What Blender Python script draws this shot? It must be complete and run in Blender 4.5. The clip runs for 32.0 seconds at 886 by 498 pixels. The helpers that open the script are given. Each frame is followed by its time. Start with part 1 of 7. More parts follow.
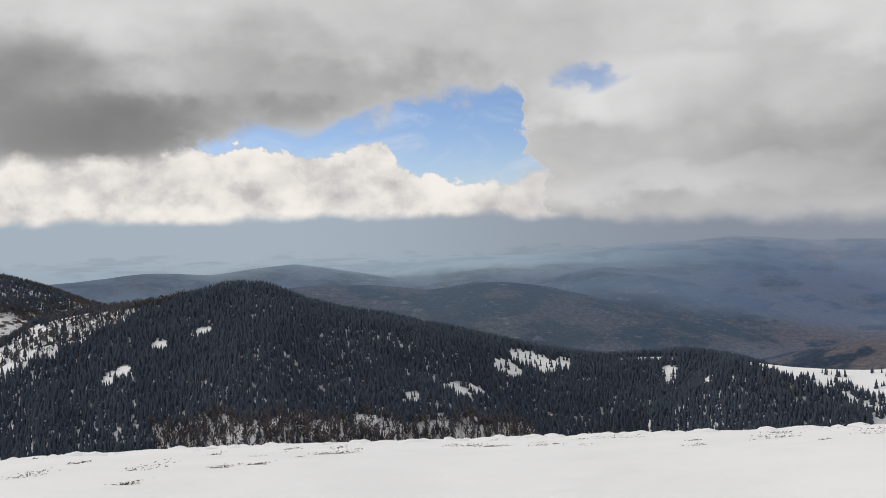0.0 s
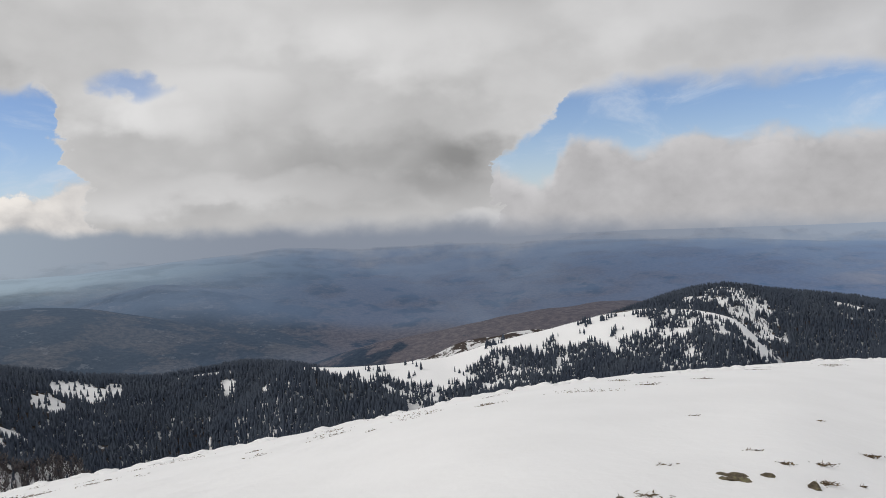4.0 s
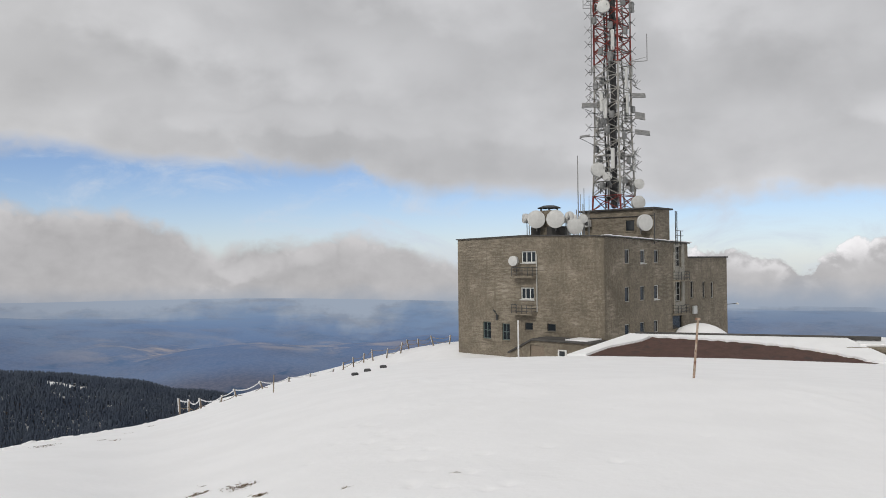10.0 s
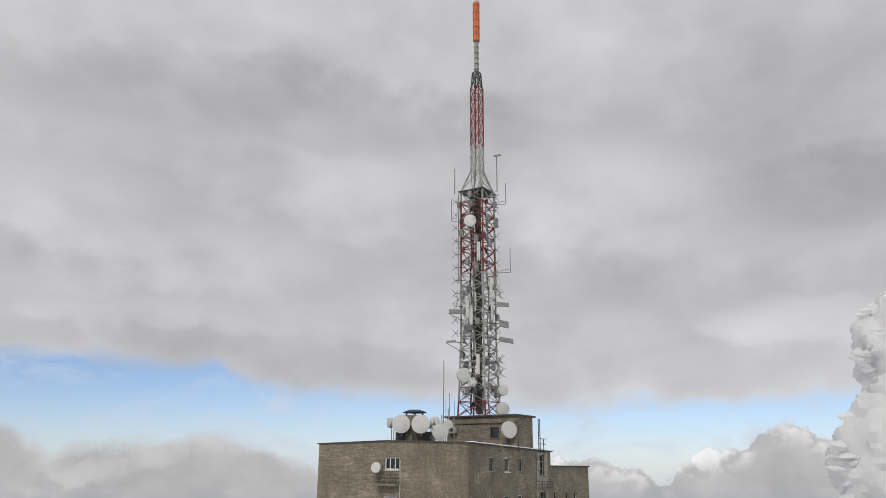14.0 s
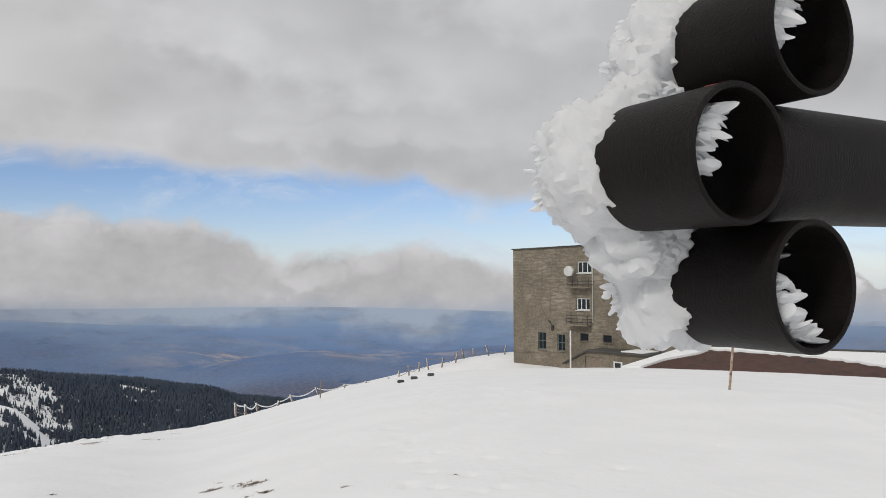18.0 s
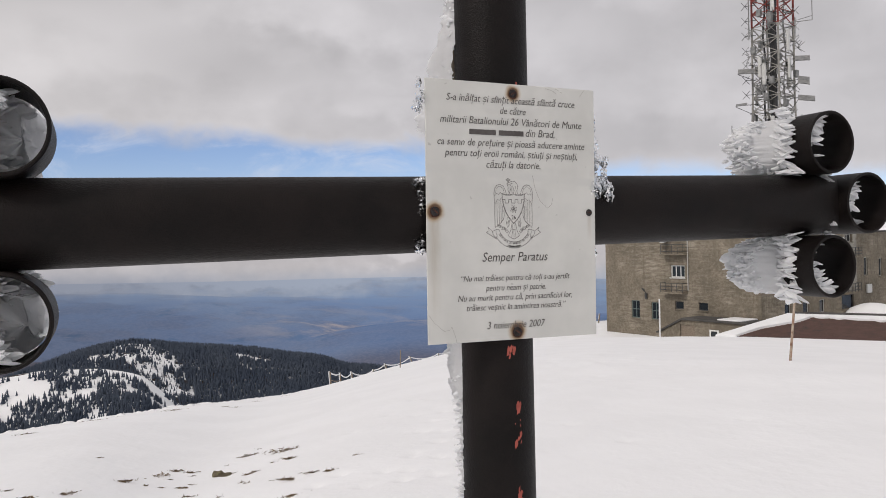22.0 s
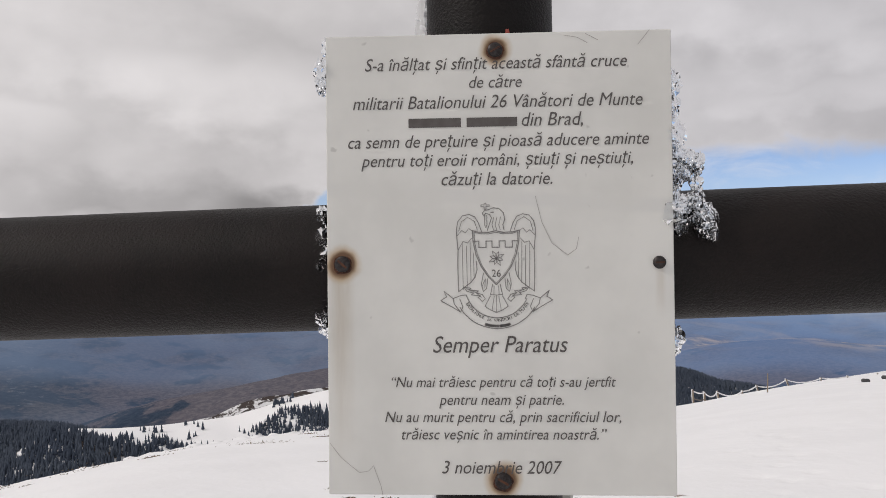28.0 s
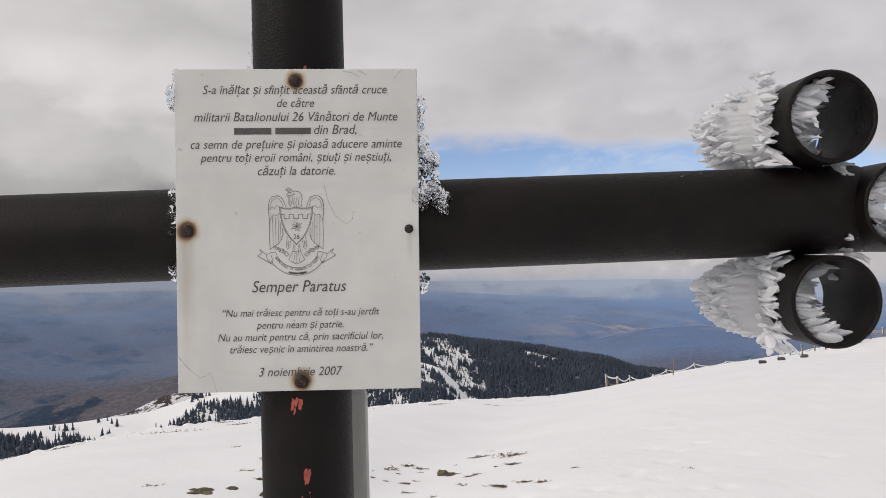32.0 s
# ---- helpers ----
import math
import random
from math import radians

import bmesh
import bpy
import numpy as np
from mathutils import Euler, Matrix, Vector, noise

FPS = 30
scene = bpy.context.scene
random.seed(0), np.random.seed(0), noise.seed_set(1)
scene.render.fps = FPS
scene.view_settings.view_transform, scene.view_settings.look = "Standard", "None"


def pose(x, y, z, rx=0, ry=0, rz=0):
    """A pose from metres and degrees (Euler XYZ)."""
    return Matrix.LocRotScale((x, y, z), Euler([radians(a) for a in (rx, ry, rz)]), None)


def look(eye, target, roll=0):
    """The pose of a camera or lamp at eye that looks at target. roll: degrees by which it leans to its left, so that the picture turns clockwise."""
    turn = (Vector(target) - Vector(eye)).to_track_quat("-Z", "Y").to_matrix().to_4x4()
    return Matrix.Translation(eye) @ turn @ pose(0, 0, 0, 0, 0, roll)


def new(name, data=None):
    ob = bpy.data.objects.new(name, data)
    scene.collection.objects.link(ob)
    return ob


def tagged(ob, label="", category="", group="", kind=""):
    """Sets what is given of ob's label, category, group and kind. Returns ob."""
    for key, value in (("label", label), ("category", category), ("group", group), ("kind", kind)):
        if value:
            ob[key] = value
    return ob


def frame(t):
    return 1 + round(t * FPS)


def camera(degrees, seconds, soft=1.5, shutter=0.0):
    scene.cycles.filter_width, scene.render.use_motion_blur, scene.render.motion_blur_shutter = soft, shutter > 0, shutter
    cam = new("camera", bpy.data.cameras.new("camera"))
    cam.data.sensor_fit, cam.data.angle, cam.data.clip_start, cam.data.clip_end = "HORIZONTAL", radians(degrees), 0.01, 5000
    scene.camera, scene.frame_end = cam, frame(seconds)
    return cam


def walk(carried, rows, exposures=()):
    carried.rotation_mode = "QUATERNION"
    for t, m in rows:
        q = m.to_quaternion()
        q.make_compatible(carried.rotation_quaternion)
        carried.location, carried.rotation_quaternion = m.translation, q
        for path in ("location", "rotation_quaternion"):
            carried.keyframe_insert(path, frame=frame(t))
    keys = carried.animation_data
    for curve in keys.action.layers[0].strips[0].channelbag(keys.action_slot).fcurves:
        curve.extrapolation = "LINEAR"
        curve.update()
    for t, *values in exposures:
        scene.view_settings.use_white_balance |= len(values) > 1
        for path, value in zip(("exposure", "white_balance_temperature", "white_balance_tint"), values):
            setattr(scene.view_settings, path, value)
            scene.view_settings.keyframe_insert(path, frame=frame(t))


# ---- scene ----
# One plan: the first eye stands at (0, 0, 1.65); x to the relay building, y over the valley.
cam = camera(58.65, 32.0, soft=0.9)
PATH = [
    (0, (0.000, -0.000, 1.650), (-0.5614, 1.9185, 1.5837), -2.71),
    (0.5, (0.000, -0.004, 1.650), (-0.4854, 1.9343, 1.5635), -2.76),
    (1, (-0.000, -0.007, 1.650), (-0.3706, 1.9560, 1.5533), -3.03),
    (1.5, (-0.002, -0.007, 1.648), (-0.2492, 1.9751, 1.5472), -3.26),
    (2, (-0.003, -0.005, 1.643), (-0.1291, 1.9885, 1.5432), -3.41),
    (2.5, (0.003, 0.001, 1.653), (0.0278, 1.9987, 1.5595), -3.35),
    (3, (0.002, 0.005, 1.645), (0.1952, 1.9936, 1.5550), -3.10),
    (3.5, (0.003, 0.022, 1.659), (0.3753, 1.9851, 1.5711), -3.48),
    (5.5, (-0.031, 0.102, 1.619), (0.8660, 1.8862, 1.5098), -2.67),
    (6, (-0.063, -0.013, 1.650), (0.9585, 1.7034, 1.5474), -2.29),
    (6.5, (-0.053, -0.062, 1.675), (1.1090, 1.5634, 1.5864), -1.75),
    (7, (-0.054, -0.112, 1.692), (1.2375, 1.4135, 1.6225), -1.67),
    (7.5, (-0.054, -0.137, 1.694), (1.3514, 1.2847, 1.6343), -1.65),
    (8, (-0.042, -0.125, 1.690), (1.4752, 1.1773, 1.6432), -1.40),
    (8.5, (0.008, -0.055, 1.674), (1.6404, 1.1000, 1.6405), -1.27),
    (9, (0.062, -0.023, 1.661), (1.7924, 0.9797, 1.6394), -1.09),
    (9.5, (-0.014, 0.036, 1.641), (1.7916, 0.8961, 1.6372), -0.76),
    (10, (-0.023, 0.100, 1.628), (1.8350, 0.8394, 1.6605), -0.60),
    (10.5, (0.016, 0.145, 1.620), (1.9058, 0.7935, 1.7111), -0.49),
    (11, (0.047, 0.126, 1.634), (1.9522, 0.7128, 1.7951), -0.45),
    (11.5, (0.028, 0.075, 1.646), (1.9411, 0.6113, 1.8752), -0.21),
    (12, (0.031, 0.045, 1.653), (1.9468, 0.5323, 1.9566), -0.27),
    (12.5, (0.048, 0.040, 1.656), (1.9577, 0.4900, 2.0441), -0.22),
    (13, (0.063, 0.029, 1.663), (1.9625, 0.4466, 2.1296), -0.42),
    (13.5, (0.058, 0.003, 1.666), (1.9434, 0.4003, 2.2022), 0.32),
    (15.5, (0.000, -0.026, 1.650), (1.8745, 0.5367, 2.0642), -0.73),
    (16, (0.020, -0.046, 1.635), (1.8645, 0.6469, 1.9761), -0.81),
    (16.5, (0.057, -0.106, 1.622), (1.8794, 0.6770, 1.8783), -0.83),
    (17, (0.100, -0.225, 1.573), (1.9118, 0.6051, 1.7405), -0.83),
    (17.5, (0.120, -0.339, 1.560), (1.9220, 0.5226, 1.6575), -0.26),
    (18, (0.135, -0.494, 1.563), (1.9291, 0.3890, 1.6224), -0.17),
    (18.5, (0.101, -0.618, 1.565), (1.8930, 0.2699, 1.5977), -0.20),
    (19, (0.103, -0.735, 1.591), (1.9056, 0.1310, 1.6186), -0.44),
    (19.5, (0.144, -0.912, 1.595), (1.9607, -0.0764, 1.6299), -0.36),
    (20, (0.179, -1.104, 1.609), (1.9979, -0.2732, 1.6456), -0.60),
    (20.5, (0.172, -1.248, 1.611), (1.9699, -0.3723, 1.6382), -1.38),
    (21, (0.244, -1.383, 1.620), (1.9918, -0.4110, 1.6326), -0.73),
    (21.5, (0.330, -1.466, 1.622), (2.0299, -0.4124, 1.6112), -0.85),
    (22, (0.439, -1.456, 1.634), (2.1054, -0.3501, 1.6183), -1.28),
    (22.5, (0.568, -1.438, 1.653), (2.1916, -0.2707, 1.6562), -1.62),
    (23, (0.695, -1.533, 1.651), (2.2163, -0.2346, 1.6486), -0.77),
    (23.5, (0.755, -1.603, 1.657), (2.1966, -0.2168, 1.6549), -0.67),
    (24, (0.838, -1.550, 1.656), (2.1965, -0.0824, 1.6641), -1.14),
    (24.5, (0.922, -1.533, 1.677), (2.2008, 0.0038, 1.7159), -1.24),
    (25, (1.048, -1.556, 1.667), (2.2144, 0.0672, 1.7195), -0.75),
    (25.5, (1.101, -1.513, 1.676), (2.2067, 0.1525, 1.7396), -0.77),
    (26, (1.149, -1.445, 1.683), (2.1871, 0.2637, 1.7329), -0.69),
    (26.5, (1.153, -1.427, 1.683), (2.1651, 0.2974, 1.7312), -0.79),
    (28.5, (1.148, -1.434, 1.683), (2.1552, 0.2937, 1.7067), -1.33),
    (29, (1.150, -1.436, 1.682), (2.1569, 0.2919, 1.7012), -1.55),
    (29.5, (1.150, -1.449, 1.678), (2.1533, 0.2811, 1.6930), -1.48),
    (30, (1.151, -1.480, 1.675), (2.1477, 0.2539, 1.6855), -1.33),
    (30.5, (1.161, -1.535, 1.671), (2.1549, 0.2005, 1.6804), -1.22),
    (31, (1.161, -1.599, 1.673), (2.1730, 0.1260, 1.6880), -1.17),
    (31.5, (1.141, -1.665, 1.671), (2.2135, 0.0230, 1.6878), -0.97),
    (32, (1.106, -1.767, 1.651), (2.2756, -0.1447, 1.6527), -1.34),
]
EXPOSURES = [(0.0, 0.0, 6500, 10), (18.5, 0.0, 6500, 10), (20.0, 0.06, 6600, 14), (32.0, 0.06, 6600, 14)]
walk(cam, [(t, look(eye, target, roll)) for t, eye, target, roll in PATH], EXPOSURES)

# ---- world, sun ----
SUN_AZ, SUN_EL = -78.0, 40.0
world = bpy.data.worlds.new("world")
scene.world = world
world.use_nodes = True


class Net:
    """A short way to write node trees."""

    def __init__(self, tree):
        self.t = tree
        tree.nodes.clear()

    def n(self, kind, **props):
        node = self.t.nodes.new(kind)
        for k, v in props.items():
            if k == "operation":
                node.operation = v
            elif k == "blend":
                node.blend_type = v
            elif k == "data_type":
                node.data_type = v
        return node

    def put(self, socket, v):
        if hasattr(v, "is_output"):
            self.t.links.new(v, socket)
        else:
            socket.default_value = v

    def m(self, op, a, b=0.0, c=0.0, clamp=False):
        node = self.n("ShaderNodeMath", operation=op)
        node.use_clamp = clamp
        for s, v in zip(node.inputs, (a, b, c)):
            self.put(s, v)
        return node.outputs[0]

    def step(self, x, lo, hi, a=0.0, b=1.0):
        node = self.n("ShaderNodeMapRange")
        node.interpolation_type = "SMOOTHSTEP"
        for s, v in zip(node.inputs[:5], (x, lo, hi, a, b)):
            self.put(s, v)
        return node.outputs[0]

    def noise(self, vec, scale, detail=4.0, rough=0.55, dist=0.0):
        node = self.n("ShaderNodeTexNoise")
        self.put(node.inputs["Vector"], vec)
        for k, v in (("Scale", scale), ("Detail", detail), ("Roughness", rough), ("Distortion", dist)):
            node.inputs[k].default_value = v
        return node.outputs[0]

    def mix(self, f, a, b, blend="MIX"):
        node = self.n("ShaderNodeMix", data_type="RGBA")
        node.blend_type = blend
        self.put(node.inputs[0], f)
        for s, v in ((node.inputs[6], a), (node.inputs[7], b)):
            self.put(s, v if hasattr(v, "is_output") else (*v, 1.0))
        return node.outputs[2]

    def vec(self, x, y, z):
        node = self.n("ShaderNodeCombineXYZ")
        for s, v in zip(node.inputs, (x, y, z)):
            self.put(s, v)
        return node.outputs[0]

    def split(self, v):
        node = self.n("ShaderNodeSeparateXYZ")
        self.put(node.inputs[0], v)
        return node.outputs


# where the cloud deck ends below, where the bank's tops stand, and where the bank's foot fades: (bearing, elevation)
DECK_EDGE = [(-60, 4.6), (-45, 4.9), (-37, 5.2), (-33, 6.3), (-28, 7.0), (-21.3, 7.6), (-17.6, 8.8), (-14, 9.4), (-11.4, 9.6), (-10.0, 6.5), (-8.6, 3.0), (-7.4, -4), (18.8, -4), (20.3, 3.6), (23.2, 4.8), (25.0, 7.7),
             (32, 7.6), (40, 7.4), (48, 7.0), (52, 6.6), (57, 6.9), (62, 6.8), (65.3, 5.2), (69, 4.7), (74, 4.5), (85, 3.9), (94, 4.1), (106, 4.0), (130, 4.4)]
BANK_WEST = [(-60, 6.6), (-37, 6.6), (-34, 6.4), (-31.8, 5.6), (-30.1, 6.2), (-28.6, 5.7), (-26.6, 5.8), (-25, 5.3), (-23.4, 5.6), (-21.4, 6.1), (-20, 5.7), (-19.2, 4.4), (-17, 3.4), (-15.4, 2.9), (-13, 2.7), (-11.3, 3.0), (-9.5, 3.9), (-7, 4.5), (20, 3.0)]
BANK_MID = [(19, 3.0), (21, 2.2), (22.2, 1.6), (23.4, 2.0), (24.2, 3.8), (25.1, 5.0), (27.3, 4.6), (29.7, 3.5), (31.5, 4.2), (33.3, 4.6), (36, 4.1), (38.5, 4.1), (42.5, 3.6), (46, 3.7), (49.6, 2.7), (51, 1.5), (52.2, 0.6), (53.5, 1.3), (55.4, 1.6), (58.7, 1.6), (61.9, 2.2), (65.2, 1.6), (67.7, 0.5), (70, 0.0)]
BANK_EAST = [(69, 0.1), (75, -0.5), (82, -0.6), (85, 0.3), (86.7, 0.7), (88.5, 0.8), (90.8, 0.1), (93, -0.6), (94.6, 0.5), (96.3, 0.9), (98.3, 1.5), (99.3, 2.7), (101.1, 3.1), (103, 2.3), (104.6, 1.2), (106, 0.6), (112, 1.6), (130, 1.0)]
BANK_FOOT = [(-60, 1.4), (-45, 1.4), (-31, 1.2), (-15, 0.7), (0, -0.3), (13, -0.9), (31, -2.0), (45, -2.5), (62, -2.7), (90, -2.4), (130, -2.4)]
# masses that are lighter or darker than the rest: (bearing, elevation, width, height, by how much)
MASSES = [(-43, 8.6, 9, 4.2, -0.24), (-34, 7.2, 9, 2.8, -0.17), (-24, 9.6, 9, 2.4, -0.15), (-29, 12.6, 9, 2.0, -0.06), (-34, 15.5, 12, 2.6, 0.08), (-6.5, 8.3, 4, 1.6, 0.10), (-2, 8.6, 5, 2.4, 0.12), (13, 12.2, 8, 2.2, 0.10), (10, 3.6, 8, 2.6, -0.15),
          (18, 3.0, 4, 2.4, -0.13), (15, 7.4, 5, 1.6, -0.07), (2, 2.4, 9, 1.0, 0.08), (18.3, -0.6, 2.2, 0.7, 0.12), (-2, 0.4, 14, 0.8, -0.08), (30, 13.2, 8, 2.2, 0.06)]
MASSES_EAST = [(61, 13.8, 7, 2.6, 0.07), (50, 16.8, 6, 2.4, 0.06), (71, 19.0, 7, 2.8, 0.06), (87, 20.0, 8, 3.0, 0.07), (102, 9.4, 6, 1.2, 0.09), (58, 9.8, 9, 0.9, 0.05), (71, 24.8, 9, 2.6, -0.10), (106, 17.7, 7, 2.4, -0.09), (75, 7.2, 6, 1.4, -0.06),
               (56, 25.3, 10, 2.6, -0.07), (44, 13.4, 8, 1.8, -0.06), (87, 13.6, 7, 2.6, -0.06), (54, -0.8, 1.6, 0.6, 0.08), (57, 0.1, 2.0, 0.6, 0.05)]


def build_sky():
    w = Net(world.node_tree)
    sky = w.n("ShaderNodeTexSky")
    sky.sky_type, sky.sun_disc = "NISHITA", False
    sky.sun_elevation, sky.sun_rotation = radians(SUN_EL), radians(SUN_AZ)
    sky.altitude = 1800
    d = w.n("ShaderNodeTexCoord").outputs["Generated"]
    x, y, z = w.split(d)
    az = w.m("MULTIPLY", w.m("ARCTAN2", x, y), 57.296)
    el = w.m("MULTIPLY", w.m("ARCSINE", z), 57.296)

    def profile(pairs, lo=-5.0, hi=11.0, az=az):
        """An elevation by bearing, through the given pairs."""
        a0, a1 = pairs[0][0], pairs[-1][0]
        node = w.n("ShaderNodeValToRGB")
        node.color_ramp.interpolation = "EASE"
        w.put(node.inputs[0], w.m("DIVIDE", w.m("SUBTRACT", az, a0), a1 - a0))
        els = node.color_ramp.elements
        while len(els) < len(pairs):
            els.new(0.5)
        for k, (a, v) in enumerate(pairs):
            els[k].position = (a - a0) / (a1 - a0)
        for k, (a, v) in enumerate(pairs):
            g = (v - lo) / (hi - lo)
            els[k].color = (g, g, g, 1.0)
        return w.m("MULTIPLY_ADD", node.outputs[0], hi - lo, lo)

    def mass(a, e, ra, re, amount, before):
        u = w.m("DIVIDE", w.m("SUBTRACT", az_w, a), ra)
        v = w.m("DIVIDE", w.m("SUBTRACT", el_w, e), re)
        d2 = w.m("ADD", w.m("MULTIPLY", u, u), w.m("MULTIPLY", v, v))
        return w.m("MULTIPLY_ADD", w.step(d2, 1.9, 0.0), amount, before)

    # uneven cloud, flattened towards the horizon
    flat = w.vec(x, y, w.m("MULTIPLY", z, 1.9))
    round_ = w.vec(x, y, w.m("MULTIPLY", z, 1.3))
    n_big = w.m("SUBTRACT", w.noise(flat, 3.0, 3.0, 0.42, 0.3), 0.5)
    n_mid = w.m("SUBTRACT", w.noise(flat, 7.0, 4.0, 0.45, 0.2), 0.5)
    n_puff = w.m("SUBTRACT", w.noise(round_, 17.0, 6.0, 0.52, 0.15), 0.5)
    n_wisp = w.noise(w.vec(x, y, w.m("MULTIPLY", z, 2.4)), 9.0, 7.0, 0.62, 0.6)
    bil = w.m("ABSOLUTE", w.m("SUBTRACT", w.noise(round_, 16.0, 6.0, 0.55, 0.2), 0.5))
    n_fine = w.m("SUBTRACT", w.noise(round_, 46.0, 5.0, 0.55, 0.3), 0.5)
    az_w = w.m("ADD", az, w.m("MULTIPLY_ADD", n_mid, 12.0, w.m("MULTIPLY", n_puff, 5.0)))
    el_w = w.m("ADD", el, w.m("MULTIPLY_ADD", n_mid, 5.0, w.m("MULTIPLY", n_puff, 2.4)))
    az_e = w.m("ADD", az, w.m("MULTIPLY_ADD", n_mid, 7.0, w.m("ADD", w.m("MULTIPLY", n_puff, 9.0), w.m("MULTIPLY", w.m("SUBTRACT", bil, 0.08), 7.0))))
    # the deck above, the bank below
    deck_edge = w.m("ADD", profile(DECK_EDGE, az=az_e), w.m("MULTIPLY_ADD", n_mid, 2.0, w.m("MULTIPLY", n_puff, 2.4)))
    over = w.m("SUBTRACT", el, deck_edge)
    deck = w.step(over, -0.55, w.step(az, -12.0, 26.0, 0.7, 1.1))
    first = w.m("LESS_THAN", az, 19.8)
    third = w.m("GREATER_THAN", az, 69.5)
    tops = w.m("ADD", w.m("ADD", w.m("MULTIPLY", profile(BANK_WEST), first), w.m("MULTIPLY", profile(BANK_EAST), third)),
               w.m("MULTIPLY", profile(BANK_MID), w.m("SUBTRACT", 1.0, w.m("ADD", first, third))))
    crisp = w.m("MAXIMUM", w.step(az, -6.0, -14.0), w.step(az, 78.0, 86.0))
    tops = w.m("ADD", tops, w.m("ADD", w.m("MULTIPLY", w.m("SUBTRACT", bil, 0.07), w.m("MULTIPLY_ADD", crisp, 2.0, 3.0)), w.m("MULTIPLY_ADD", n_fine, 0.8, w.m("MULTIPLY", n_puff, 1.2))))
    under = w.m("SUBTRACT", tops, el)
    bank = w.step(w.m("DIVIDE", under, w.m("MULTIPLY_ADD", crisp, -0.75, 1.05)), -0.4, 0.8)
    hole = w.m("ADD", w.m("POWER", w.m("DIVIDE", w.m("SUBTRACT", az_w, -5.6), 2.6), 2.0), w.m("POWER", w.m("DIVIDE", w.m("SUBTRACT", el_w, 9.7), 0.9), 2.0))
    deck = w.m("MULTIPLY", deck, w.step(hole, 0.3, 1.6, 0.25, 1.0))
    cover = w.m("MAXIMUM", deck, bank)
    # light and shade of the deck
    val = w.m("ADD", w.m("MULTIPLY_ADD", n_big, 0.36, 0.555), w.m("MULTIPLY_ADD", n_mid, 0.24, w.m("MULTIPLY", n_puff, 0.13)))
    for row in MASSES + MASSES_EAST:
        val = mass(*row, val)
    thin = w.m("MULTIPLY", w.step(over, 1.6, 0.1), w.step(over, -0.4, 0.3, 0.0, 0.05))
    val = w.m("ADD", val, thin)
    val = w.m("MAXIMUM", val, w.m("MULTIPLY_ADD", val, 0.4, 0.16))
    deck_col = w.mix(1.0, (1.0, 0.993, 0.990), w.mix(w.step(az, 15.0, 60.0), (1.0, 1.0, 1.0), (0.960, 0.971, 1.0)), "MULTIPLY")
    deck_col = w.mix(1.0, deck_col, w.vec(val, val, val), "MULTIPLY")
    # the bank: lit tops and a mauve-grey body; cream under the western light
    lit = w.m("MULTIPLY", w.step(under, 2.2, 0.0), w.step(w.m("MULTIPLY_ADD", n_puff, 0.5, bil), 0.0, 0.16))
    body = w.m("ADD", w.m("MULTIPLY_ADD", n_puff, 0.16, w.m("MULTIPLY_ADD", n_fine, 0.10, 0.475)), w.m("MULTIPLY", n_mid, 0.2))
    for row in MASSES_EAST[-2:] + MASSES[10:13]:
        body = mass(*row, body)
    body = w.m("MULTIPLY_ADD", lit, w.step(az, 74.0, 88.0, 0.11, 0.42), body)
    bank_col = w.mix(1.0, (1.0, 0.985, 1.0), w.vec(body, body, body), "MULTIPLY")
    west = w.step(az, -2.0, -16.0)
    cream = w.m("MULTIPLY", west, w.step(w.m("ADD", w.m("MULTIPLY_ADD", bil, 0.5, w.m("MULTIPLY", w.step(under, 3.0, 0.0), 0.10)), w.m("ADD", w.m("MULTIPLY", n_fine, 0.20), w.m("MULTIPLY_ADD", n_puff, 0.8, w.m("MULTIPLY", n_mid, 0.6)))), -0.22, 0.24, 0.10, 1.0))
    bank_col = w.mix(cream, bank_col, (0.90, 0.855, 0.80))
    mixed = w.m("MULTIPLY", bank, w.m("SUBTRACT", 1.0, w.m("MULTIPLY", deck, w.step(az, -16.0, -6.0, 1.0, w.step(az, 19.0, 24.0, 0.85, 0.5)))))
    col = w.mix(mixed, deck_col, bank_col)
    # thin cloud over the blue, and the hazy foot of the bank
    veil = w.m("ADD", w.step(n_wisp, 0.45, 0.74, 0.0, 0.6), w.step(el, 6.5, 0.0, 0.0, 0.28))
    sky_blue = w.mix(1.0, sky.outputs[0], (0.084, 0.089, 0.107), "MULTIPLY")
    air = w.mix(veil, sky_blue, (0.60, 0.665, 0.76))
    col = w.mix(cover, air, col)
    foot = w.mix(w.step(az, 6.0, -30.0), w.mix(w.step(az, 26.0, 52.0), (0.245, 0.275, 0.335), (0.32, 0.375, 0.46)), (0.375, 0.445, 0.515))
    low = w.m("SUBTRACT", w.m("MULTIPLY_ADD", n_puff, 1.6, el), profile(BANK_FOOT))
    col = w.mix(w.step(low, w.step(az, -10.0, 20.0, 0.25, 1.3), w.step(az, -10.0, 20.0, -0.6, -0.9)), col, foot)
    bg = w.n("ShaderNodeBackground")
    w.put(bg.inputs[0], col)
    bg.inputs[1].default_value = 1.0
    out = w.n("ShaderNodeOutputWorld")
    w.t.links.new(bg.outputs[0], out.inputs[0])


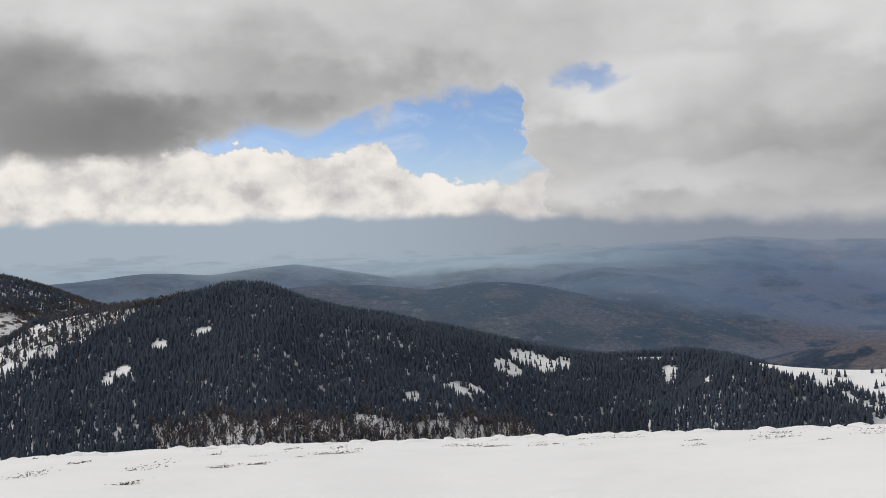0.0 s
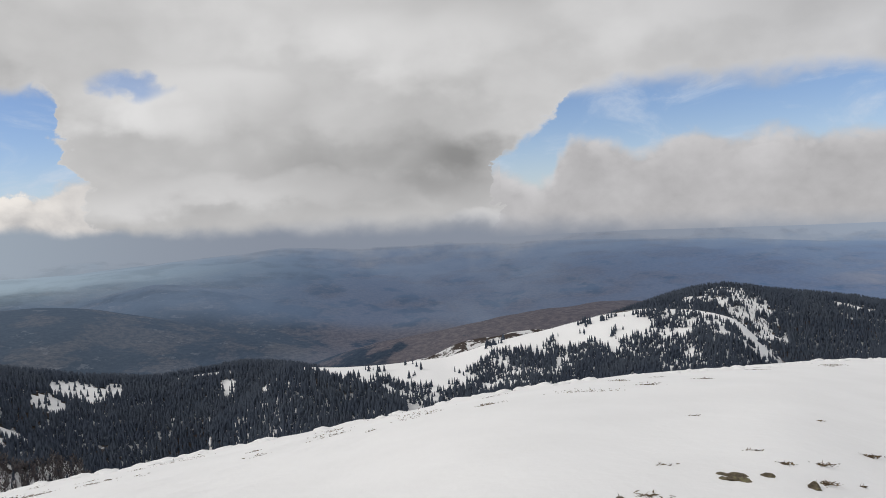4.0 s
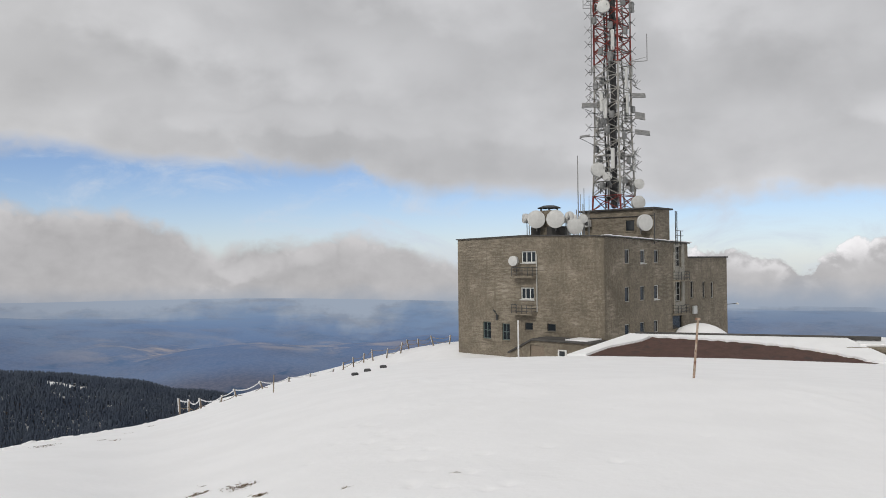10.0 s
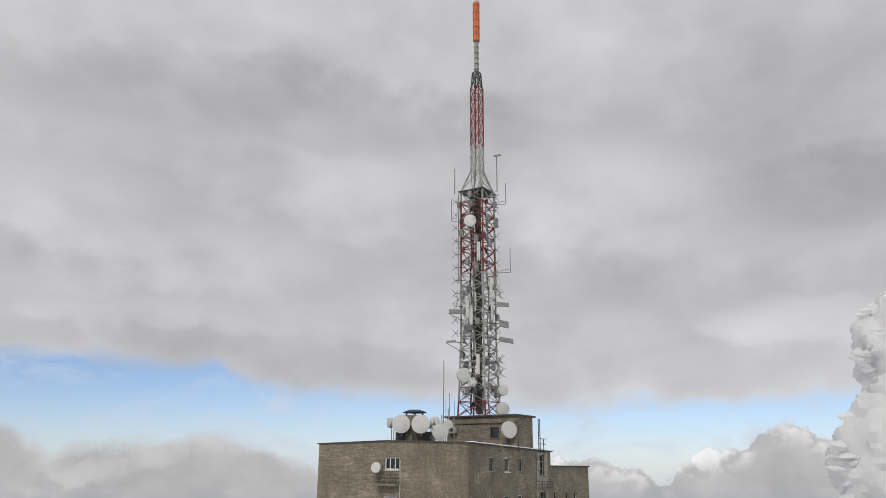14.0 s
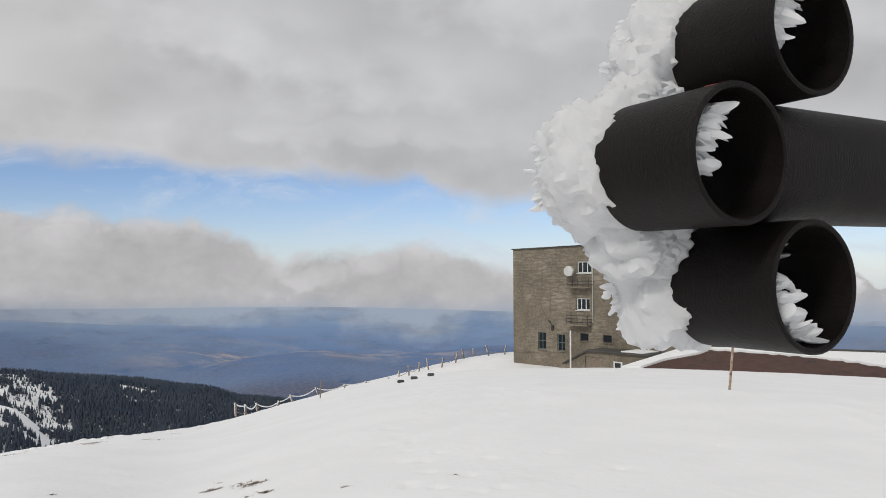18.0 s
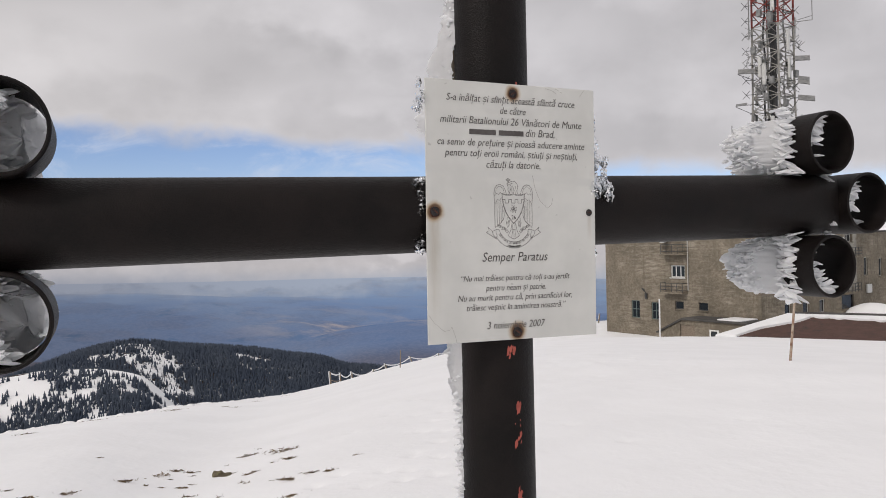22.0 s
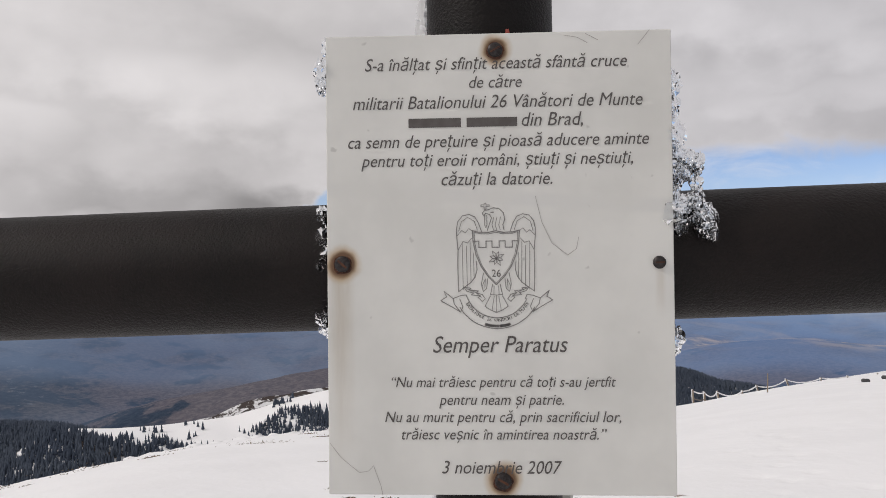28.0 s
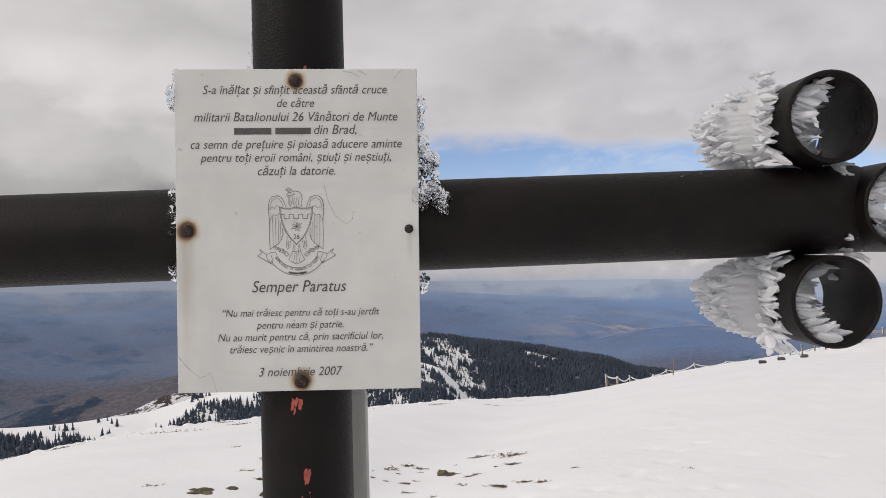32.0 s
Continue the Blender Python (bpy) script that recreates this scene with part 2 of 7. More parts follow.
build_sky()
sun = new("sun", bpy.data.lights.new("sun", "SUN"))
sun.data.energy, sun.data.angle, sun.data.color = 1.3, radians(10), (1.0, 0.96, 0.9)
a, e = radians(SUN_AZ), radians(SUN_EL)
sun.matrix_world = look((math.sin(a) * math.cos(e) * 50, math.cos(a) * math.cos(e) * 50, math.sin(e) * 50), (0, 0, 0))


# ---- materials ----
def surface(name, c1, c2, scale=4.0, rough=0.7, bump=0.3, fine=40.0, metal=0.0, c3=None, c3_scale=1.3, c3_at=(0.55, 0.65), dist=0.01, spec=0.5):
    """A worn surface: two colours mixed by grain and blotches, a third in patches, and fine relief."""
    mt = bpy.data.materials.new(name)
    mt.use_nodes = True
    w = Net(mt.node_tree)
    co = w.n("ShaderNodeTexCoord").outputs["Object"]
    big, small = w.noise(co, scale, 4.0, 0.6), w.noise(co, fine, 3.0, 0.6)
    f = w.step(w.m("ADD", w.m("MULTIPLY", big, 0.65), w.m("MULTIPLY", small, 0.35)), 0.36, 0.64)
    col = w.mix(f, c1, c2)
    if c3:
        col = w.mix(w.step(w.noise(co, c3_scale, 6.0, 0.65), *c3_at), col, c3)
    b = w.n("ShaderNodeBsdfPrincipled")
    w.put(b.inputs["Base Color"], col)
    w.put(b.inputs["Roughness"], w.m("ADD", rough, w.m("MULTIPLY", w.m("SUBTRACT", big, 0.5), 0.25), clamp=True))
    b.inputs["Metallic"].default_value = metal
    b.inputs["Specular IOR Level"].default_value = spec
    if bump:
        bp = w.n("ShaderNodeBump")
        bp.inputs["Strength"].default_value = bump
        bp.inputs["Distance"].default_value = dist
        w.put(bp.inputs["Height"], w.m("ADD", small, w.m("MULTIPLY", big, 1.5)))
        w.put(b.inputs["Normal"], bp.outputs[0])
    out = w.n("ShaderNodeOutputMaterial")
    w.t.links.new(b.outputs[0], out.inputs[0])
    return mt


BLACK_PAINT = surface("black_paint", (0.0042, 0.0031, 0.0028), (0.0115, 0.0080, 0.0072), 5.0, 0.5, 0.5, 300.0, dist=0.0025, c3=(0.013, 0.010, 0.009), c3_scale=9.0, c3_at=(0.58, 0.72), spec=0.18)
RED_PRIMER = surface("red_primer", (0.33, 0.07, 0.045), (0.22, 0.05, 0.04), 60.0, 0.7, 0.3, 200.0)
CHIP_PRIMER = surface("chip_primer", (0.46, 0.10, 0.07), (0.34, 0.07, 0.05), 60.0, 0.7, 0.3, 200.0)
PLATE_WHITE = None
INK = surface("ink", (0.075, 0.065, 0.06), (0.10, 0.09, 0.085), 90.0, 0.6, 0.0)
INK_PALE = surface("ink_pale", (0.17, 0.16, 0.155), (0.24, 0.23, 0.22), 90.0, 0.6, 0.0)
SCRATCH = surface("scratch", (0.40, 0.38, 0.35), (0.30, 0.28, 0.26), 90.0, 0.7, 0.0)
RUST = surface("rust", (0.10, 0.035, 0.015), (0.03, 0.013, 0.01), 120.0, 0.85, 0.5, 400.0, dist=0.001)
SCREW = surface("screw_metal", (0.05, 0.045, 0.045), (0.02, 0.015, 0.014), 150.0, 0.5, 0.3, 400.0, metal=0.6, dist=0.0005)
CONCRETE = None
ROOF_DARK = surface("roof_felt", (0.05, 0.048, 0.045), (0.09, 0.085, 0.08), 1.0, 0.85, 0.3)
DISH_WHITE = surface("dish_white", (0.66, 0.66, 0.64), (0.58, 0.58, 0.56), 3.0, 0.5, 0.05)
STEEL = surface("galvanised_steel", (0.20, 0.205, 0.205), (0.33, 0.33, 0.32), 3.0, 0.55, 0.1, metal=0.35)
STEEL_DARK = surface("dark_steel", (0.045, 0.047, 0.05), (0.09, 0.09, 0.09), 3.0, 0.6, 0.1, metal=0.3)
MAST_RED = surface("mast_red", (0.27, 0.04, 0.028), (0.16, 0.035, 0.03), 1.5, 0.6, 0.1)
MAST_WHITE = surface("mast_white", (0.40, 0.39, 0.355), (0.25, 0.24, 0.22), 2.5, 0.6, 0.1, c3=(0.12, 0.09, 0.07), c3_scale=1.6, c3_at=(0.56, 0.7))
MAST_ORANGE = surface("mast_orange", (0.62, 0.16, 0.05), (0.5, 0.13, 0.05), 1.5, 0.6, 0.1)
FRAME_WHITE = surface("window_paint", (0.74, 0.74, 0.72), (0.62, 0.62, 0.6), 8.0, 0.5, 0.1)
FRAME_GREY = surface("window_grey", (0.42, 0.41, 0.38), (0.52, 0.51, 0.47), 8.0, 0.6, 0.2)
FRAME_PALE = surface("pale_render", (0.36, 0.345, 0.30), (0.27, 0.255, 0.22), 2.0, 0.85, 0.4, 20.0, c3=(0.17, 0.15, 0.12), c3_scale=1.5)
FRAME_GREEN = surface("window_green", (0.10, 0.15, 0.14), (0.15, 0.19, 0.18), 8.0, 0.6, 0.2)
PANE = surface("window_glass", (0.02, 0.025, 0.03), (0.03, 0.036, 0.042), 2.0, 0.08, 0.0)
ROOF_BROWN = surface("brown_sheet_roof", (0.060, 0.030, 0.022), (0.095, 0.05, 0.04), 2.0, 0.7, 0.4, 12.0, c3=(0.045, 0.03, 0.026), c3_scale=0.9)
WOOD = surface("weathered_wood", (0.17, 0.135, 0.10), (0.27, 0.22, 0.17), 14.0, 0.85, 0.5, 60.0, dist=0.003)
POLE_RUST = surface("pole_paint", (0.30, 0.19, 0.13), (0.48, 0.42, 0.34), 3.5, 0.75, 0.3, c3=(0.17, 0.08, 0.05), c3_scale=5.0)
ROCK = surface("lichen_rock", (0.085, 0.068, 0.042), (0.19, 0.155, 0.10), 14.0, 0.95, 1.0, 60.0, c3=(0.21, 0.20, 0.10), c3_scale=16.0, c3_at=(0.55, 0.62), dist=0.03)
GRASS_DRY = surface("dry_grass", (0.17, 0.115, 0.06), (0.09, 0.065, 0.04), 14.0, 0.95, 0.6)
# spruce: the blue haze of distance is put into the base colour
HAZED_SPRUCE = surface("hazed_spruce_needles", (0.050, 0.064, 0.092), (0.072, 0.088, 0.115), 0.02, 0.95, 0.0, 0.25, spec=0.1)
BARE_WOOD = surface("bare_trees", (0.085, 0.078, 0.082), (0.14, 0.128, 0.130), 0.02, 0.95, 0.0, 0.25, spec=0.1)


def render_material(name, base, dark, pale):
    """Old cement render: rough trowelled courses, pale patches where it has worn, dark runs from the damp."""
    mt = bpy.data.materials.new(name)
    mt.use_nodes = True
    w = Net(mt.node_tree)
    co = w.n("ShaderNodeTexCoord").outputs["Object"]
    x, y, z = w.split(co)
    along = w.m("ADD", x, y)
    blot = w.noise(co, 0.55, 5.0, 0.6)
    course = w.noise(w.vec(w.m("MULTIPLY", along, 0.9), 0.0, w.m("MULTIPLY", z, 5.2)), 1.0, 5.0, 0.72, 0.3)
    worn = w.step(w.noise(co, 0.16, 3.0, 0.5), 0.42, 0.60)
    runs = w.noise(w.vec(w.m("MULTIPLY", along, 2.2), 3.0, w.m("MULTIPLY", z, 0.16)), 1.0, 4.0, 0.6)
    grain = w.noise(co, 4.5, 5.0, 0.8)
    col = w.mix(w.step(w.m("ADD", w.m("MULTIPLY", blot, 0.4), w.m("MULTIPLY", grain, 0.6)), 0.40, 0.60), dark, base)
    col = w.mix(w.m("MULTIPLY", w.step(course, 0.46, 0.62, 0.0, 0.6), worn), col, w.mix(grain, base, pale))
    col = w.mix(w.m("MULTIPLY", w.step(course, 0.46, 0.36, 0.0, 0.65), worn), col, dark)
    col = w.mix(w.m("MULTIPLY", w.step(blot, 0.56, 0.64), w.step(course, 0.45, 0.6, 0.0, 0.6)), col, pale)
    col = w.mix(w.step(runs, 0.55, 0.68, 0.0, 0.6), col, dark)
    # the damp corner
    col = w.mix(w.m("MULTIPLY", w.step(w.m("ADD", x, w.m("ADD", y, w.m("MULTIPLY", grain, 0.5))), 0.75, 0.35), w.step(w.noise(co, 1.6, 5.0, 0.7), 0.38, 0.6, 0.2, 0.85)), col, dark)
    col = w.mix(w.step(w.noise(co, 3.2, 6.0, 0.75), 0.64, 0.70, 0.0, 0.55), col, pale)
    b = w.n("ShaderNodeBsdfPrincipled")
    w.put(b.inputs["Base Color"], col)
    b.inputs["Roughness"].default_value = 0.93
    b.inputs["Specular IOR Level"].default_value = 0.25
    bp = w.n("ShaderNodeBump")
    bp.inputs["Strength"].default_value, bp.inputs["Distance"].default_value = 1.0, 0.07
    w.put(bp.inputs["Height"], w.m("ADD", w.m("MULTIPLY", course, 0.6), w.m("ADD", grain, blot)))
    w.put(b.inputs["Normal"], bp.outputs[0])
    out = w.n("ShaderNodeOutputMaterial")
    w.t.links.new(b.outputs[0], out.inputs[0])
    return mt


CONCRETE = render_material("weathered_render", (0.268, 0.231, 0.178), (0.158, 0.136, 0.104), (0.41, 0.37, 0.305))


def snow_material(name, tint, relief, scale):
    mt = bpy.data.materials.new(name)
    mt.use_nodes = True
    w = Net(mt.node_tree)
    co = w.n("ShaderNodeTexCoord").outputs["Object"]
    big, small = w.noise(co, scale * 0.16, 3.0, 0.5), w.noise(co, scale, 5.0, 0.6)
    col = w.mix(w.step(big, 0.35, 0.65), tint, tuple(min(1.0, v * 1.035) for v in tint))
    b = w.n("ShaderNodeBsdfPrincipled")
    w.put(b.inputs["Base Color"], col)
    b.inputs["Roughness"].default_value = 0.72
    b.inputs["Specular IOR Level"].default_value = 0.25
    bp = w.n("ShaderNodeBump")
    bp.inputs["Strength"].default_value, bp.inputs["Distance"].default_value = 0.5, relief
    w.put(bp.inputs["Height"], w.m("ADD", small, w.m("MULTIPLY", big, 2.0)))
    w.put(b.inputs["Normal"], bp.outputs[0])
    out = w.n("ShaderNodeOutputMaterial")
    w.t.links.new(b.outputs[0], out.inputs[0])
    return mt


SNOW = snow_material("snow", (0.872, 0.874, 0.882), 0.03, 5.0)
SNOW_ROOF = snow_material("roof_snow", (0.84, 0.845, 0.85), 0.02, 6.0)


def rime_material():
    mt = bpy.data.materials.new("rime_ice")
    mt.use_nodes = True
    w = Net(mt.node_tree)
    co = w.n("ShaderNodeTexCoord").outputs["Object"]
    b = w.n("ShaderNodeBsdfPrincipled")
    w.put(b.inputs["Base Color"], w.mix(w.noise(co, 60.0), (0.94, 0.942, 0.945), (0.965, 0.965, 0.965)))
    b.inputs["Roughness"].default_value = 0.55
    tr = w.n("ShaderNodeBsdfTranslucent")
    tr.inputs[0].default_value = (0.92, 0.93, 0.95, 1)
    mx = w.n("ShaderNodeMixShader")
    mx.inputs[0].default_value = 0.42
    w.t.links.new(b.outputs[0], mx.inputs[1])
    w.t.links.new(tr.outputs[0], mx.inputs[2])
    bp = w.n("ShaderNodeBump")
    bp.inputs["Strength"].default_value, bp.inputs["Distance"].default_value = 0.5, 0.004
    w.put(bp.inputs["Height"], w.noise(co, 110.0, 4.0))
    w.put(b.inputs["Normal"], bp.outputs[0])
    out = w.n("ShaderNodeOutputMaterial")
    w.t.links.new(mx.outputs[0], out.inputs[0])
    return mt


RIME = rime_material()


def ice_material():
    mt = bpy.data.materials.new("clear_ice")
    mt.use_nodes = True
    w = Net(mt.node_tree)
    b = w.n("ShaderNodeBsdfPrincipled")
    b.inputs["Base Color"].default_value = (0.93, 0.95, 0.97, 1)
    b.inputs["Roughness"].default_value, b.inputs["IOR"].default_value = 0.03, 1.31
    b.inputs["Transmission Weight"].default_value = 1.0
    out = w.n("ShaderNodeOutputMaterial")
    w.t.links.new(b.outputs[0], out.inputs[0])
    return mt


ICE = ice_material()


def land_material(name):
    """Distant woods and fields; haze painted on as glow, thickening from the summit outwards."""
    mt = bpy.data.materials.new(name)
    mt.use_nodes = True
    w = Net(mt.node_tree)
    p = w.n("ShaderNodeNewGeometry").outputs["Position"]
    x, y, z = w.split(p)
    r = w.m("SQRT", w.m("ADD", w.m("MULTIPLY", x, x), w.m("MULTIPLY", y, y)))
    az = w.m("MULTIPLY", w.m("ARCTAN2", x, y), 57.296)
    co = w.vec(w.m("MULTIPLY", x, 0.001), w.m("MULTIPLY", y, 0.001), w.m("MULTIPLY", z, 0.003))
    wood = w.step(w.m("ADD", w.noise(co, 5.0, 6.0, 0.65), w.step(az, 4.0, 14.0, 0.0, 0.12)), 0.46, 0.56)
    trees = w.step(w.noise(co, 60.0, 4.0, 0.7), 0.36, 0.66)
    col = w.mix(wood, w.mix(trees, (0.008, 0.012, 0.017), (0.026, 0.033, 0.040)), w.mix(w.step(az, 2.0, 9.0), w.mix(trees, (0.030, 0.029, 0.029), (0.088, 0.076, 0.068)), w.mix(trees, (0.085, 0.068, 0.067), (0.150, 0.122, 0.115))))
    patch = w.m("MULTIPLY", w.step(w.noise(co, 17.0, 5.0, 0.7), 0.60, 0.66), w.step(az, 6.0, 2.0))
    col = w.mix(w.m("MULTIPLY", patch, 0.15), col, (0.5, 0.5, 0.52))
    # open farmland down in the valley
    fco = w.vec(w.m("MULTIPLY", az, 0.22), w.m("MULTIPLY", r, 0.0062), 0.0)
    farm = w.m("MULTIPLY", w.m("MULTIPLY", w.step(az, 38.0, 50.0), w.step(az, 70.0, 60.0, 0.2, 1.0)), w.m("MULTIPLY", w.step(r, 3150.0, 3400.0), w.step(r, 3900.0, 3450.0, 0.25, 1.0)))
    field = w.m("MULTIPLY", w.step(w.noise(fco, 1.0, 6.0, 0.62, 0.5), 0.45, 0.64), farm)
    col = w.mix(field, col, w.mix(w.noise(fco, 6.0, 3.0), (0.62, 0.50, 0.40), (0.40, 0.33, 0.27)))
    d = w.n("ShaderNodeBsdfDiffuse")
    w.put(d.inputs[0], col)
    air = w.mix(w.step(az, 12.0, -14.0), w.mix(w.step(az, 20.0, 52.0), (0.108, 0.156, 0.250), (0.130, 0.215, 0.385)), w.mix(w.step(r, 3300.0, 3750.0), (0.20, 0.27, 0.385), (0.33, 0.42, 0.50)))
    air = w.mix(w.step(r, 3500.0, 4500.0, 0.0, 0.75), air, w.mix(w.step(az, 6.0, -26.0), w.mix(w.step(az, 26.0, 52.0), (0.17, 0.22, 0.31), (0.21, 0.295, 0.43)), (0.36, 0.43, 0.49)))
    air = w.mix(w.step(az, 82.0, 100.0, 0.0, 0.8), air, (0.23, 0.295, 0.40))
    # paler streaks of lit haze mixed into the same glow
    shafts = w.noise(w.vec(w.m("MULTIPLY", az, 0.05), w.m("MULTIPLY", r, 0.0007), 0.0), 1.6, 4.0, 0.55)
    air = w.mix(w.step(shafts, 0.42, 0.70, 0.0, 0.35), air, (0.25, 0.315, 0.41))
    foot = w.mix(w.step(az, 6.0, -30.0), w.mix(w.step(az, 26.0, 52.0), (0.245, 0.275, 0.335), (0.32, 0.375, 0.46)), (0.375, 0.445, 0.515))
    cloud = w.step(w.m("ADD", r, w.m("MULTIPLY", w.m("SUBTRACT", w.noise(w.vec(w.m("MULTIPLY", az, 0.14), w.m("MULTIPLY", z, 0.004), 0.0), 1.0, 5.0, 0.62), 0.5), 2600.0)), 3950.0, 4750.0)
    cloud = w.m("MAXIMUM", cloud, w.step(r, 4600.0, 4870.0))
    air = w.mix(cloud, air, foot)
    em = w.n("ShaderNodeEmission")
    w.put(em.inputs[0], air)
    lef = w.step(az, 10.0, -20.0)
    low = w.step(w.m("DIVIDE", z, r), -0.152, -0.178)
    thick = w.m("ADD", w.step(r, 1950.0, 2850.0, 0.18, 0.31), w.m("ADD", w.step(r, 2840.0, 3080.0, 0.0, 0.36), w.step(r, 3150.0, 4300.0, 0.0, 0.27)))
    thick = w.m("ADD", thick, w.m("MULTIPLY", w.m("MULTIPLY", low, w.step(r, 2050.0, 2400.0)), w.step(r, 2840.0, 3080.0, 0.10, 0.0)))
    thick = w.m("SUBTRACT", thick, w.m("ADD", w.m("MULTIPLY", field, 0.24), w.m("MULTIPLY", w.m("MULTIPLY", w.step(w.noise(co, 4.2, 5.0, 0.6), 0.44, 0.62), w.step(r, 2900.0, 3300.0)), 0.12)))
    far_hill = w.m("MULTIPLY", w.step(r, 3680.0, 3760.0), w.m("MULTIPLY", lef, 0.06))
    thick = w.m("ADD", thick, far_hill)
    # less painted haze on the nearer western hills, which stand clear of those behind
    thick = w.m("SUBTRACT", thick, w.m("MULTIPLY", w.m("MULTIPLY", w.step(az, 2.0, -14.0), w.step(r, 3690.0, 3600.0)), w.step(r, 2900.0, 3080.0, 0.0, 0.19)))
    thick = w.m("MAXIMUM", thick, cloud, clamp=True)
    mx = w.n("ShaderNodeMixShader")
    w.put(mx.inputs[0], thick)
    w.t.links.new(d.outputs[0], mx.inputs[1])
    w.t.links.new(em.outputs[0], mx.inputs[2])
    out = w.n("ShaderNodeOutputMaterial")
    w.t.links.new(mx.outputs[0], out.inputs[0])
    return mt


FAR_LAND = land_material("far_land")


def plate_material():
    """White enamel with rust runs below the screws, wipe marks and scratches."""
    mt = bpy.data.materials.new("plate_enamel")
    mt.use_nodes = True
    w = Net(mt.node_tree)
    co = w.n("ShaderNodeTexCoord").outputs["Object"]
    x, y, z = w.split(co)
    n1, n2 = w.noise(co, 9.0, 4.0, 0.55), w.noise(w.vec(w.m("MULTIPLY", x, 60.0), 0.0, w.m("MULTIPLY", z, 6.0)), 1.0, 4.0, 0.6)
    col = w.mix(w.step(n1, 0.3, 0.7), (0.605, 0.60, 0.568), (0.68, 0.673, 0.638))
    for cx, cz, wide, length, k in ((-0.181, -0.002, 0.016, 0.26, 0.5), (0.184, -0.002, 0.008, 0.07, 0.35), (-0.19, 0.0, 0.012, 0.26, 0.3), (0.002, 0.25, 0.012, 0.04, 0.35)):
        band = w.step(w.m("ABSOLUTE", w.m("SUBTRACT", x, cx)), wide, wide * 0.15)
        run = w.m("MULTIPLY", w.step(z, cz + 0.008, cz - 0.004), w.step(z, cz - length, cz - length * 0.25))
        f = w.m("MULTIPLY", w.m("MULTIPLY", band, run), w.step(n2, 0.25, 0.75, 0.35 * k, k))
        col = w.mix(f, col, (0.40, 0.33, 0.245))
    for cx, cz, rad in ((-0.0015, 0.247, 0.026), (-0.182, 0.0005, 0.030), (0.0025, -0.25, 0.030)):
        d = w.m("SQRT", w.m("ADD", w.m("POWER", w.m("SUBTRACT", x, cx), 2.0), w.m("POWER", w.m("SUBTRACT", z, cz), 2.0)))
        dw = w.m("ADD", d, w.m("MULTIPLY", w.m("SUBTRACT", w.noise(co, 45.0, 3.0, 0.5), 0.5), 0.008))
        col = w.mix(w.step(dw, rad * 0.85, rad * 0.48, 0.0, 0.8), col, (0.42, 0.285, 0.145))
        col = w.mix(w.step(dw, rad * 0.62, rad * 0.40, 0.0, 0.95), col, (0.115, 0.052, 0.02))
    wipe = w.m("MULTIPLY", w.step(w.m("ABSOLUTE", w.m("SUBTRACT", z, w.m("ADD", 0.076, w.m("MULTIPLY", x, -0.06)))), 0.012, 0.004), w.step(n1, 0.4, 0.6))
    col = w.mix(w.m("MULTIPLY", wipe, 0.35), col, (0.54, 0.54, 0.53))
    col = w.mix(w.step(w.noise(co, 55.0, 2.0, 0.5), 0.72, 0.78, 0.0, 0.5), col, (0.35, 0.34, 0.32))
    b = w.n("ShaderNodeBsdfPrincipled")
    w.put(b.inputs["Base Color"], col)
    w.put(b.inputs["Roughness"], w.step(n1, 0.3, 0.7, 0.35, 0.5))
    bp = w.n("ShaderNodeBump")
    bp.inputs["Strength"].default_value, bp.inputs["Distance"].default_value = 0.25, 0.002
    w.put(bp.inputs["Height"], w.noise(co, 7.0, 3.0, 0.5))
    w.put(b.inputs["Normal"], bp.outputs[0])
    out = w.n("ShaderNodeOutputMaterial")
    w.t.links.new(b.outputs[0], out.inputs[0])
    return mt


PLATE_WHITE = plate_material()


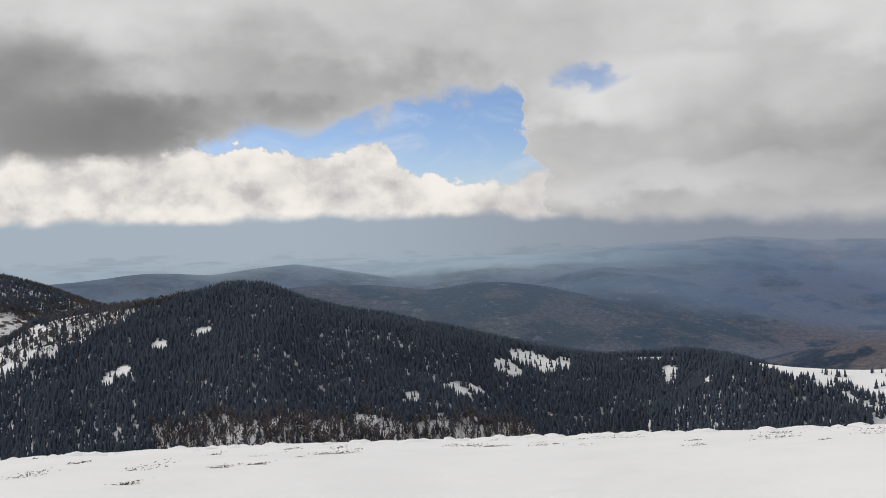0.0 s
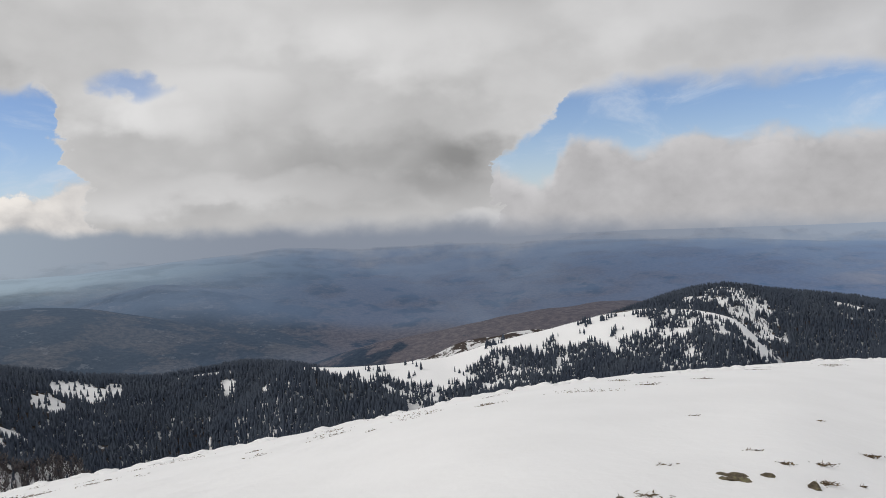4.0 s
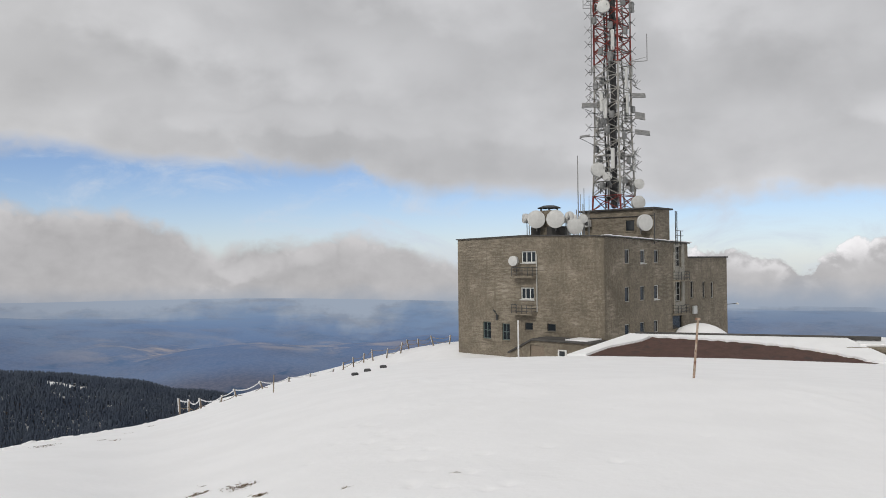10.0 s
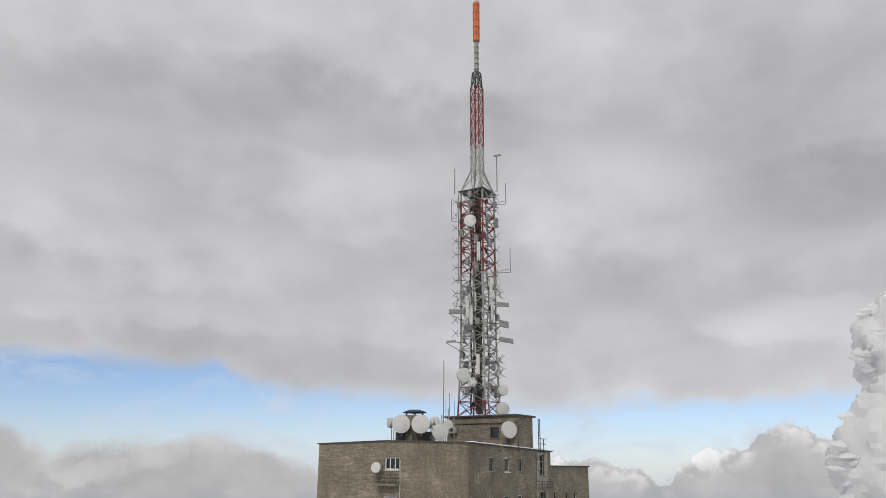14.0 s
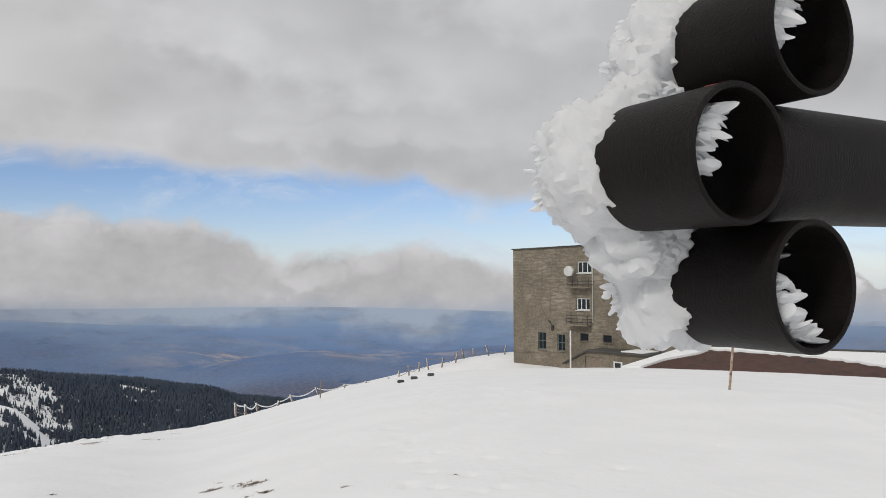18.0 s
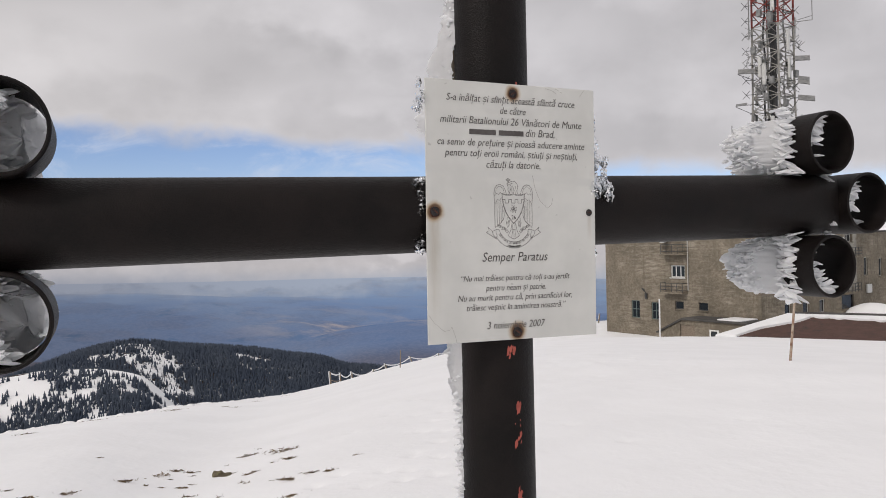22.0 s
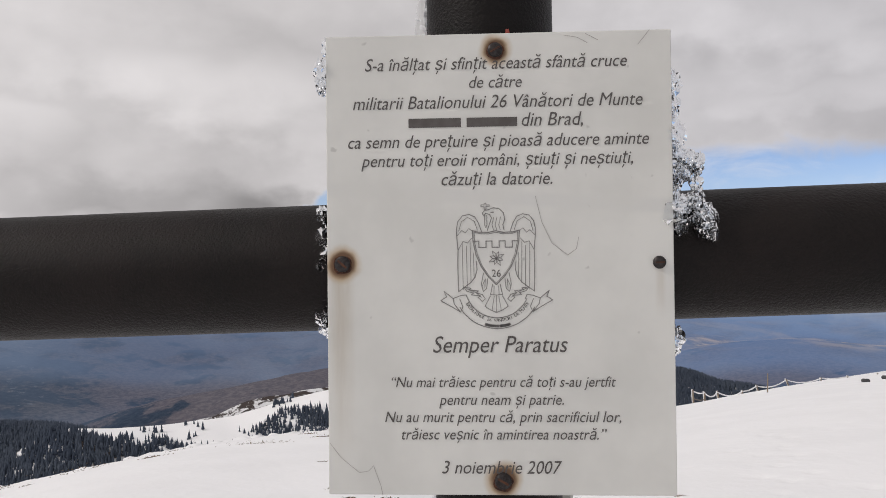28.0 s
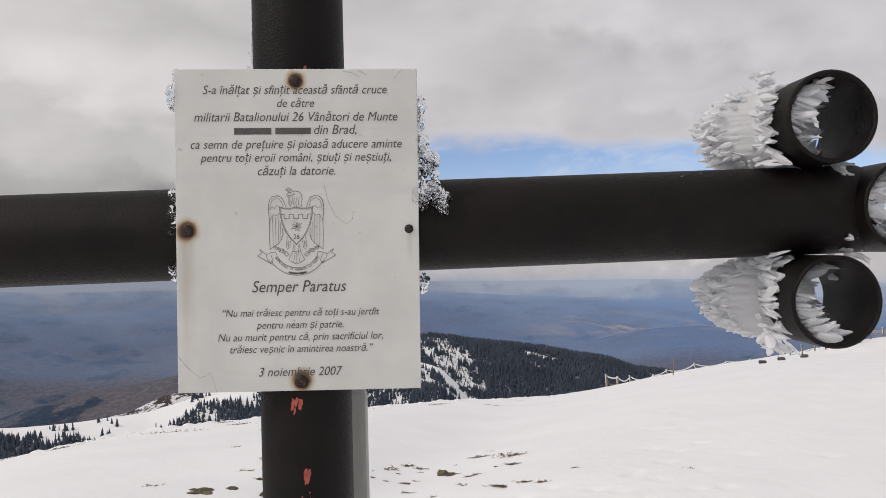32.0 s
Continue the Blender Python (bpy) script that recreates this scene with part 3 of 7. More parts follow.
# ---- mesh helpers ----
class Shape:
    """Collects faces of one mesh."""

    def __init__(self):
        self.v, self.f = [], []

    def add(self, verts, faces):
        k = len(self.v)
        self.v += [tuple(p) for p in verts]
        self.f += [tuple(k + i for i in f) for f in faces]
        return self

    def box(self, x0, y0, z0, x1, y1, z1, m=None, bevel=0.0):
        b = min(bevel, (x1 - x0) / 3, (y1 - y0) / 3, (z1 - z0) / 3)
        if b <= 0:
            vs = [Vector((x, y, z)) for z in (z0, z1) for x, y in ((x0, y0), (x1, y0), (x1, y1), (x0, y1))]
            fs = [(3, 2, 1, 0), (4, 5, 6, 7), (0, 1, 5, 4), (1, 2, 6, 5), (2, 3, 7, 6), (3, 0, 4, 7)]
        else:
            def ring(z, i):
                return [(x0 + i + b, y0 + i, z), (x1 - i - b, y0 + i, z), (x1 - i, y0 + i + b, z), (x1 - i, y1 - i - b, z),
                        (x1 - i - b, y1 - i, z), (x0 + i + b, y1 - i, z), (x0 + i, y1 - i - b, z), (x0 + i, y0 + i + b, z)]
            vs = [Vector(p) for p in ring(z0, b * 0.7) + ring(z0 + b, 0) + ring(z1 - b, 0) + ring(z1, b * 0.7)]
            fs = [tuple(range(7, -1, -1)), tuple(range(24, 32))]
            for k in (0, 8, 16):
                fs += [(k + i, k + (i + 1) % 8, k + 8 + (i + 1) % 8, k + 8 + i) for i in range(8)]
        return self.add([m @ p for p in vs] if m else vs, fs)

    def rod(self, p, q, r, n=6, r2=None, caps=True):
        p, q = Vector(p), Vector(q)
        d = (q - p).normalized()
        u = d.orthogonal().normalized()
        w = d.cross(u)
        r2 = r if r2 is None else r2
        vs = []
        for c, rr in ((p, r), (q, r2)):
            vs += [c + (u * math.cos(2 * math.pi * i / n) + w * math.sin(2 * math.pi * i / n)) * rr for i in range(n)]
        fs = [(i, (i + 1) % n, n + (i + 1) % n, n + i) for i in range(n)]
        if caps:
            fs += [tuple(range(n - 1, -1, -1)), tuple(range(n, 2 * n))]
        return self.add(vs, fs)

    def lathe(self, p, axis, profile, n=24):
        """profile: (along, radius) pairs, turned round the axis from p; closed where the first and last meet."""
        p, d = Vector(p), Vector(axis).normalized()
        u = d.orthogonal().normalized()
        w = d.cross(u)
        k = len(profile)
        vs = []
        for i in range(n):
            c, s = math.cos(2 * math.pi * i / n), math.sin(2 * math.pi * i / n)
            vs += [p + d * a + (u * c + w * s) * r for a, r in profile]
        fs = []
        for i in range(n):
            j = (i + 1) % n
            fs += [(i * k + a, j * k + a, j * k + a + 1, i * k + a + 1) for a in range(k - 1)]
        return self.add(vs, fs)

    def tube(self, points, r, n=6):
        """A bent round bar through the points, in one skin."""
        pts = [Vector(p) for p in points]
        k = len(self.v)
        for i, p in enumerate(pts):
            d = (pts[min(i + 1, len(pts) - 1)] - pts[max(i - 1, 0)]).normalized()
            u = d.cross(Vector((0.31, 0.17, 0.93))).normalized()
            w = d.cross(u)
            self.v += [tuple(p + (u * math.cos(2 * math.pi * j / n) + w * math.sin(2 * math.pi * j / n)) * r) for j in range(n)]
        for i in range(len(pts) - 1):
            self.f += [(k + i * n + j, k + i * n + (j + 1) % n, k + (i + 1) * n + (j + 1) % n, k + (i + 1) * n + j) for j in range(n)]
        return self

    def mesh(self, name, smooth=False, weld=False):
        me = bpy.data.meshes.new(name)
        me.from_pydata(self.v, [], self.f)
        me.validate()
        if weld:
            bm = bmesh.new()
            bm.from_mesh(me)
            bmesh.ops.remove_doubles(bm, verts=bm.verts, dist=0.0005)
            bm.to_mesh(me)
            bm.free()
        if smooth:
            me.polygons.foreach_set("use_smooth", [True] * len(me.polygons))
            me.set_sharp_from_angle(angle=radians(40))
        return me


def part(name, shape, material, parent=None, label="", smooth=False, weld=False):
    """One mesh object under a thing or a part. Its points are given in the thing's own space."""
    me = shape if isinstance(shape, bpy.types.Mesh) else shape.mesh(name, smooth, weld)
    if not me.materials:
        me.materials.append(material)
    ob = new(name, me)
    if parent:
        ob.parent = parent
    if label:
        ob["label"] = label
    return ob


def thing(name, m, label, category, group="", kind=""):
    ob = new(name)
    ob.empty_display_size = 0.2
    ob.matrix_world = m
    return tagged(ob, label, category, group, kind)


# ---- the land: one sheet from the summit to the horizon ----
def table(az, pairs, soft=4.0):
    """A value by bearing, smoothed over some degrees so that the snow has no creases."""
    xs, ys = [p[0] for p in pairs], [p[1] for p in pairs]
    return sum(np.interp(az + d * soft, xs, ys) * k for d, k in ((-1, 0.06), (-0.75, 0.1), (-0.5, 0.13), (-0.25, 0.14), (0, 0.14), (0.25, 0.14), (0.5, 0.13), (0.75, 0.1), (1, 0.06)))


# how far the near snow falls away, as the angle under the eye's level of its rim, and how far off that rim is
RIM = [(-180, 12), (-120, 11), (-46, 13.4), (-38, 14.2), (-28, 15.0), (-18, 15.6), (-8, 15.6), (0, 15.2), (7, 14.7), (15, 13.5), (24, 12.5), (31, 12.0), (38, 11.5),
       (44, 11.0), (49, 10.6), (53, 9.3), (57, 8.4), (62, 7.4), (69, 7.0), (78, 6.85), (93, 6.8), (104, 6.75), (140, 8), (180, 12)]
RIM_R = [(-180, 30), (-60, 16), (20, 14), (40, 20), (50, 40), (60, 50), (104, 50), (180, 30)]
# crests: distance, slope before, slope behind, and (bearing, angle to the eye's level)
CRESTS = [
    ("fence_rise", 78.0, 0.10, 0.35, [(46, -14), (49.5, -10.6), (50.8, -10.0), (52.5, -9.2), (54.0, -9.1), (56.5, -8.3), (60.6, -7.5), (64.7, -6.35), (69.2, -5.75), (73, -5.9), (80, -7.5), (95, -9)]),
    ("forest_hill", 1150.0, 0.30, 0.35, [(-60, -9.0), (-47, -6.8), (-45.3, -6.1), (-43.9, -5.2), (-40.2, -4.8), (-37.6, -4.75), (-35.6, -4.55), (-31.6, -3.72), (-28.9, -3.98), (-26.2, -5.28), (-23.8, -6.08), (-19.8, -6.98), (-13.7, -8.58), (-9.6, -9.53),
                                       (-5.4, -10.18), (0.5, -9.83), (3.6, -10.38), (7.2, -11.18), (12, -14.28)]),
    ("left_hill", 1900.0, 0.25, 0.35, [(-75, -3.5), (-60, -2.2), (-50, -1.9), (-45.5, -2.1), (-43.8, -2.75), (-42.2, -3.4), (-40.9, -4.1), (-39, -4.9), (-37, -5.6), (-30, -7.5)]),
    ("snow_hill", 980.0, 0.24, 0.40, [(-2, -14), (3.6, -10.35), (7.2, -10.6), (11, -10.65), (15, -10.45), (19, -9.6), (23.2, -8.8), (26.5, -8.0), (29.4, -7.7), (32.7, -7.85), (35.5, -8.5), (37.5, -10.5), (40, -13)]),
    ("summit_hill", 1550.0, 0.30, 0.40, [(24, -9.15), (29, -7.55), (31.5, -6.75), (33.2, -6.40), (35, -6.25), (37.5, -6.65), (41.5, -7.20), (45.3, -7.75), (47.5, -8.05), (49.4, -8.75), (51, -8.85), (52.5, -9.10), (56, -10.35), (62, -13.15)]),
    ("brown_ridge", 2300.0, 0.22, 0.30, [(2, -11.5), (7, -9.8), (10.5, -9.1), (15, -8.5), (19, -7.95), (23, -7.5), (26, -7.2), (29, -7.2), (34, -7.6), (44, -8.8), (50, -9.4), (56, -9.8)]),
    ("mid_ridge", 2700.0, 0.24, 0.30, [(-60, -6), (-40, -5), (-30, -4.4), (-25.5, -4.0), (-22, -4.2), (-17.8, -4.8), (-14.3, -4.45), (-12, -4.5), (-9.05, -4.9), (-5, -6.0), (-.5, -7.3), (3.6, -8.6), (7, -9.5), (10, -11)]),
    ("blue_hills", 3500.0, 0.25, 0.25, [(-60, -2.6), (-46, -2.9), (-42, -2.8), (-37, -2.5), (-32.3, -2.85), (-30, -2.65), (-26.9, -2.4), (-22, -3.35), (-17.6, -4.4), (-13.1, -4.0), (-10.2, -4.4), (-4.7, -3.65), (-1.5, -4.2), (2.3, -5.1), (8, -6.4),
                                        (16, -7), (40, -7.2), (48, -6.2), (54, -5.6), (60, -6.0), (68, -5.3), (76, -6), (98, -6), (101, -5.4), (110, -5)]),
    ("far_hills", 4300.0, 0.19, 0.15, [(-60, -1.5), (-30, -2.0), (-10, -2.6), (0, -2.1), (4.1, -1.75), (8, -2.2), (15, -2.3), (24, -2.5), (34, -3.0), (44, -3.6), (52, -3.9), (60, -3.4), (70, -3.9), (90, -3.5), (112, -3.5)]),
]
FAR_R = 4880.0
SKYLINE = [(-180, -1.5), (-46, -1.0), (-16, -1.6), (0, -1.9), (4, -2.2), (15, -2.05), (27, -2.05), (40, -2.35), (56, -2.4), (70, -2.9), (92, -3.3), (112, -3.3), (180, -2)]


def wave(x, y, s, seed=0.0):
    """Soft uneven ground, the same everywhere it is asked for."""
    x, y = np.asarray(x) / s, np.asarray(y) / s
    out = 0.0
    for k, (a, b, c) in enumerate(((1.0, 0.37, 0.2), (-0.61, 1.13, 1.7), (1.87, -1.31, 4.1), (0.77, 2.3, 2.9), (-3.1, 1.7, 0.6), (2.9, 3.7, 5.2))):
        out = out + np.sin(a * x + b * y + c + seed + 1.3 * np.sin(0.53 * b * x - 0.71 * a * y + k)) / (1 + 0.55 * k)
    return out / 2.6


def prints():
    """Places of footprints: a track down the slope and a few strays."""
    out = []
    for k in range(20):
        t = k / 19
        a, r = radians(64.2 + 1.6 * math.sin(k * 0.7) + (0.5 if k % 2 else -0.5) * (1.4 - t)), 6.2 + 15 * t**1.15
        out.append((r * math.sin(a), r * math.cos(a)))
    for a, r in ((58, 9.5), (60, 10.6), (62, 12), (72, 7.2), (55.5, 6.2), (68.5, 6.5), (75, 9), (80, 12), (86, 10)):
        out.append((r * math.sin(radians(a)), r * math.cos(radians(a))))
    rn = random.Random(77)
    for _ in range(46):
        a, r = radians(rn.gauss(65, 6)), rn.uniform(6, 19)
        out.append((r * math.sin(a), r * math.cos(a)))
    return out


PRINTS = prints()


def crest_r(R, az):
    """How far off a crest runs at a bearing."""
    return R * (1 + 0.05 * np.sin(np.radians(az * 7 + R)))


def height(r, az):
    """The land's height at a distance and bearing (degrees from y towards x) from the first eye."""
    r, az = np.broadcast_arrays(np.asarray(r, float), np.asarray(az, float))
    x, y = r * np.sin(np.radians(az)), r * np.cos(np.radians(az))
    eye, re = 1.65, table(az, RIM_R)
    slope = np.tan(np.radians(table(az, RIM)))
    b = eye / re**2
    a_ = slope - 2 * eye / re
    cap = table(az, [(-180, 0.42), (45, 0.42), (60, 0.22), (104, 0.2), (180, 0.42)])
    rc = np.maximum((cap - a_) / (2 * b), 1.0)
    z = np.where(r < rc, -a_ * r - b * r * r, -a_ * rc - b * rc * rc - cap * (r - rc))
    z = z + wave(x, y, 2.6) * 0.035 * np.clip(r / 6, 0, 1) + wave(x, y, 0.9, 2.0) * 0.010
    # a gentle swell round the marker pole
    z = z + 0.33 * np.exp(-((x - 16.0) ** 2 + (y - 1.2) ** 2) / 40.0)
    if np.ndim(r) and r.size > 1:
        # wind-cut ridges, crust along the rim, and a track of footprints
        near = np.clip((60 - r) / 30, 0, 1)
        cut = wave(x * 0.55 + y * 0.9, y * 2.4 - x * 1.6, 0.5, 6.0)
        rough = np.clip((wave(x, y, 3.1, 8.0) - 0.1) * 1.6, 0, 1)
        z = z + near * rough * np.maximum(cut, 0) * 0.035
        crust = np.exp(-((r - re * 0.93) / (re * 0.07)) ** 2) * np.clip(1.2 - np.abs(az) / 75, 0, 1)
        z = z + crust * np.maximum(wave(x, y, 0.33, 1.0) + 0.3 * wave(x, y, 0.15, 3.0), -0.2) * 0.055
        for px_, py_ in PRINTS:
            d2 = ((x - px_) ** 2 + (y - py_) ** 2) / 0.075**2
            z = z - 0.032 * np.exp(-d2)
    plain = r * np.tan(np.radians(np.interp(r, [0, 1200, 2500, 3400, 4300, FAR_R], [-40, -17, -10.2, -6.6, -3.9, -2.4])))
    if np.ndim(r):
        edge = np.clip((r - 4300) / (FAR_R - 4300), 0, 1)
        plain = plain * (1 - edge) + edge * r * np.tan(np.radians(table(az, SKYLINE)))
    roll = np.clip((r - 1900) / 700, 0, 1) * np.clip((4500 - r) / 500, 0, 1)
    plain = plain + roll * (np.abs(wave(x, y, 150.0, 2.0)) * 26 + np.abs(wave(x, y, 52.0, 5.0)) * 11 - 20)
    best = np.maximum(z, plain)
    for name, R, before, behind, pairs in CRESTS:
        R2 = crest_r(R, az)
        e = table(az, pairs, 0.7 if R > 500 else 1.2)
        rough = wave(az * 60, az * 31, 90 if R > 500 else 500, R) * (0.05 if R > 500 else 0.02)
        crest = R2 * np.tan(np.radians(np.where((az < pairs[0][0]) | (az > pairs[-1][0]), -30.0, e + rough)))
        side = np.where(r < R2, before * (R2 - r), behind * (r - R2))
        if R > 500:
            w_ = R * 0.02
            side = np.where(side < w_, side * side / (2 * w_), side - w_ / 2)
            gully = (wave(x, y, R * 0.06, R) * min(R * 0.012, 20.0) + (wave(x, y, R * 0.018, R) * 9.0 if R > 2000 else 0.0)) * np.clip(np.abs(r - R2) / (R * 0.12), 0, 1)
        else:
            side = side * np.clip(np.abs(r - R2) / 8, 0.2, 1)
            gully = 0.0
            crest = crest + eye
        k = crest - side + gully
        best = np.maximum(best, k)
    return best


def bearing(x, y):
    return np.degrees(np.arctan2(x, y))


def ground_z(x, y):
    return float(height(np.array([math.hypot(x, y)]), np.array([bearing(x, y)]))[0])


def sheet(name, radii, azs, materials, pick=None):
    """A ring of land; pick gives the material's number from the faces' distance and bearing."""
    rr, aa = np.meshgrid(radii, azs, indexing="ij")
    zz = height(rr, aa)
    th = np.radians(aa)
    vs = np.stack([rr * np.sin(th), rr * np.cos(th), zz], -1).reshape(-1, 3)
    nr, na = rr.shape
    i, j = np.meshgrid(np.arange(nr - 1), np.arange(na - 1), indexing="ij")
    k = (i * na + j).ravel()
    fs = np.stack([k, k + na, k + na + 1, k + 1], -1)
    me = bpy.data.meshes.new(name)
    me.vertices.add(len(vs))
    me.vertices.foreach_set("co", vs.ravel())
    me.loops.add(fs.size)
    me.loops.foreach_set("vertex_index", fs.ravel().astype(np.int32))
    me.polygons.add(len(fs))
    me.polygons.foreach_set("loop_start", np.arange(0, fs.size, 4, dtype=np.int32))
    me.update(calc_edges=True)
    for mt in materials:
        me.materials.append(mt)
    if pick is not None:
        rm, am = (rr[:-1, :-1] + rr[1:, 1:]) / 2, (aa[:-1, :-1] + aa[1:, 1:]) / 2
        me.polygons.foreach_set("material_index", pick(rm, am).ravel().astype(np.int32))
    me.polygons.foreach_set("use_smooth", np.ones(len(fs), bool))
    me.flip_normals()
    return new(name, me)


AZ_FINE = np.concatenate([np.arange(-180, -60, 4.0), np.arange(-60, 118, 0.25), np.arange(118, 180, 4.0), [180.0]])
RADII = np.concatenate([[0.02], np.geomspace(0.6, 3, 14), np.geomspace(3.1, 60, 380), np.geomspace(63, 400, 36), np.linspace(430, 2000, 190)])


def forest_floor():
    """Ground in the hills: snow under and between the woods, bare brown where it has gone."""
    mt = bpy.data.materials.new("forest_floor")
    mt.use_nodes = True
    w = Net(mt.node_tree)
    co = w.n("ShaderNodeTexCoord").outputs["Object"]
    x, y, z = w.split(co)
    flat = w.vec(w.m("MULTIPLY", x, 0.01), w.m("MULTIPLY", y, 0.01), w.m("MULTIPLY", z, 0.02))
    az = w.m("MULTIPLY", w.m("ARCTAN2", x, y), 57.296)
    n1, n2 = w.noise(flat, 1.4, 6.0, 0.65), w.noise(flat, 7.0, 5.0, 0.6)
    r = w.m("SQRT", w.m("ADD", w.m("MULTIPLY", x, x), w.m("MULTIPLY", y, y)))
    more = w.m("ADD", w.step(az, -35.0, -39.0, 0.0, 0.03), w.step(r, 880.0, 790.0, 0.0, 0.12))
    more = w.m("ADD", more, w.step(r, 700.0, 1300.0, 0.02, -0.02))
    snowy = w.step(w.m("ADD", w.m("ADD", n1, more), w.m("MULTIPLY", w.m("SUBTRACT", n2, 0.5), 0.5)), 0.44, 0.52)
    col = w.mix(snowy, w.mix(n2, (0.05, 0.043, 0.042), (0.085, 0.07, 0.064)), (0.66, 0.665, 0.68))
    b = w.n("ShaderNodeBsdfDiffuse")
    w.put(b.inputs[0], col)
    out = w.n("ShaderNodeOutputMaterial")
    w.t.links.new(b.outputs[0], out.inputs[0])
    return mt


FOREST_FLOOR = forest_floor()


def is_snowfield(r, az):
    """The open snow of the near summit and of the snow hill with its thin trees."""
    wob = wave(r * np.sin(np.radians(az)), r * np.cos(np.radians(az)), 40.0, 3.0)
    hill = (r > 700) & (r < 1040) & (az > 3.6 + np.maximum(crest_r(980.0, az) - 4 - r, 0) * 0.066 + wob * 1.1) & (az < 38)
    wob2 = wave(r * np.sin(np.radians(az)), r * np.cos(np.radians(az)), 9.0, 7.0)
    drop = (crest_r(1550.0, az) - r) / 66.0
    lo = np.interp(az, [31.8, 33.0, 34.7, 36.0, 37.5, 38.8], [0.9, 0.3, -0.3, 0.1, 0.9, 3.0])
    hi = np.interp(az, [31.8, 33.5, 34.6, 36.0, 38.8], [1.1, 1.5, 1.7, 3.3, 3.5])
    top = (az > 31.8) & (az < 38.8) & (drop > lo + 0.4 * wob2) & (drop < hi + 0.5 * wob2) & (wob2 + 0.5 * wob > -0.42)
    spot = (np.abs(az - 42.3) < 1.2 + wob2 * 0.6) & (np.abs(drop - 0.9 - (az - 42.3) * 0.15) < 0.16 + 0.3 * wob2)
    return (r < 330) | hill | top | spot


def clearing(r, az):
    x, y = r * np.sin(np.radians(az)), r * np.cos(np.radians(az))
    return wave(x, y, 55.0, 1.0) + 0.5 * wave(x, y, 17.0, 4.0)


def far_spot(az, el):
    """The distance at which the hills are met under an angle."""
    r = np.linspace(450, 2000, 1600)
    gap = 1.65 + r * math.tan(radians(el)) - height(r, np.full_like(r, az))
    k = int(np.argmax(gap < 0))
    return r[k]


CLEARINGS = [(a, far_spot(a, e) - h, w * 1.3, h * 2.0) for a, e, w, h in ((-10.2, -9.9, 1.3, 17), (-12.0, -10.4, 0.8, 12), (-8.0, -10.2, 0.5, 14), (-2.2, -10.15, 1.4, 7), (-0.6, -10.8, 0.4, 20), (-15.6, -12.0, 0.8, 8), (-14.2, -12.1, 0.6, 5),
                                                          (-33.5, -6.6, 0.5, 9), (-36.5, -7.3, 0.5, 9), (-39.2, -8.9, 0.8, 10), (-5.5, -9.75, 0.9, 4), (-19.0, -12.2, 0.4, 6), (2.0, -11.5, 0.3, 14))]


def in_clearing(r, az):
    x, y = r * np.sin(np.radians(az)), r * np.cos(np.radians(az))
    wob = 1 + 0.6 * wave(x, y, 9.0, 1.0)
    out = np.zeros(np.shape(r), bool)
    for a, r0, w, h in CLEARINGS:
        out |= ((az - a) / w) ** 2 + ((r - r0) / h) ** 2 < wob
    return out


BEECH = [(a, far_spot(a, -12.7 - 0.075 * (a + 35))) for a in range(-40, -6, 2)]


def beech_strip(r, az):
    """The lower slope with leafless trees over snow."""
    x, y = r * np.sin(np.radians(az)), r * np.cos(np.radians(az))
    return (az > -37 + 3 * wave(x, y, 25.0)) & (az < -11 + 3 * wave(x, y, 25.0, 2.0)) & (r < np.interp(az, [p[0] for p in BEECH], [p[1] for p in BEECH]) + 14 * wave(x, y, 14.0, 3.0))


def west_slope(r, az):
    """The snowy flank of the forest hill with leafless trees, at its western end."""
    out = np.zeros(np.shape(r), bool)
    m = (az < -34.5) & (az > -62) & (r > 800) & (r < 1200)
    if m.any():
        el = np.degrees(np.arctan2(height(r[m], az[m]) - 1.65, r[m]))
        wob = wave(r[m] * np.sin(np.radians(az[m])), r[m] * np.cos(np.radians(az[m])), 16.0, 4.0)
        out[m] = el > -4.75 + 0.36 * (az[m] + 36) + 0.45 * wob
    return out


def pick_ground(r, az):
    x, y = r * np.sin(np.radians(az)), r * np.cos(np.radians(az))
    open_ = in_clearing(r, az) | (beech_strip(r, az) & (wave(x, y, 12.0, 6.0) + 0.4 * wave(x, y, 5.0) > -0.15) & (az > -34 + 4 * wave(x, y, 20.0)))
    open_ |= west_slope(r, az) & (wave(x, y, 16.0, 6.0) + 0.5 * wave(x, y, 6.0, 2.0) + np.interp(az, [-46, -41, -38, -35], [0.25, 0.2, -0.15, -0.5]) > -0.05)
    return np.where(is_snowfield(r, az) | open_, 0, 1)


ground = tagged(sheet("ground", RADII, AZ_FINE, [SNOW, FOREST_FLOOR], pick_ground),
                "snow-covered summit falling away to dark wooded hills", "ground", kind="structure")
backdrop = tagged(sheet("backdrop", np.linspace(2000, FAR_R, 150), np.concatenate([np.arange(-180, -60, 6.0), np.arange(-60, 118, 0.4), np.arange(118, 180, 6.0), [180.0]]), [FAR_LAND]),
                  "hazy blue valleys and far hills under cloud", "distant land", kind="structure")


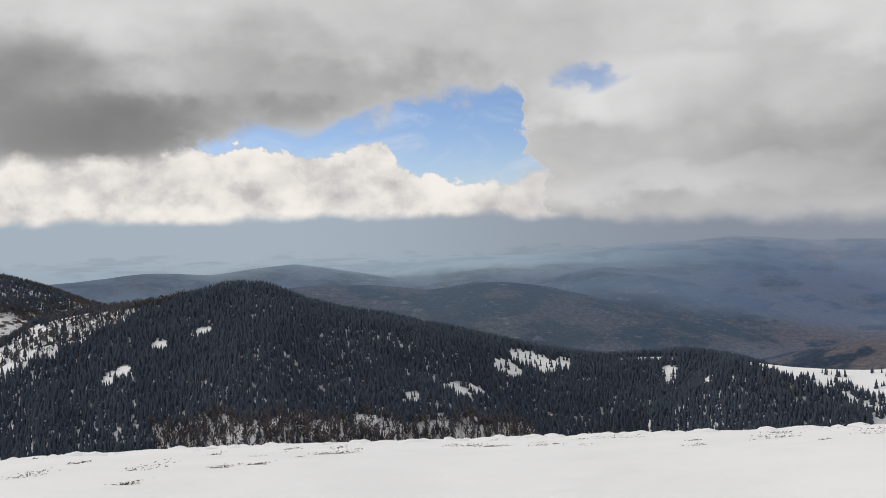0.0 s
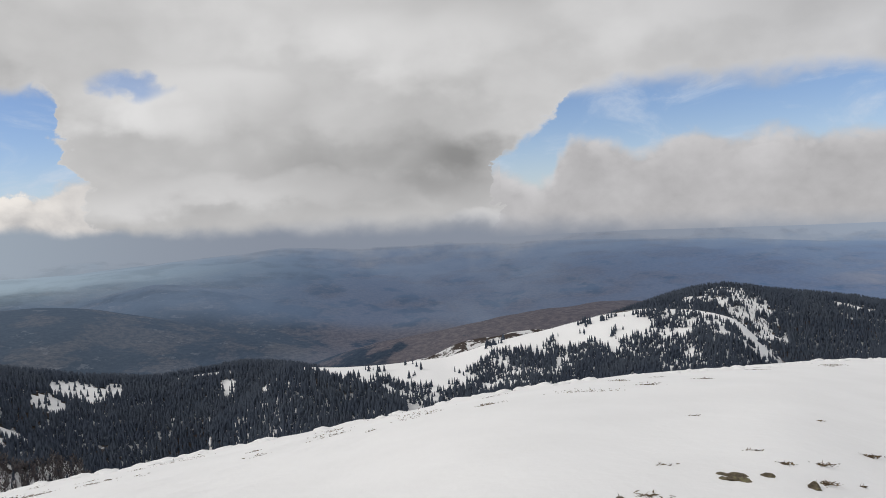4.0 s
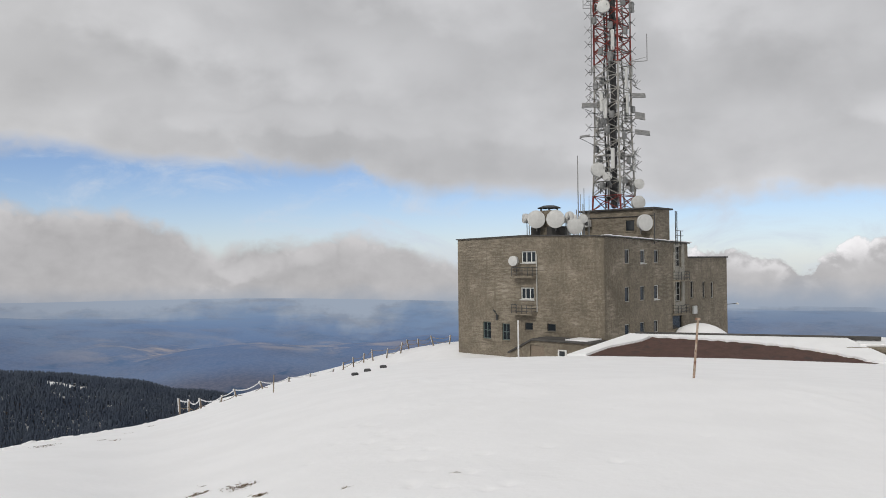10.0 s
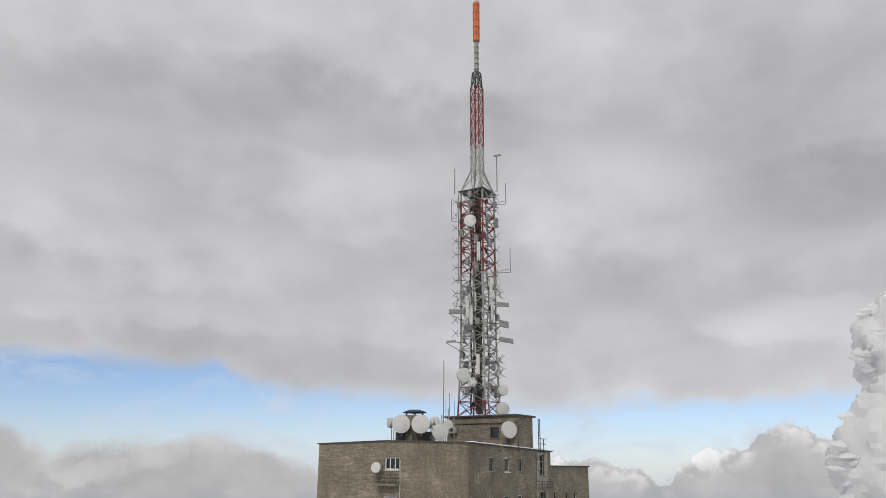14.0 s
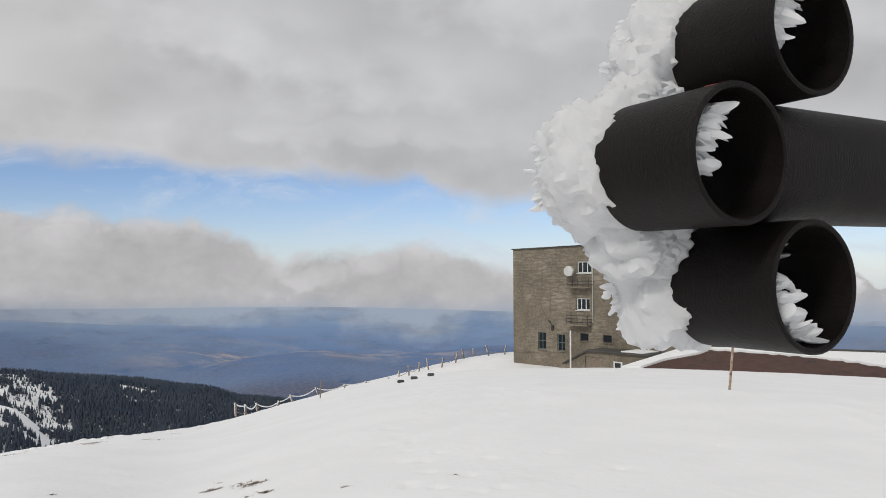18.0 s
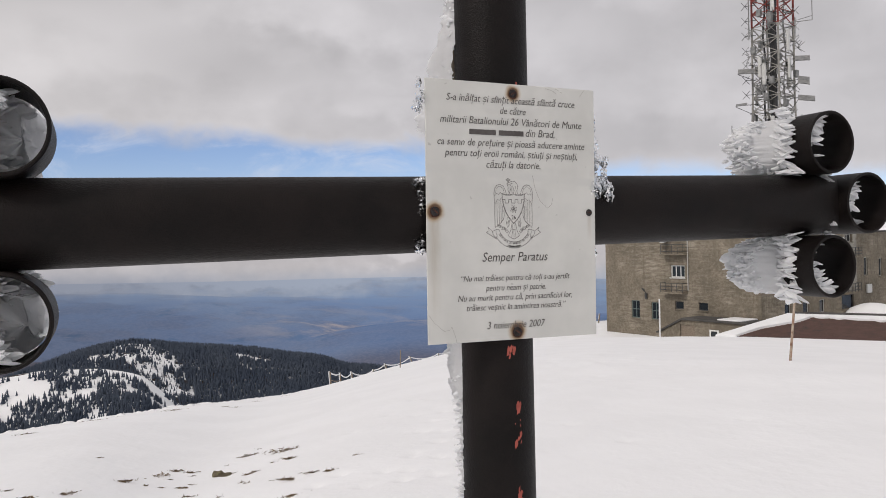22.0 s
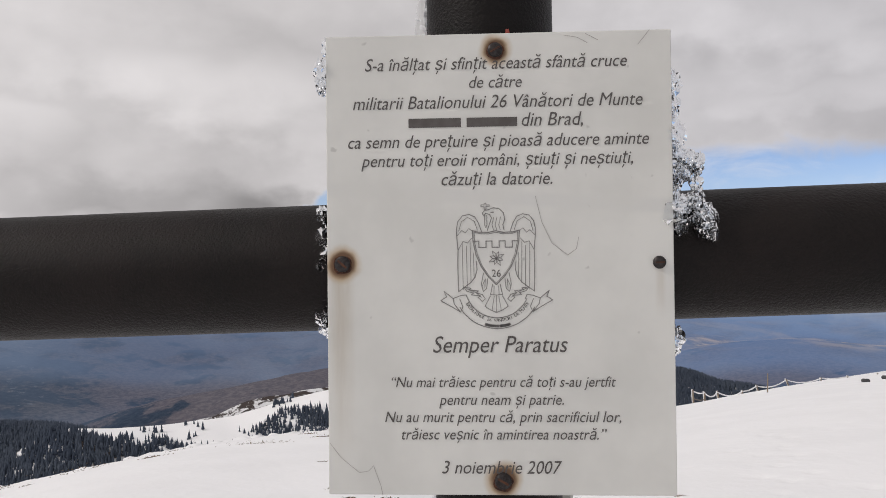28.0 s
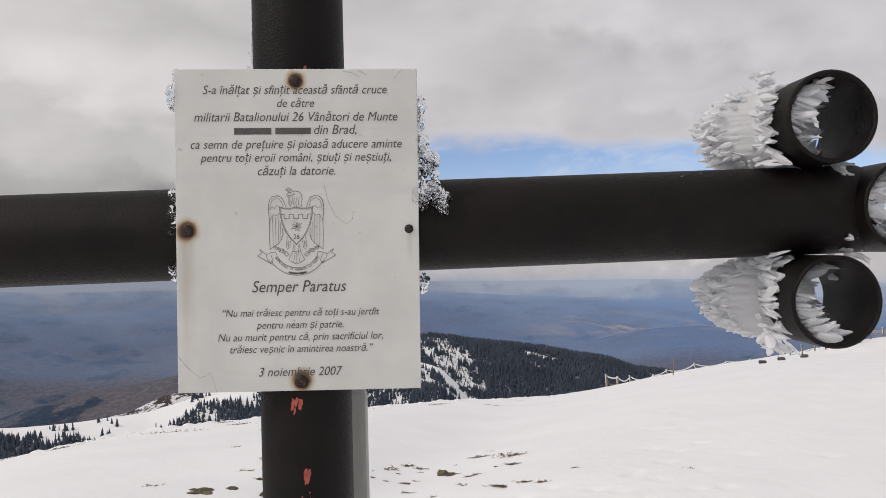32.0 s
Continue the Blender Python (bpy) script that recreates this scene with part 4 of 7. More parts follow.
# ---- woods ----
def tree_template(kind):
    """A small tree 1 high: a conifer of ragged tiers, or a bare crown of twigs."""
    s = Shape()
    if kind == "spruce":
        for lo, hi, rad, n in ((0.04, 0.64, 0.19, 6), (0.4, 1.0, 0.115, 5)):
            ring = [(rad * (0.75 + 0.45 * ((i * 7) % 3) / 2) * math.cos(6.283 * i / n), rad * (0.75 + 0.45 * ((i * 5) % 3) / 2) * math.sin(6.283 * i / n), lo + 0.05 * ((i * 3) % 2)) for i in range(n)]
            s.add(ring + [(0, 0, hi)], [(i, (i + 1) % n, n) for i in range(n)])
    else:
        s.rod((0, 0, 0), (0, 0, 0.5), 0.02, 3, 0.012, False)
        for i in range(9):
            a = 2.4 * i
            h = 0.25 + 0.06 * i
            p, q = Vector((0, 0, h)), Vector((0.2 * math.cos(a), 0.2 * math.sin(a), h + 0.3))
            o = Vector((-math.sin(a), math.cos(a), 0.3)) * 0.06
            s.add([p, q - o, q + o], [(0, 1, 2)])
    return np.array(s.v), s.f


def woods(name, label, r, az, size, material, kind="spruce"):
    """Many trees as one object; r, az and size are arrays."""
    tv, tf = tree_template(kind)
    n = len(r)
    x, y = r * np.sin(np.radians(az)), r * np.cos(np.radians(az))
    z = height(r, az) - 0.4
    spin = rng.uniform(0, 6.28, n)
    wide = size * rng.uniform(0.8, 1.25, n)
    c, s = np.cos(spin)[:, None], np.sin(spin)[:, None]
    vx = (tv[:, 0] * c - tv[:, 1] * s) * wide[:, None] + x[:, None]
    vy = (tv[:, 0] * s + tv[:, 1] * c) * wide[:, None] + y[:, None]
    vz = tv[:, 2] * size[:, None] + z[:, None]
    vs = np.stack([vx, vy, vz], -1).reshape(-1, 3)
    tri = np.array([f for f in tf if len(f) == 3] + [g for f in tf if len(f) == 4 for g in ((f[0], f[1], f[2]), (f[0], f[2], f[3]))])
    fs = (tri[None] + (np.arange(n) * len(tv))[:, None, None]).reshape(-1, 3)
    me = bpy.data.meshes.new(name)
    me.vertices.add(len(vs))
    me.vertices.foreach_set("co", vs.ravel())
    me.loops.add(fs.size)
    me.loops.foreach_set("vertex_index", fs.ravel().astype(np.int32))
    me.polygons.add(len(fs))
    me.polygons.foreach_set("loop_start", np.arange(0, fs.size, 3, dtype=np.int32))
    me.update(calc_edges=True)
    me.materials.append(material)
    return tagged(new(name, me), label, "trees", kind="stuff")


rng = np.random.default_rng(7)


def scatter(n, r0, r1, a0, a1):
    r = np.sqrt(rng.uniform(r0 * r0, r1 * r1, n))
    return r, rng.uniform(a0, a1, n)


r_, a_ = scatter(78000, 560, 1270, -60, 12)
keep = (~in_clearing(r_, a_) | (rng.uniform(0, 1, len(r_)) < 0.05)) & ~is_snowfield(r_, a_) & (~beech_strip(r_, a_) | (rng.uniform(0, 1, len(r_)) < 0.10)) & ((r_ > 700) | (a_ < -15)) & (~west_slope(r_, a_) | (rng.uniform(0, 1, len(r_)) < 0.10))
woods("spruce_forest", "dense dark spruce forest with small snowy clearings", r_[keep], a_[keep], rng.uniform(7, 13, keep.sum()), HAZED_SPRUCE)
r_, a_ = scatter(52000, 1200, 1720, 24, 64)
keep = ~is_snowfield(r_, a_)
woods("summit_spruce_forest", "dark spruce forest covering a rounded summit", r_[keep], a_[keep], rng.uniform(7, 13, keep.sum()), HAZED_SPRUCE)
r_, a_ = scatter(34000, 800, 1040, 2, 40)
belt = wave(r_ * np.sin(np.radians(a_)), r_ * np.cos(np.radians(a_)), 24.0, 5.0) + 0.6 * wave(r_ * np.sin(np.radians(a_)), r_ * np.cos(np.radians(a_)), 8.0, 2.0)
low = (960 - r_) / 100
open_top = np.interp(a_, [3, 8, 11, 15, 20, 27, 33, 35, 38], [0.7, 1.1, 1.7, 1.15, 0.75, 0.58, 0.5, 0.55, 0.55])
keep = is_snowfield(r_, a_) & (belt * 1.1 + low * 1.05 + rng.uniform(-0.7, 0.7, len(r_)) > open_top)
woods("scattered_spruces", "dark young spruces scattered over an open snowfield", r_[keep], a_[keep], rng.uniform(4, 10, keep.sum()), HAZED_SPRUCE)
r_, a_ = scatter(1500, 1300, 1600, 31.5, 40)
woods("summit_spruces", "small spruces on a snowy hilltop", r_, a_, rng.uniform(4, 8, len(r_)), HAZED_SPRUCE)
r_, a_ = scatter(11000, 1600, 2000, -62, -36)
keep = clearing(r_, a_) < 0.1
woods("hillside_forest", "dark forest with snow patches on a hillside", r_[keep], a_[keep], rng.uniform(8, 13, keep.sum()), HAZED_SPRUCE)
r_, a_ = scatter(9000, 560, 1000, -41, -8)
keep = beech_strip(r_, a_)
r2, a2 = scatter(9000, 850, 1190, -60, -34.5)
keep2 = west_slope(r2, a2) & (rng.uniform(0, 1, len(r2)) < np.interp(a2, [-46, -41, -38, -35], [0.15, 0.22, 0.5, 0.8]))
r_, a_, keep = np.concatenate([r_, r2]), np.concatenate([a_, a2]), np.concatenate([keep, keep2])
woods("bare_wood", "leafless grey-brown beech trees on a snowy slope", r_[keep], a_[keep], rng.uniform(8, 14, keep.sum()), BARE_WOOD, "bare")
r_, a_ = scatter(9000, 1600, 1990, -52, -36)
keep = clearing(r_, a_) > -0.1
woods("hillside_beeches", "leafless brown trees among snow patches", r_[keep], a_[keep], rng.uniform(6, 12, keep.sum()), BARE_WOOD, "bare")


# ---- the relay building ----
def spot(az, el, lo=2.0, hi=400.0):
    """Where the ground lies at a bearing under an angle from the first eye."""
    r = np.linspace(lo, hi, 6000)
    gap = 1.65 + r * math.tan(radians(el)) - height(r, np.full_like(r, az))
    k = int(np.argmax(gap < 0))
    return r[k] if gap[k] < 0 else r[int(np.argmin(gap))]


def at(az, r, lift=0.0):
    x, y = r * math.sin(radians(az)), r * math.cos(radians(az))
    return Vector((x, y, ground_z(x, y) + lift))


B_AZ, B_D, B_TURN = radians(79.74), 62.5, radians(30)
view = Vector((math.sin(B_AZ), math.cos(B_AZ), 0))
leftward = Vector((-view.y, view.x, 0))
ex = leftward * math.cos(B_TURN) + view * math.sin(B_TURN)
ey = -leftward * math.sin(B_TURN) + view * math.cos(B_TURN)
# local x runs along the front from the near corner, local y along the side; both away from the eye
B_M = Matrix(((ex.x, ey.x, 0, view.x * B_D), (ex.y, ey.y, 0, view.y * B_D), (0, 0, 1, 0), (0, 0, 0, 1)))
FRONT, SIDE, WING = 14.9, 15.1, 25.1
Z0, ROOF, ROOF_R, WING_Z = -8.0, 3.47, 3.06, 1.75
ROOF_TOP, ROOF_L = 3.72, 3.56  # the front's parapet rises gently to its middle


def wall_with_holes(s, length, z0, z1, z1b, thick, holes, to3, bends=()):
    """A wall of thickness with real openings; to3 maps (along, depth, height). Its top runs from z1 to z1b, or as the function z1 says."""
    xs = sorted({0.0, length, *bends, *[v for h in holes for v in (h[0], h[1])]})
    zs = sorted({z0, *[v for h in holes for v in (h[2], h[3])]})
    top = z1 if callable(z1) else (lambda x: z1 + (z1b - z1) * x / length)
    for xa, xb in zip(xs, xs[1:]):
        levels = [(za, zb) for za, zb in zip(zs, zs[1:])] + [(zs[-1], None)]
        for za, zb in levels:
            mid = ((xa + xb) / 2, (za + (zb if zb is not None else za + 0.2)) / 2)
            if any(h[0] < mid[0] < h[1] and h[2] < mid[1] < h[3] for h in holes):
                continue
            a, b = (zb, zb) if zb is not None else (top(xa), top(xb))
            vs = [to3(x, d, z) for d in (0, thick) for x, z in ((xa, za), (xb, za), (xb, b), (xa, a))]
            s.add(vs, [(0, 1, 2, 3), (7, 6, 5, 4), (0, 4, 5, 1), (1, 5, 6, 2), (2, 6, 7, 3), (3, 7, 4, 0)])


building = thing("relay_building", B_M, "three-storey weathered grey-brown rendered relay building with antennas on its flat roof", "building")
front_windows = [(7.15, 1.96, 1.46, 0.97, "w"), (7.30, -1.10, 1.36, 1.0, "w"), (11.65, -4.37, 0.89, 1.48, "g"), (9.58, -4.42, 0.82, 1.42, "g"), (7.2, -3.83, 0.82, 0.62, "d"), (4.96, -3.84, 0.85, 0.62, "d")]
side_windows = [(s, z, 0.9, h, "w" if (i, j) in ((1, 0), (2, 1)) else "s") for j, (z, h) in enumerate(((1.9, 1.16), (-1.17, 1.24), (-4.1, 1.05))) for i, s in enumerate((3.72 - 0.06 * j, 6.4 - 0.1 * j, 8.87 - 0.1 * j))]
side_windows += [(12.95, 1.9, 1.25, 1.85, "t"), (12.95, -1.25, 1.25, 1.75, "t"), (12.8, -4.0, 2.0, 1.15, "d")]


def front_top(x):
    """The height of the front's parapet."""
    return float(np.interp(x, [0, 5.2, 7.6, FRONT], [ROOF, 3.66, ROOF_TOP, ROOF_L]))


front_hole = [(s - w / 2, s + w / 2, z - h / 2, z + h / 2) for s, z, w, h, _ in front_windows]
side_hole = [(s - w / 2, s + w / 2, z - h / 2, z + h / 2) for s, z, w, h, _ in side_windows]
s = Shape()
wall_with_holes(s, FRONT, Z0, front_top, 0, 0.4, front_hole, lambda a, d, z: (a, d, z), (5.2, 7.6))
part("front_wall", s, CONCRETE, building, "rough stained rendered wall", weld=True)
s = Shape()
wall_with_holes(s, SIDE - 0.4, Z0, ROOF, ROOF_R, 0.4, [(a - 0.4, b - 0.4, c, d) for a, b, c, d in side_hole], lambda a, d, z: (d, a + 0.4, z))
part("side_wall", s, CONCRETE, building, "rough stained rendered wall", weld=True)
s = Shape().box(0.4, SIDE - 0.4, Z0, FRONT, SIDE, ROOF_R)
part("rear_wall", s, CONCRETE, building)
s = Shape().box(FRONT - 0.4, 0.4, Z0, FRONT, SIDE - 0.4, ROOF_R)
part("far_wall", s, CONCRETE, building)
s = Shape().add([(0.4, 0.4, 3.3), (FRONT - .4, 0.4, 3.3), (FRONT - .4, SIDE - .4, 2.8), (0.4, SIDE - .4, 2.8), (0.4, 0.4, 3.05), (FRONT - .4, 0.4, 3.05), (FRONT - .4, SIDE - .4, 2.55), (0.4, SIDE - .4, 2.55)],
                [(0, 1, 2, 3), (7, 6, 5, 4), (0, 4, 5, 1), (1, 5, 6, 2), (2, 6, 7, 3), (3, 7, 4, 0)])
part("roof", s, ROOF_DARK, building)
# a thin dark coping along the roof's edge, with a crust of snow
for xa, xb in ((-0.12, 5.2), (5.2, 7.6), (7.6, FRONT + 0.1)):
    vs = [(x, y, front_top(x) + dz) for dz in (0.002, 0.09) for x, y in ((xa, -0.14), (xb, -0.14), (xb, 0.5), (xa, 0.5))]
    part("coping", Shape().add(vs, [(3, 2, 1, 0), (4, 5, 6, 7), (0, 1, 5, 4), (1, 2, 6, 5), (2, 3, 7, 6), (3, 0, 4, 7)]), ROOF_DARK, building, "dark sheet coping")
s = Shape().add([(-0.14, -0.1, ROOF + 0.002), (0.5, -0.1, ROOF + 0.002), (0.5, SIDE + 0.2, ROOF_R), (-0.14, SIDE + 0.2, ROOF_R), (-0.14, -0.1, ROOF + 0.1), (0.5, -0.1, ROOF + 0.1), (0.5, SIDE + 0.2, ROOF_R + 0.1), (-0.14, SIDE + 0.2, ROOF_R + 0.1)],
                [(3, 2, 1, 0), (4, 5, 6, 7), (0, 1, 5, 4), (1, 2, 6, 5), (2, 3, 7, 6), (3, 0, 4, 7)])
part("coping", s, ROOF_DARK, building, "dark sheet coping")
for k in range(46):
    y = 0.6 + k * 0.24 + random.uniform(-0.08, 0.08)
    z = ROOF + (ROOF_R - ROOF) * y / SIDE
    part("icicle", Shape().rod((-0.15, y, z + 0.03), (-0.15, y, z - random.uniform(0.08, 0.45)), 0.03, 5, 0.004), ICE, building)
s = Shape()
for k in range(30):
    y0, y1 = 0.2 + k * 0.52, 0.2 + (k + 1) * 0.52 - 0.02
    z = ROOF + (ROOF_R - ROOF) * (y0 / SIDE) + 0.1
    s.box(-0.12, y0, z - 0.02, 0.4, y1, z + 0.05 + 0.05 * math.sin(k * 1.9) ** 2, None, 0.03)
part("roof_snow", s, SNOW_ROOF, building, "thin crust of snow")
# the lower wing
s = Shape()
wing_windows = [(s_, z, 0.66, 1.6) for s_, z in ((16.75, -1.2), (19.45, -1.35), (21.45, -1.4))]
wall_with_holes(s, WING - SIDE - 0.35, Z0, WING_Z, WING_Z, 0.35, [(a - w / 2 - SIDE, a + w / 2 - SIDE, z - h / 2, z + h / 2) for a, z, w, h in wing_windows], lambda a, d, z: (d + 0.35, a + SIDE, z))
part("wing_wall", s, CONCRETE, building, "rough stained rendered wall", weld=True)
s = Shape().box(0.35, WING - 0.35, Z0, FRONT, WING, WING_Z)
s.box(FRONT - 0.35, SIDE, Z0, FRONT, WING - 0.35, WING_Z)
part("wing_rear_wall", s, CONCRETE, building)
s = Shape().box(0.2, SIDE, WING_Z + 0.002, FRONT + 0.1, WING + 0.15, WING_Z + 0.14, None, 0.03)
part("wing_roof", s, ROOF_DARK, building, "flat dark roof edge")


def window(parent, to3, s0, z, w, h, style, name="window"):
    """A window in its opening: frame, mullions, panes and sill, each a part; to3 maps (along, depth, height)."""
    frame_mat = {"w": FRAME_WHITE, "s": FRAME_GREY, "g": FRAME_GREEN, "t": FRAME_GREY, "d": STEEL_DARK}[style]
    win = new(name)
    win.parent = parent
    bars = {"w": (3, 1), "s": (1, 1), "g": (2, 2), "t": (2, 3), "d": (1, 1)}[style]
    if style == "w" and w < 1:
        bars = (1, 1)
    t = 0.07 if style != "w" else 0.09
    d0, d1 = 0.1, 0.17

    def slab(sh, a0, a1, z0, z1, da, db):
        vs = [to3(a, d, q) for d in (da, db) for a, q in ((a0, z0), (a1, z0), (a1, z1), (a0, z1))]
        sh.add(vs, [(0, 1, 2, 3), (7, 6, 5, 4), (0, 4, 5, 1), (1, 5, 6, 2), (2, 6, 7, 3), (3, 7, 4, 0)])

    a0, a1, z0, z1 = s0 - w / 2, s0 + w / 2, z - h / 2, z + h / 2
    f = Shape()
    slab(f, a0, a0 + t, z0, z1, d0, d1)
    slab(f, a1 - t, a1, z0, z1, d0, d1)
    slab(f, a0 + t, a1 - t, z0, z0 + t, d0, d1)
    slab(f, a0 + t, a1 - t, z1 - t, z1, d0, d1)
    part("frame", f, frame_mat, win)
    nx, nz = bars
    for i in range(1, nx):
        m = Shape()
        c = a0 + (a1 - a0) * i / nx
        slab(m, c - t / 2.4, c + t / 2.4, z0 + t, z1 - t, d0 + 0.01, d1)
        part("mullion", m, frame_mat, win)
    for j in range(1, nz):
        m = Shape()
        c = z0 + (z1 - z0) * j / nz
        slab(m, a0 + t, a1 - t, c - 0.025, c + 0.025, d0 + 0.02, d1 - 0.01)
        part("transom", m, frame_mat, win)
    g = Shape()
    slab(g, a0 + t * 0.5, a1 - t * 0.5, z0 + t * 0.5, z1 - t * 0.5, d0 + 0.03, d0 + 0.045)
    part("pane", g, PANE, win)
    sl = Shape()
    slab(sl, a0 - 0.06, a1 + 0.06, z0 - 0.07, z0 - 0.003, -0.1, 0.12)
    part("sill", sl, CONCRETE if style != "w" else FRAME_WHITE, win)
    # an added dark sheet stands in for the unlit room behind
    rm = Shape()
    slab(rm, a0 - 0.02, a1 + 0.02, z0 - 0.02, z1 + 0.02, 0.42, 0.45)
    part("room_dark", rm, STEEL_DARK, win)
    return win


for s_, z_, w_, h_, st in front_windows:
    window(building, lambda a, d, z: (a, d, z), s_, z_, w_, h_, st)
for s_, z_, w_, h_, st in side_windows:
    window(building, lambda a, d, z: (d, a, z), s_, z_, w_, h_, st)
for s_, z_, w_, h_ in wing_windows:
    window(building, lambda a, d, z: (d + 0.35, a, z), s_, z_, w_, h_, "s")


def balcony(parent, to3, s0, z, w, out):
    """A small slab with a rail of thin bars."""
    bal = new("balcony")
    bal.parent = parent

    def bar(sh, p, q, r=0.025):
        sh.rod(to3(*p), to3(*q), r, 5)

    sl = Shape()
    a0, a1 = s0 - w / 2, s0 + w / 2
    vs = [to3(a, d, q) for d in (-out, 0.0) for a, q in ((a0, z - 0.12), (a1, z - 0.12), (a1, z), (a0, z))]
    sl.add(vs, [(0, 1, 2, 3), (7, 6, 5, 4), (0, 4, 5, 1), (1, 5, 6, 2), (2, 6, 7, 3), (3, 7, 4, 0)])
    part("slab", sl, CONCRETE, bal)
    for h in (0.18, 0.45, 0.72):
        r = Shape()
        bar(r, (a0, -out + 0.04, z + h), (a1, -out + 0.04, z + h))
        bar(r, (a0, -out + 0.04, z + h), (a0, 0, z + h))
        bar(r, (a1, -out + 0.04, z + h), (a1, 0, z + h))
        part("rail", r, STEEL_DARK, bal)
    for k in range(5):
        r = Shape()
        a = a0 + (a1 - a0) * k / 4
        bar(r, (a, -out + 0.04, z), (a, -out + 0.04, z + 0.74))
        part("post", r, STEEL_DARK, bal)
    return bal


balcony(building, lambda a, d, z: (a, d, z), 7.35, 0.36, 2.15, 0.7)
balcony(building, lambda a, d, z: (a, d, z), 7.45, -2.75, 2.1, 0.7)
balcony(building, lambda a, d, z: (d, a, z), 13.1, -0.22, 2.2, 0.6)
balcony(building, lambda a, d, z: (d, a, z), 12.95, -3.2, 2.2, 0.6)
# the light-framed stair bay at the side's end
bay = new("stair_bay")
bay.parent = building
for y in (12.06, 13.62):
    part("strip", Shape().box(-0.14, y, -3.2, -0.003, y + 0.24 + (0.3 if y > 13 else 0), 3.02, None, 0.02), FRAME_PALE, bay, "pale upright strip")
for z0, z1 in ((-0.36, 0.96), (-3.2, -2.14), (2.84, 3.02)):
    part("panel", Shape().box(-0.10, 12.305, z0, -0.004, 13.615, z1, None, 0.02), FRAME_PALE, bay, "pale panel")
part("wall_box", Shape().box(0.15, 16.6, -3.5, 0.345, 17.45, -2.75, None, 0.03), DISH_WHITE, building, "small white wall box")
# a drainpipe, a cornice seam and the porch at the foot of the front
s = Shape().rod((6.28, -0.08, 2.2), (6.28, -0.08, -2.6), 0.05, 6)
part("drainpipe", s, FRAME_GREY, building)
s = Shape().box(8.4, -0.05, -5.5, FRONT, -0.002, -5.4)
part("string_course", s, CONCRETE, building)
porch = new("porch")
porch.parent = building
part("canopy", Shape().box(-0.2, -2.4, -4.72, 5.35, -0.06, -4.55, None, 0.05), ROOF_DARK, porch, "flat dark canopy")
part("canopy_snow", Shape().box(0.2, -2.3, -4.548, 2.2, -0.15, -4.46, None, 0.04), SNOW_ROOF, porch)
vs = [(x, y, z) for y in (-2.35, -0.06) for x, z in ((5.36, -4.74), (7.7, -5.9), (7.7, -5.78), (5.36, -4.58))]
part("stair_roof", Shape().add(vs, [(0, 1, 2, 3), (7, 6, 5, 4), (0, 4, 5, 1), (1, 5, 6, 2), (2, 6, 7, 3), (3, 7, 4, 0)]), ROOF_DARK, porch, "slanting roof over the steps")
part("porch_wall", Shape().box(-0.1, -2.2, Z0, 4.22, -1.9, -4.73), CONCRETE, porch)
vs = [(x, y, z) for y in (-2.2, -1.9) for x, z in ((5.55, Z0), (7.5, Z0), (7.5, -5.83), (5.55, -4.85))]
part("porch_wall", Shape().add(vs, [(0, 1, 2, 3), (7, 6, 5, 4), (0, 4, 5, 1), (1, 5, 6, 2), (2, 6, 7, 3), (3, 7, 4, 0)]), CONCRETE, porch)
part("porch_door", Shape().box(4.24, -2.1, Z0, 5.53, -1.95, -5.1), WOOD, porch, "dull wooden door")
part("lintel", Shape().box(4.23, -2.2, -5.09, 5.54, -1.9, -4.73), CONCRETE, porch)
part("porch_window", Shape().box(2.1, -2.24, -6.05, 2.9, -2.202, -5.3), FRAME_WHITE, porch)
part("porch_pane", Shape().box(2.25, -2.26, -5.95, 2.75, -2.242, -5.4), PANE, porch)
# a lamp box with its conduit on the front, and lamps at both ends
wall_lamp = new("wall_lamp")
wall_lamp.parent = building
part("case", Shape().box(10.36, -0.16, -3.44, 10.58, -0.003, -2.98, None, 0.02), STEEL_DARK, wall_lamp)
part("conduit", Shape().tube([(10.47 + 0.45 * math.sin(k * 0.35), -0.06, -2.98 + 0.42 * math.sin(k * 0.35 * 0.9)) for k in range(9)], 0.04, 5), STEEL_DARK, wall_lamp)
end_lamp = new("end_lamp")
end_lamp.parent = building
part("arm", Shape().rod((0.5, WING - 0.1, -3.0), (-0.5, WING + 0.5, -2.9), 0.035, 5), STEEL_DARK, end_lamp)
part("head", Shape().lathe((-0.5, WING + 0.5, -3.0), (0, 0, 1), [(0, 0.001), (0, 0.17), (0.12, 0.14), (0.2, 0.001)], 10), DISH_WHITE, end_lamp)
# penthouse
pent = new("penthouse")
pent.parent = building
PX0, PX1, PY0, PY1, PZ = 0.35, 7.45, 9.0, 12.2, 6.03
part("wall", Shape().box(PX0, PY0, 2.75, PX1, PY1, PZ), CONCRETE, pent)
part("roof", Shape().box(PX0 - 0.25, PY0 - 0.25, PZ + 0.002, PX1 + 0.2, PY1 + 0.25, PZ + 0.16, None, 0.03), ROOF_DARK, pent)
part("shutter", Shape().box(2.1, PY0 - 0.05, 4.2, 2.9, PY0 - 0.004, 5.1, None, 0.02), PANE, pent, "dark window")
for x0, z0, x1, z1 in ((1.95, 4.08, 3.05, 4.19), (1.95, 5.11, 3.05, 5.22), (1.95, 4.195, 2.09, 5.105), (2.91, 4.195, 3.05, 5.105)):
    part("window_surround", Shape().box(x0, PY0 - 0.07, z0, x1, PY0 - 0.004, z1, None, 0.02), CONCRETE, pent)
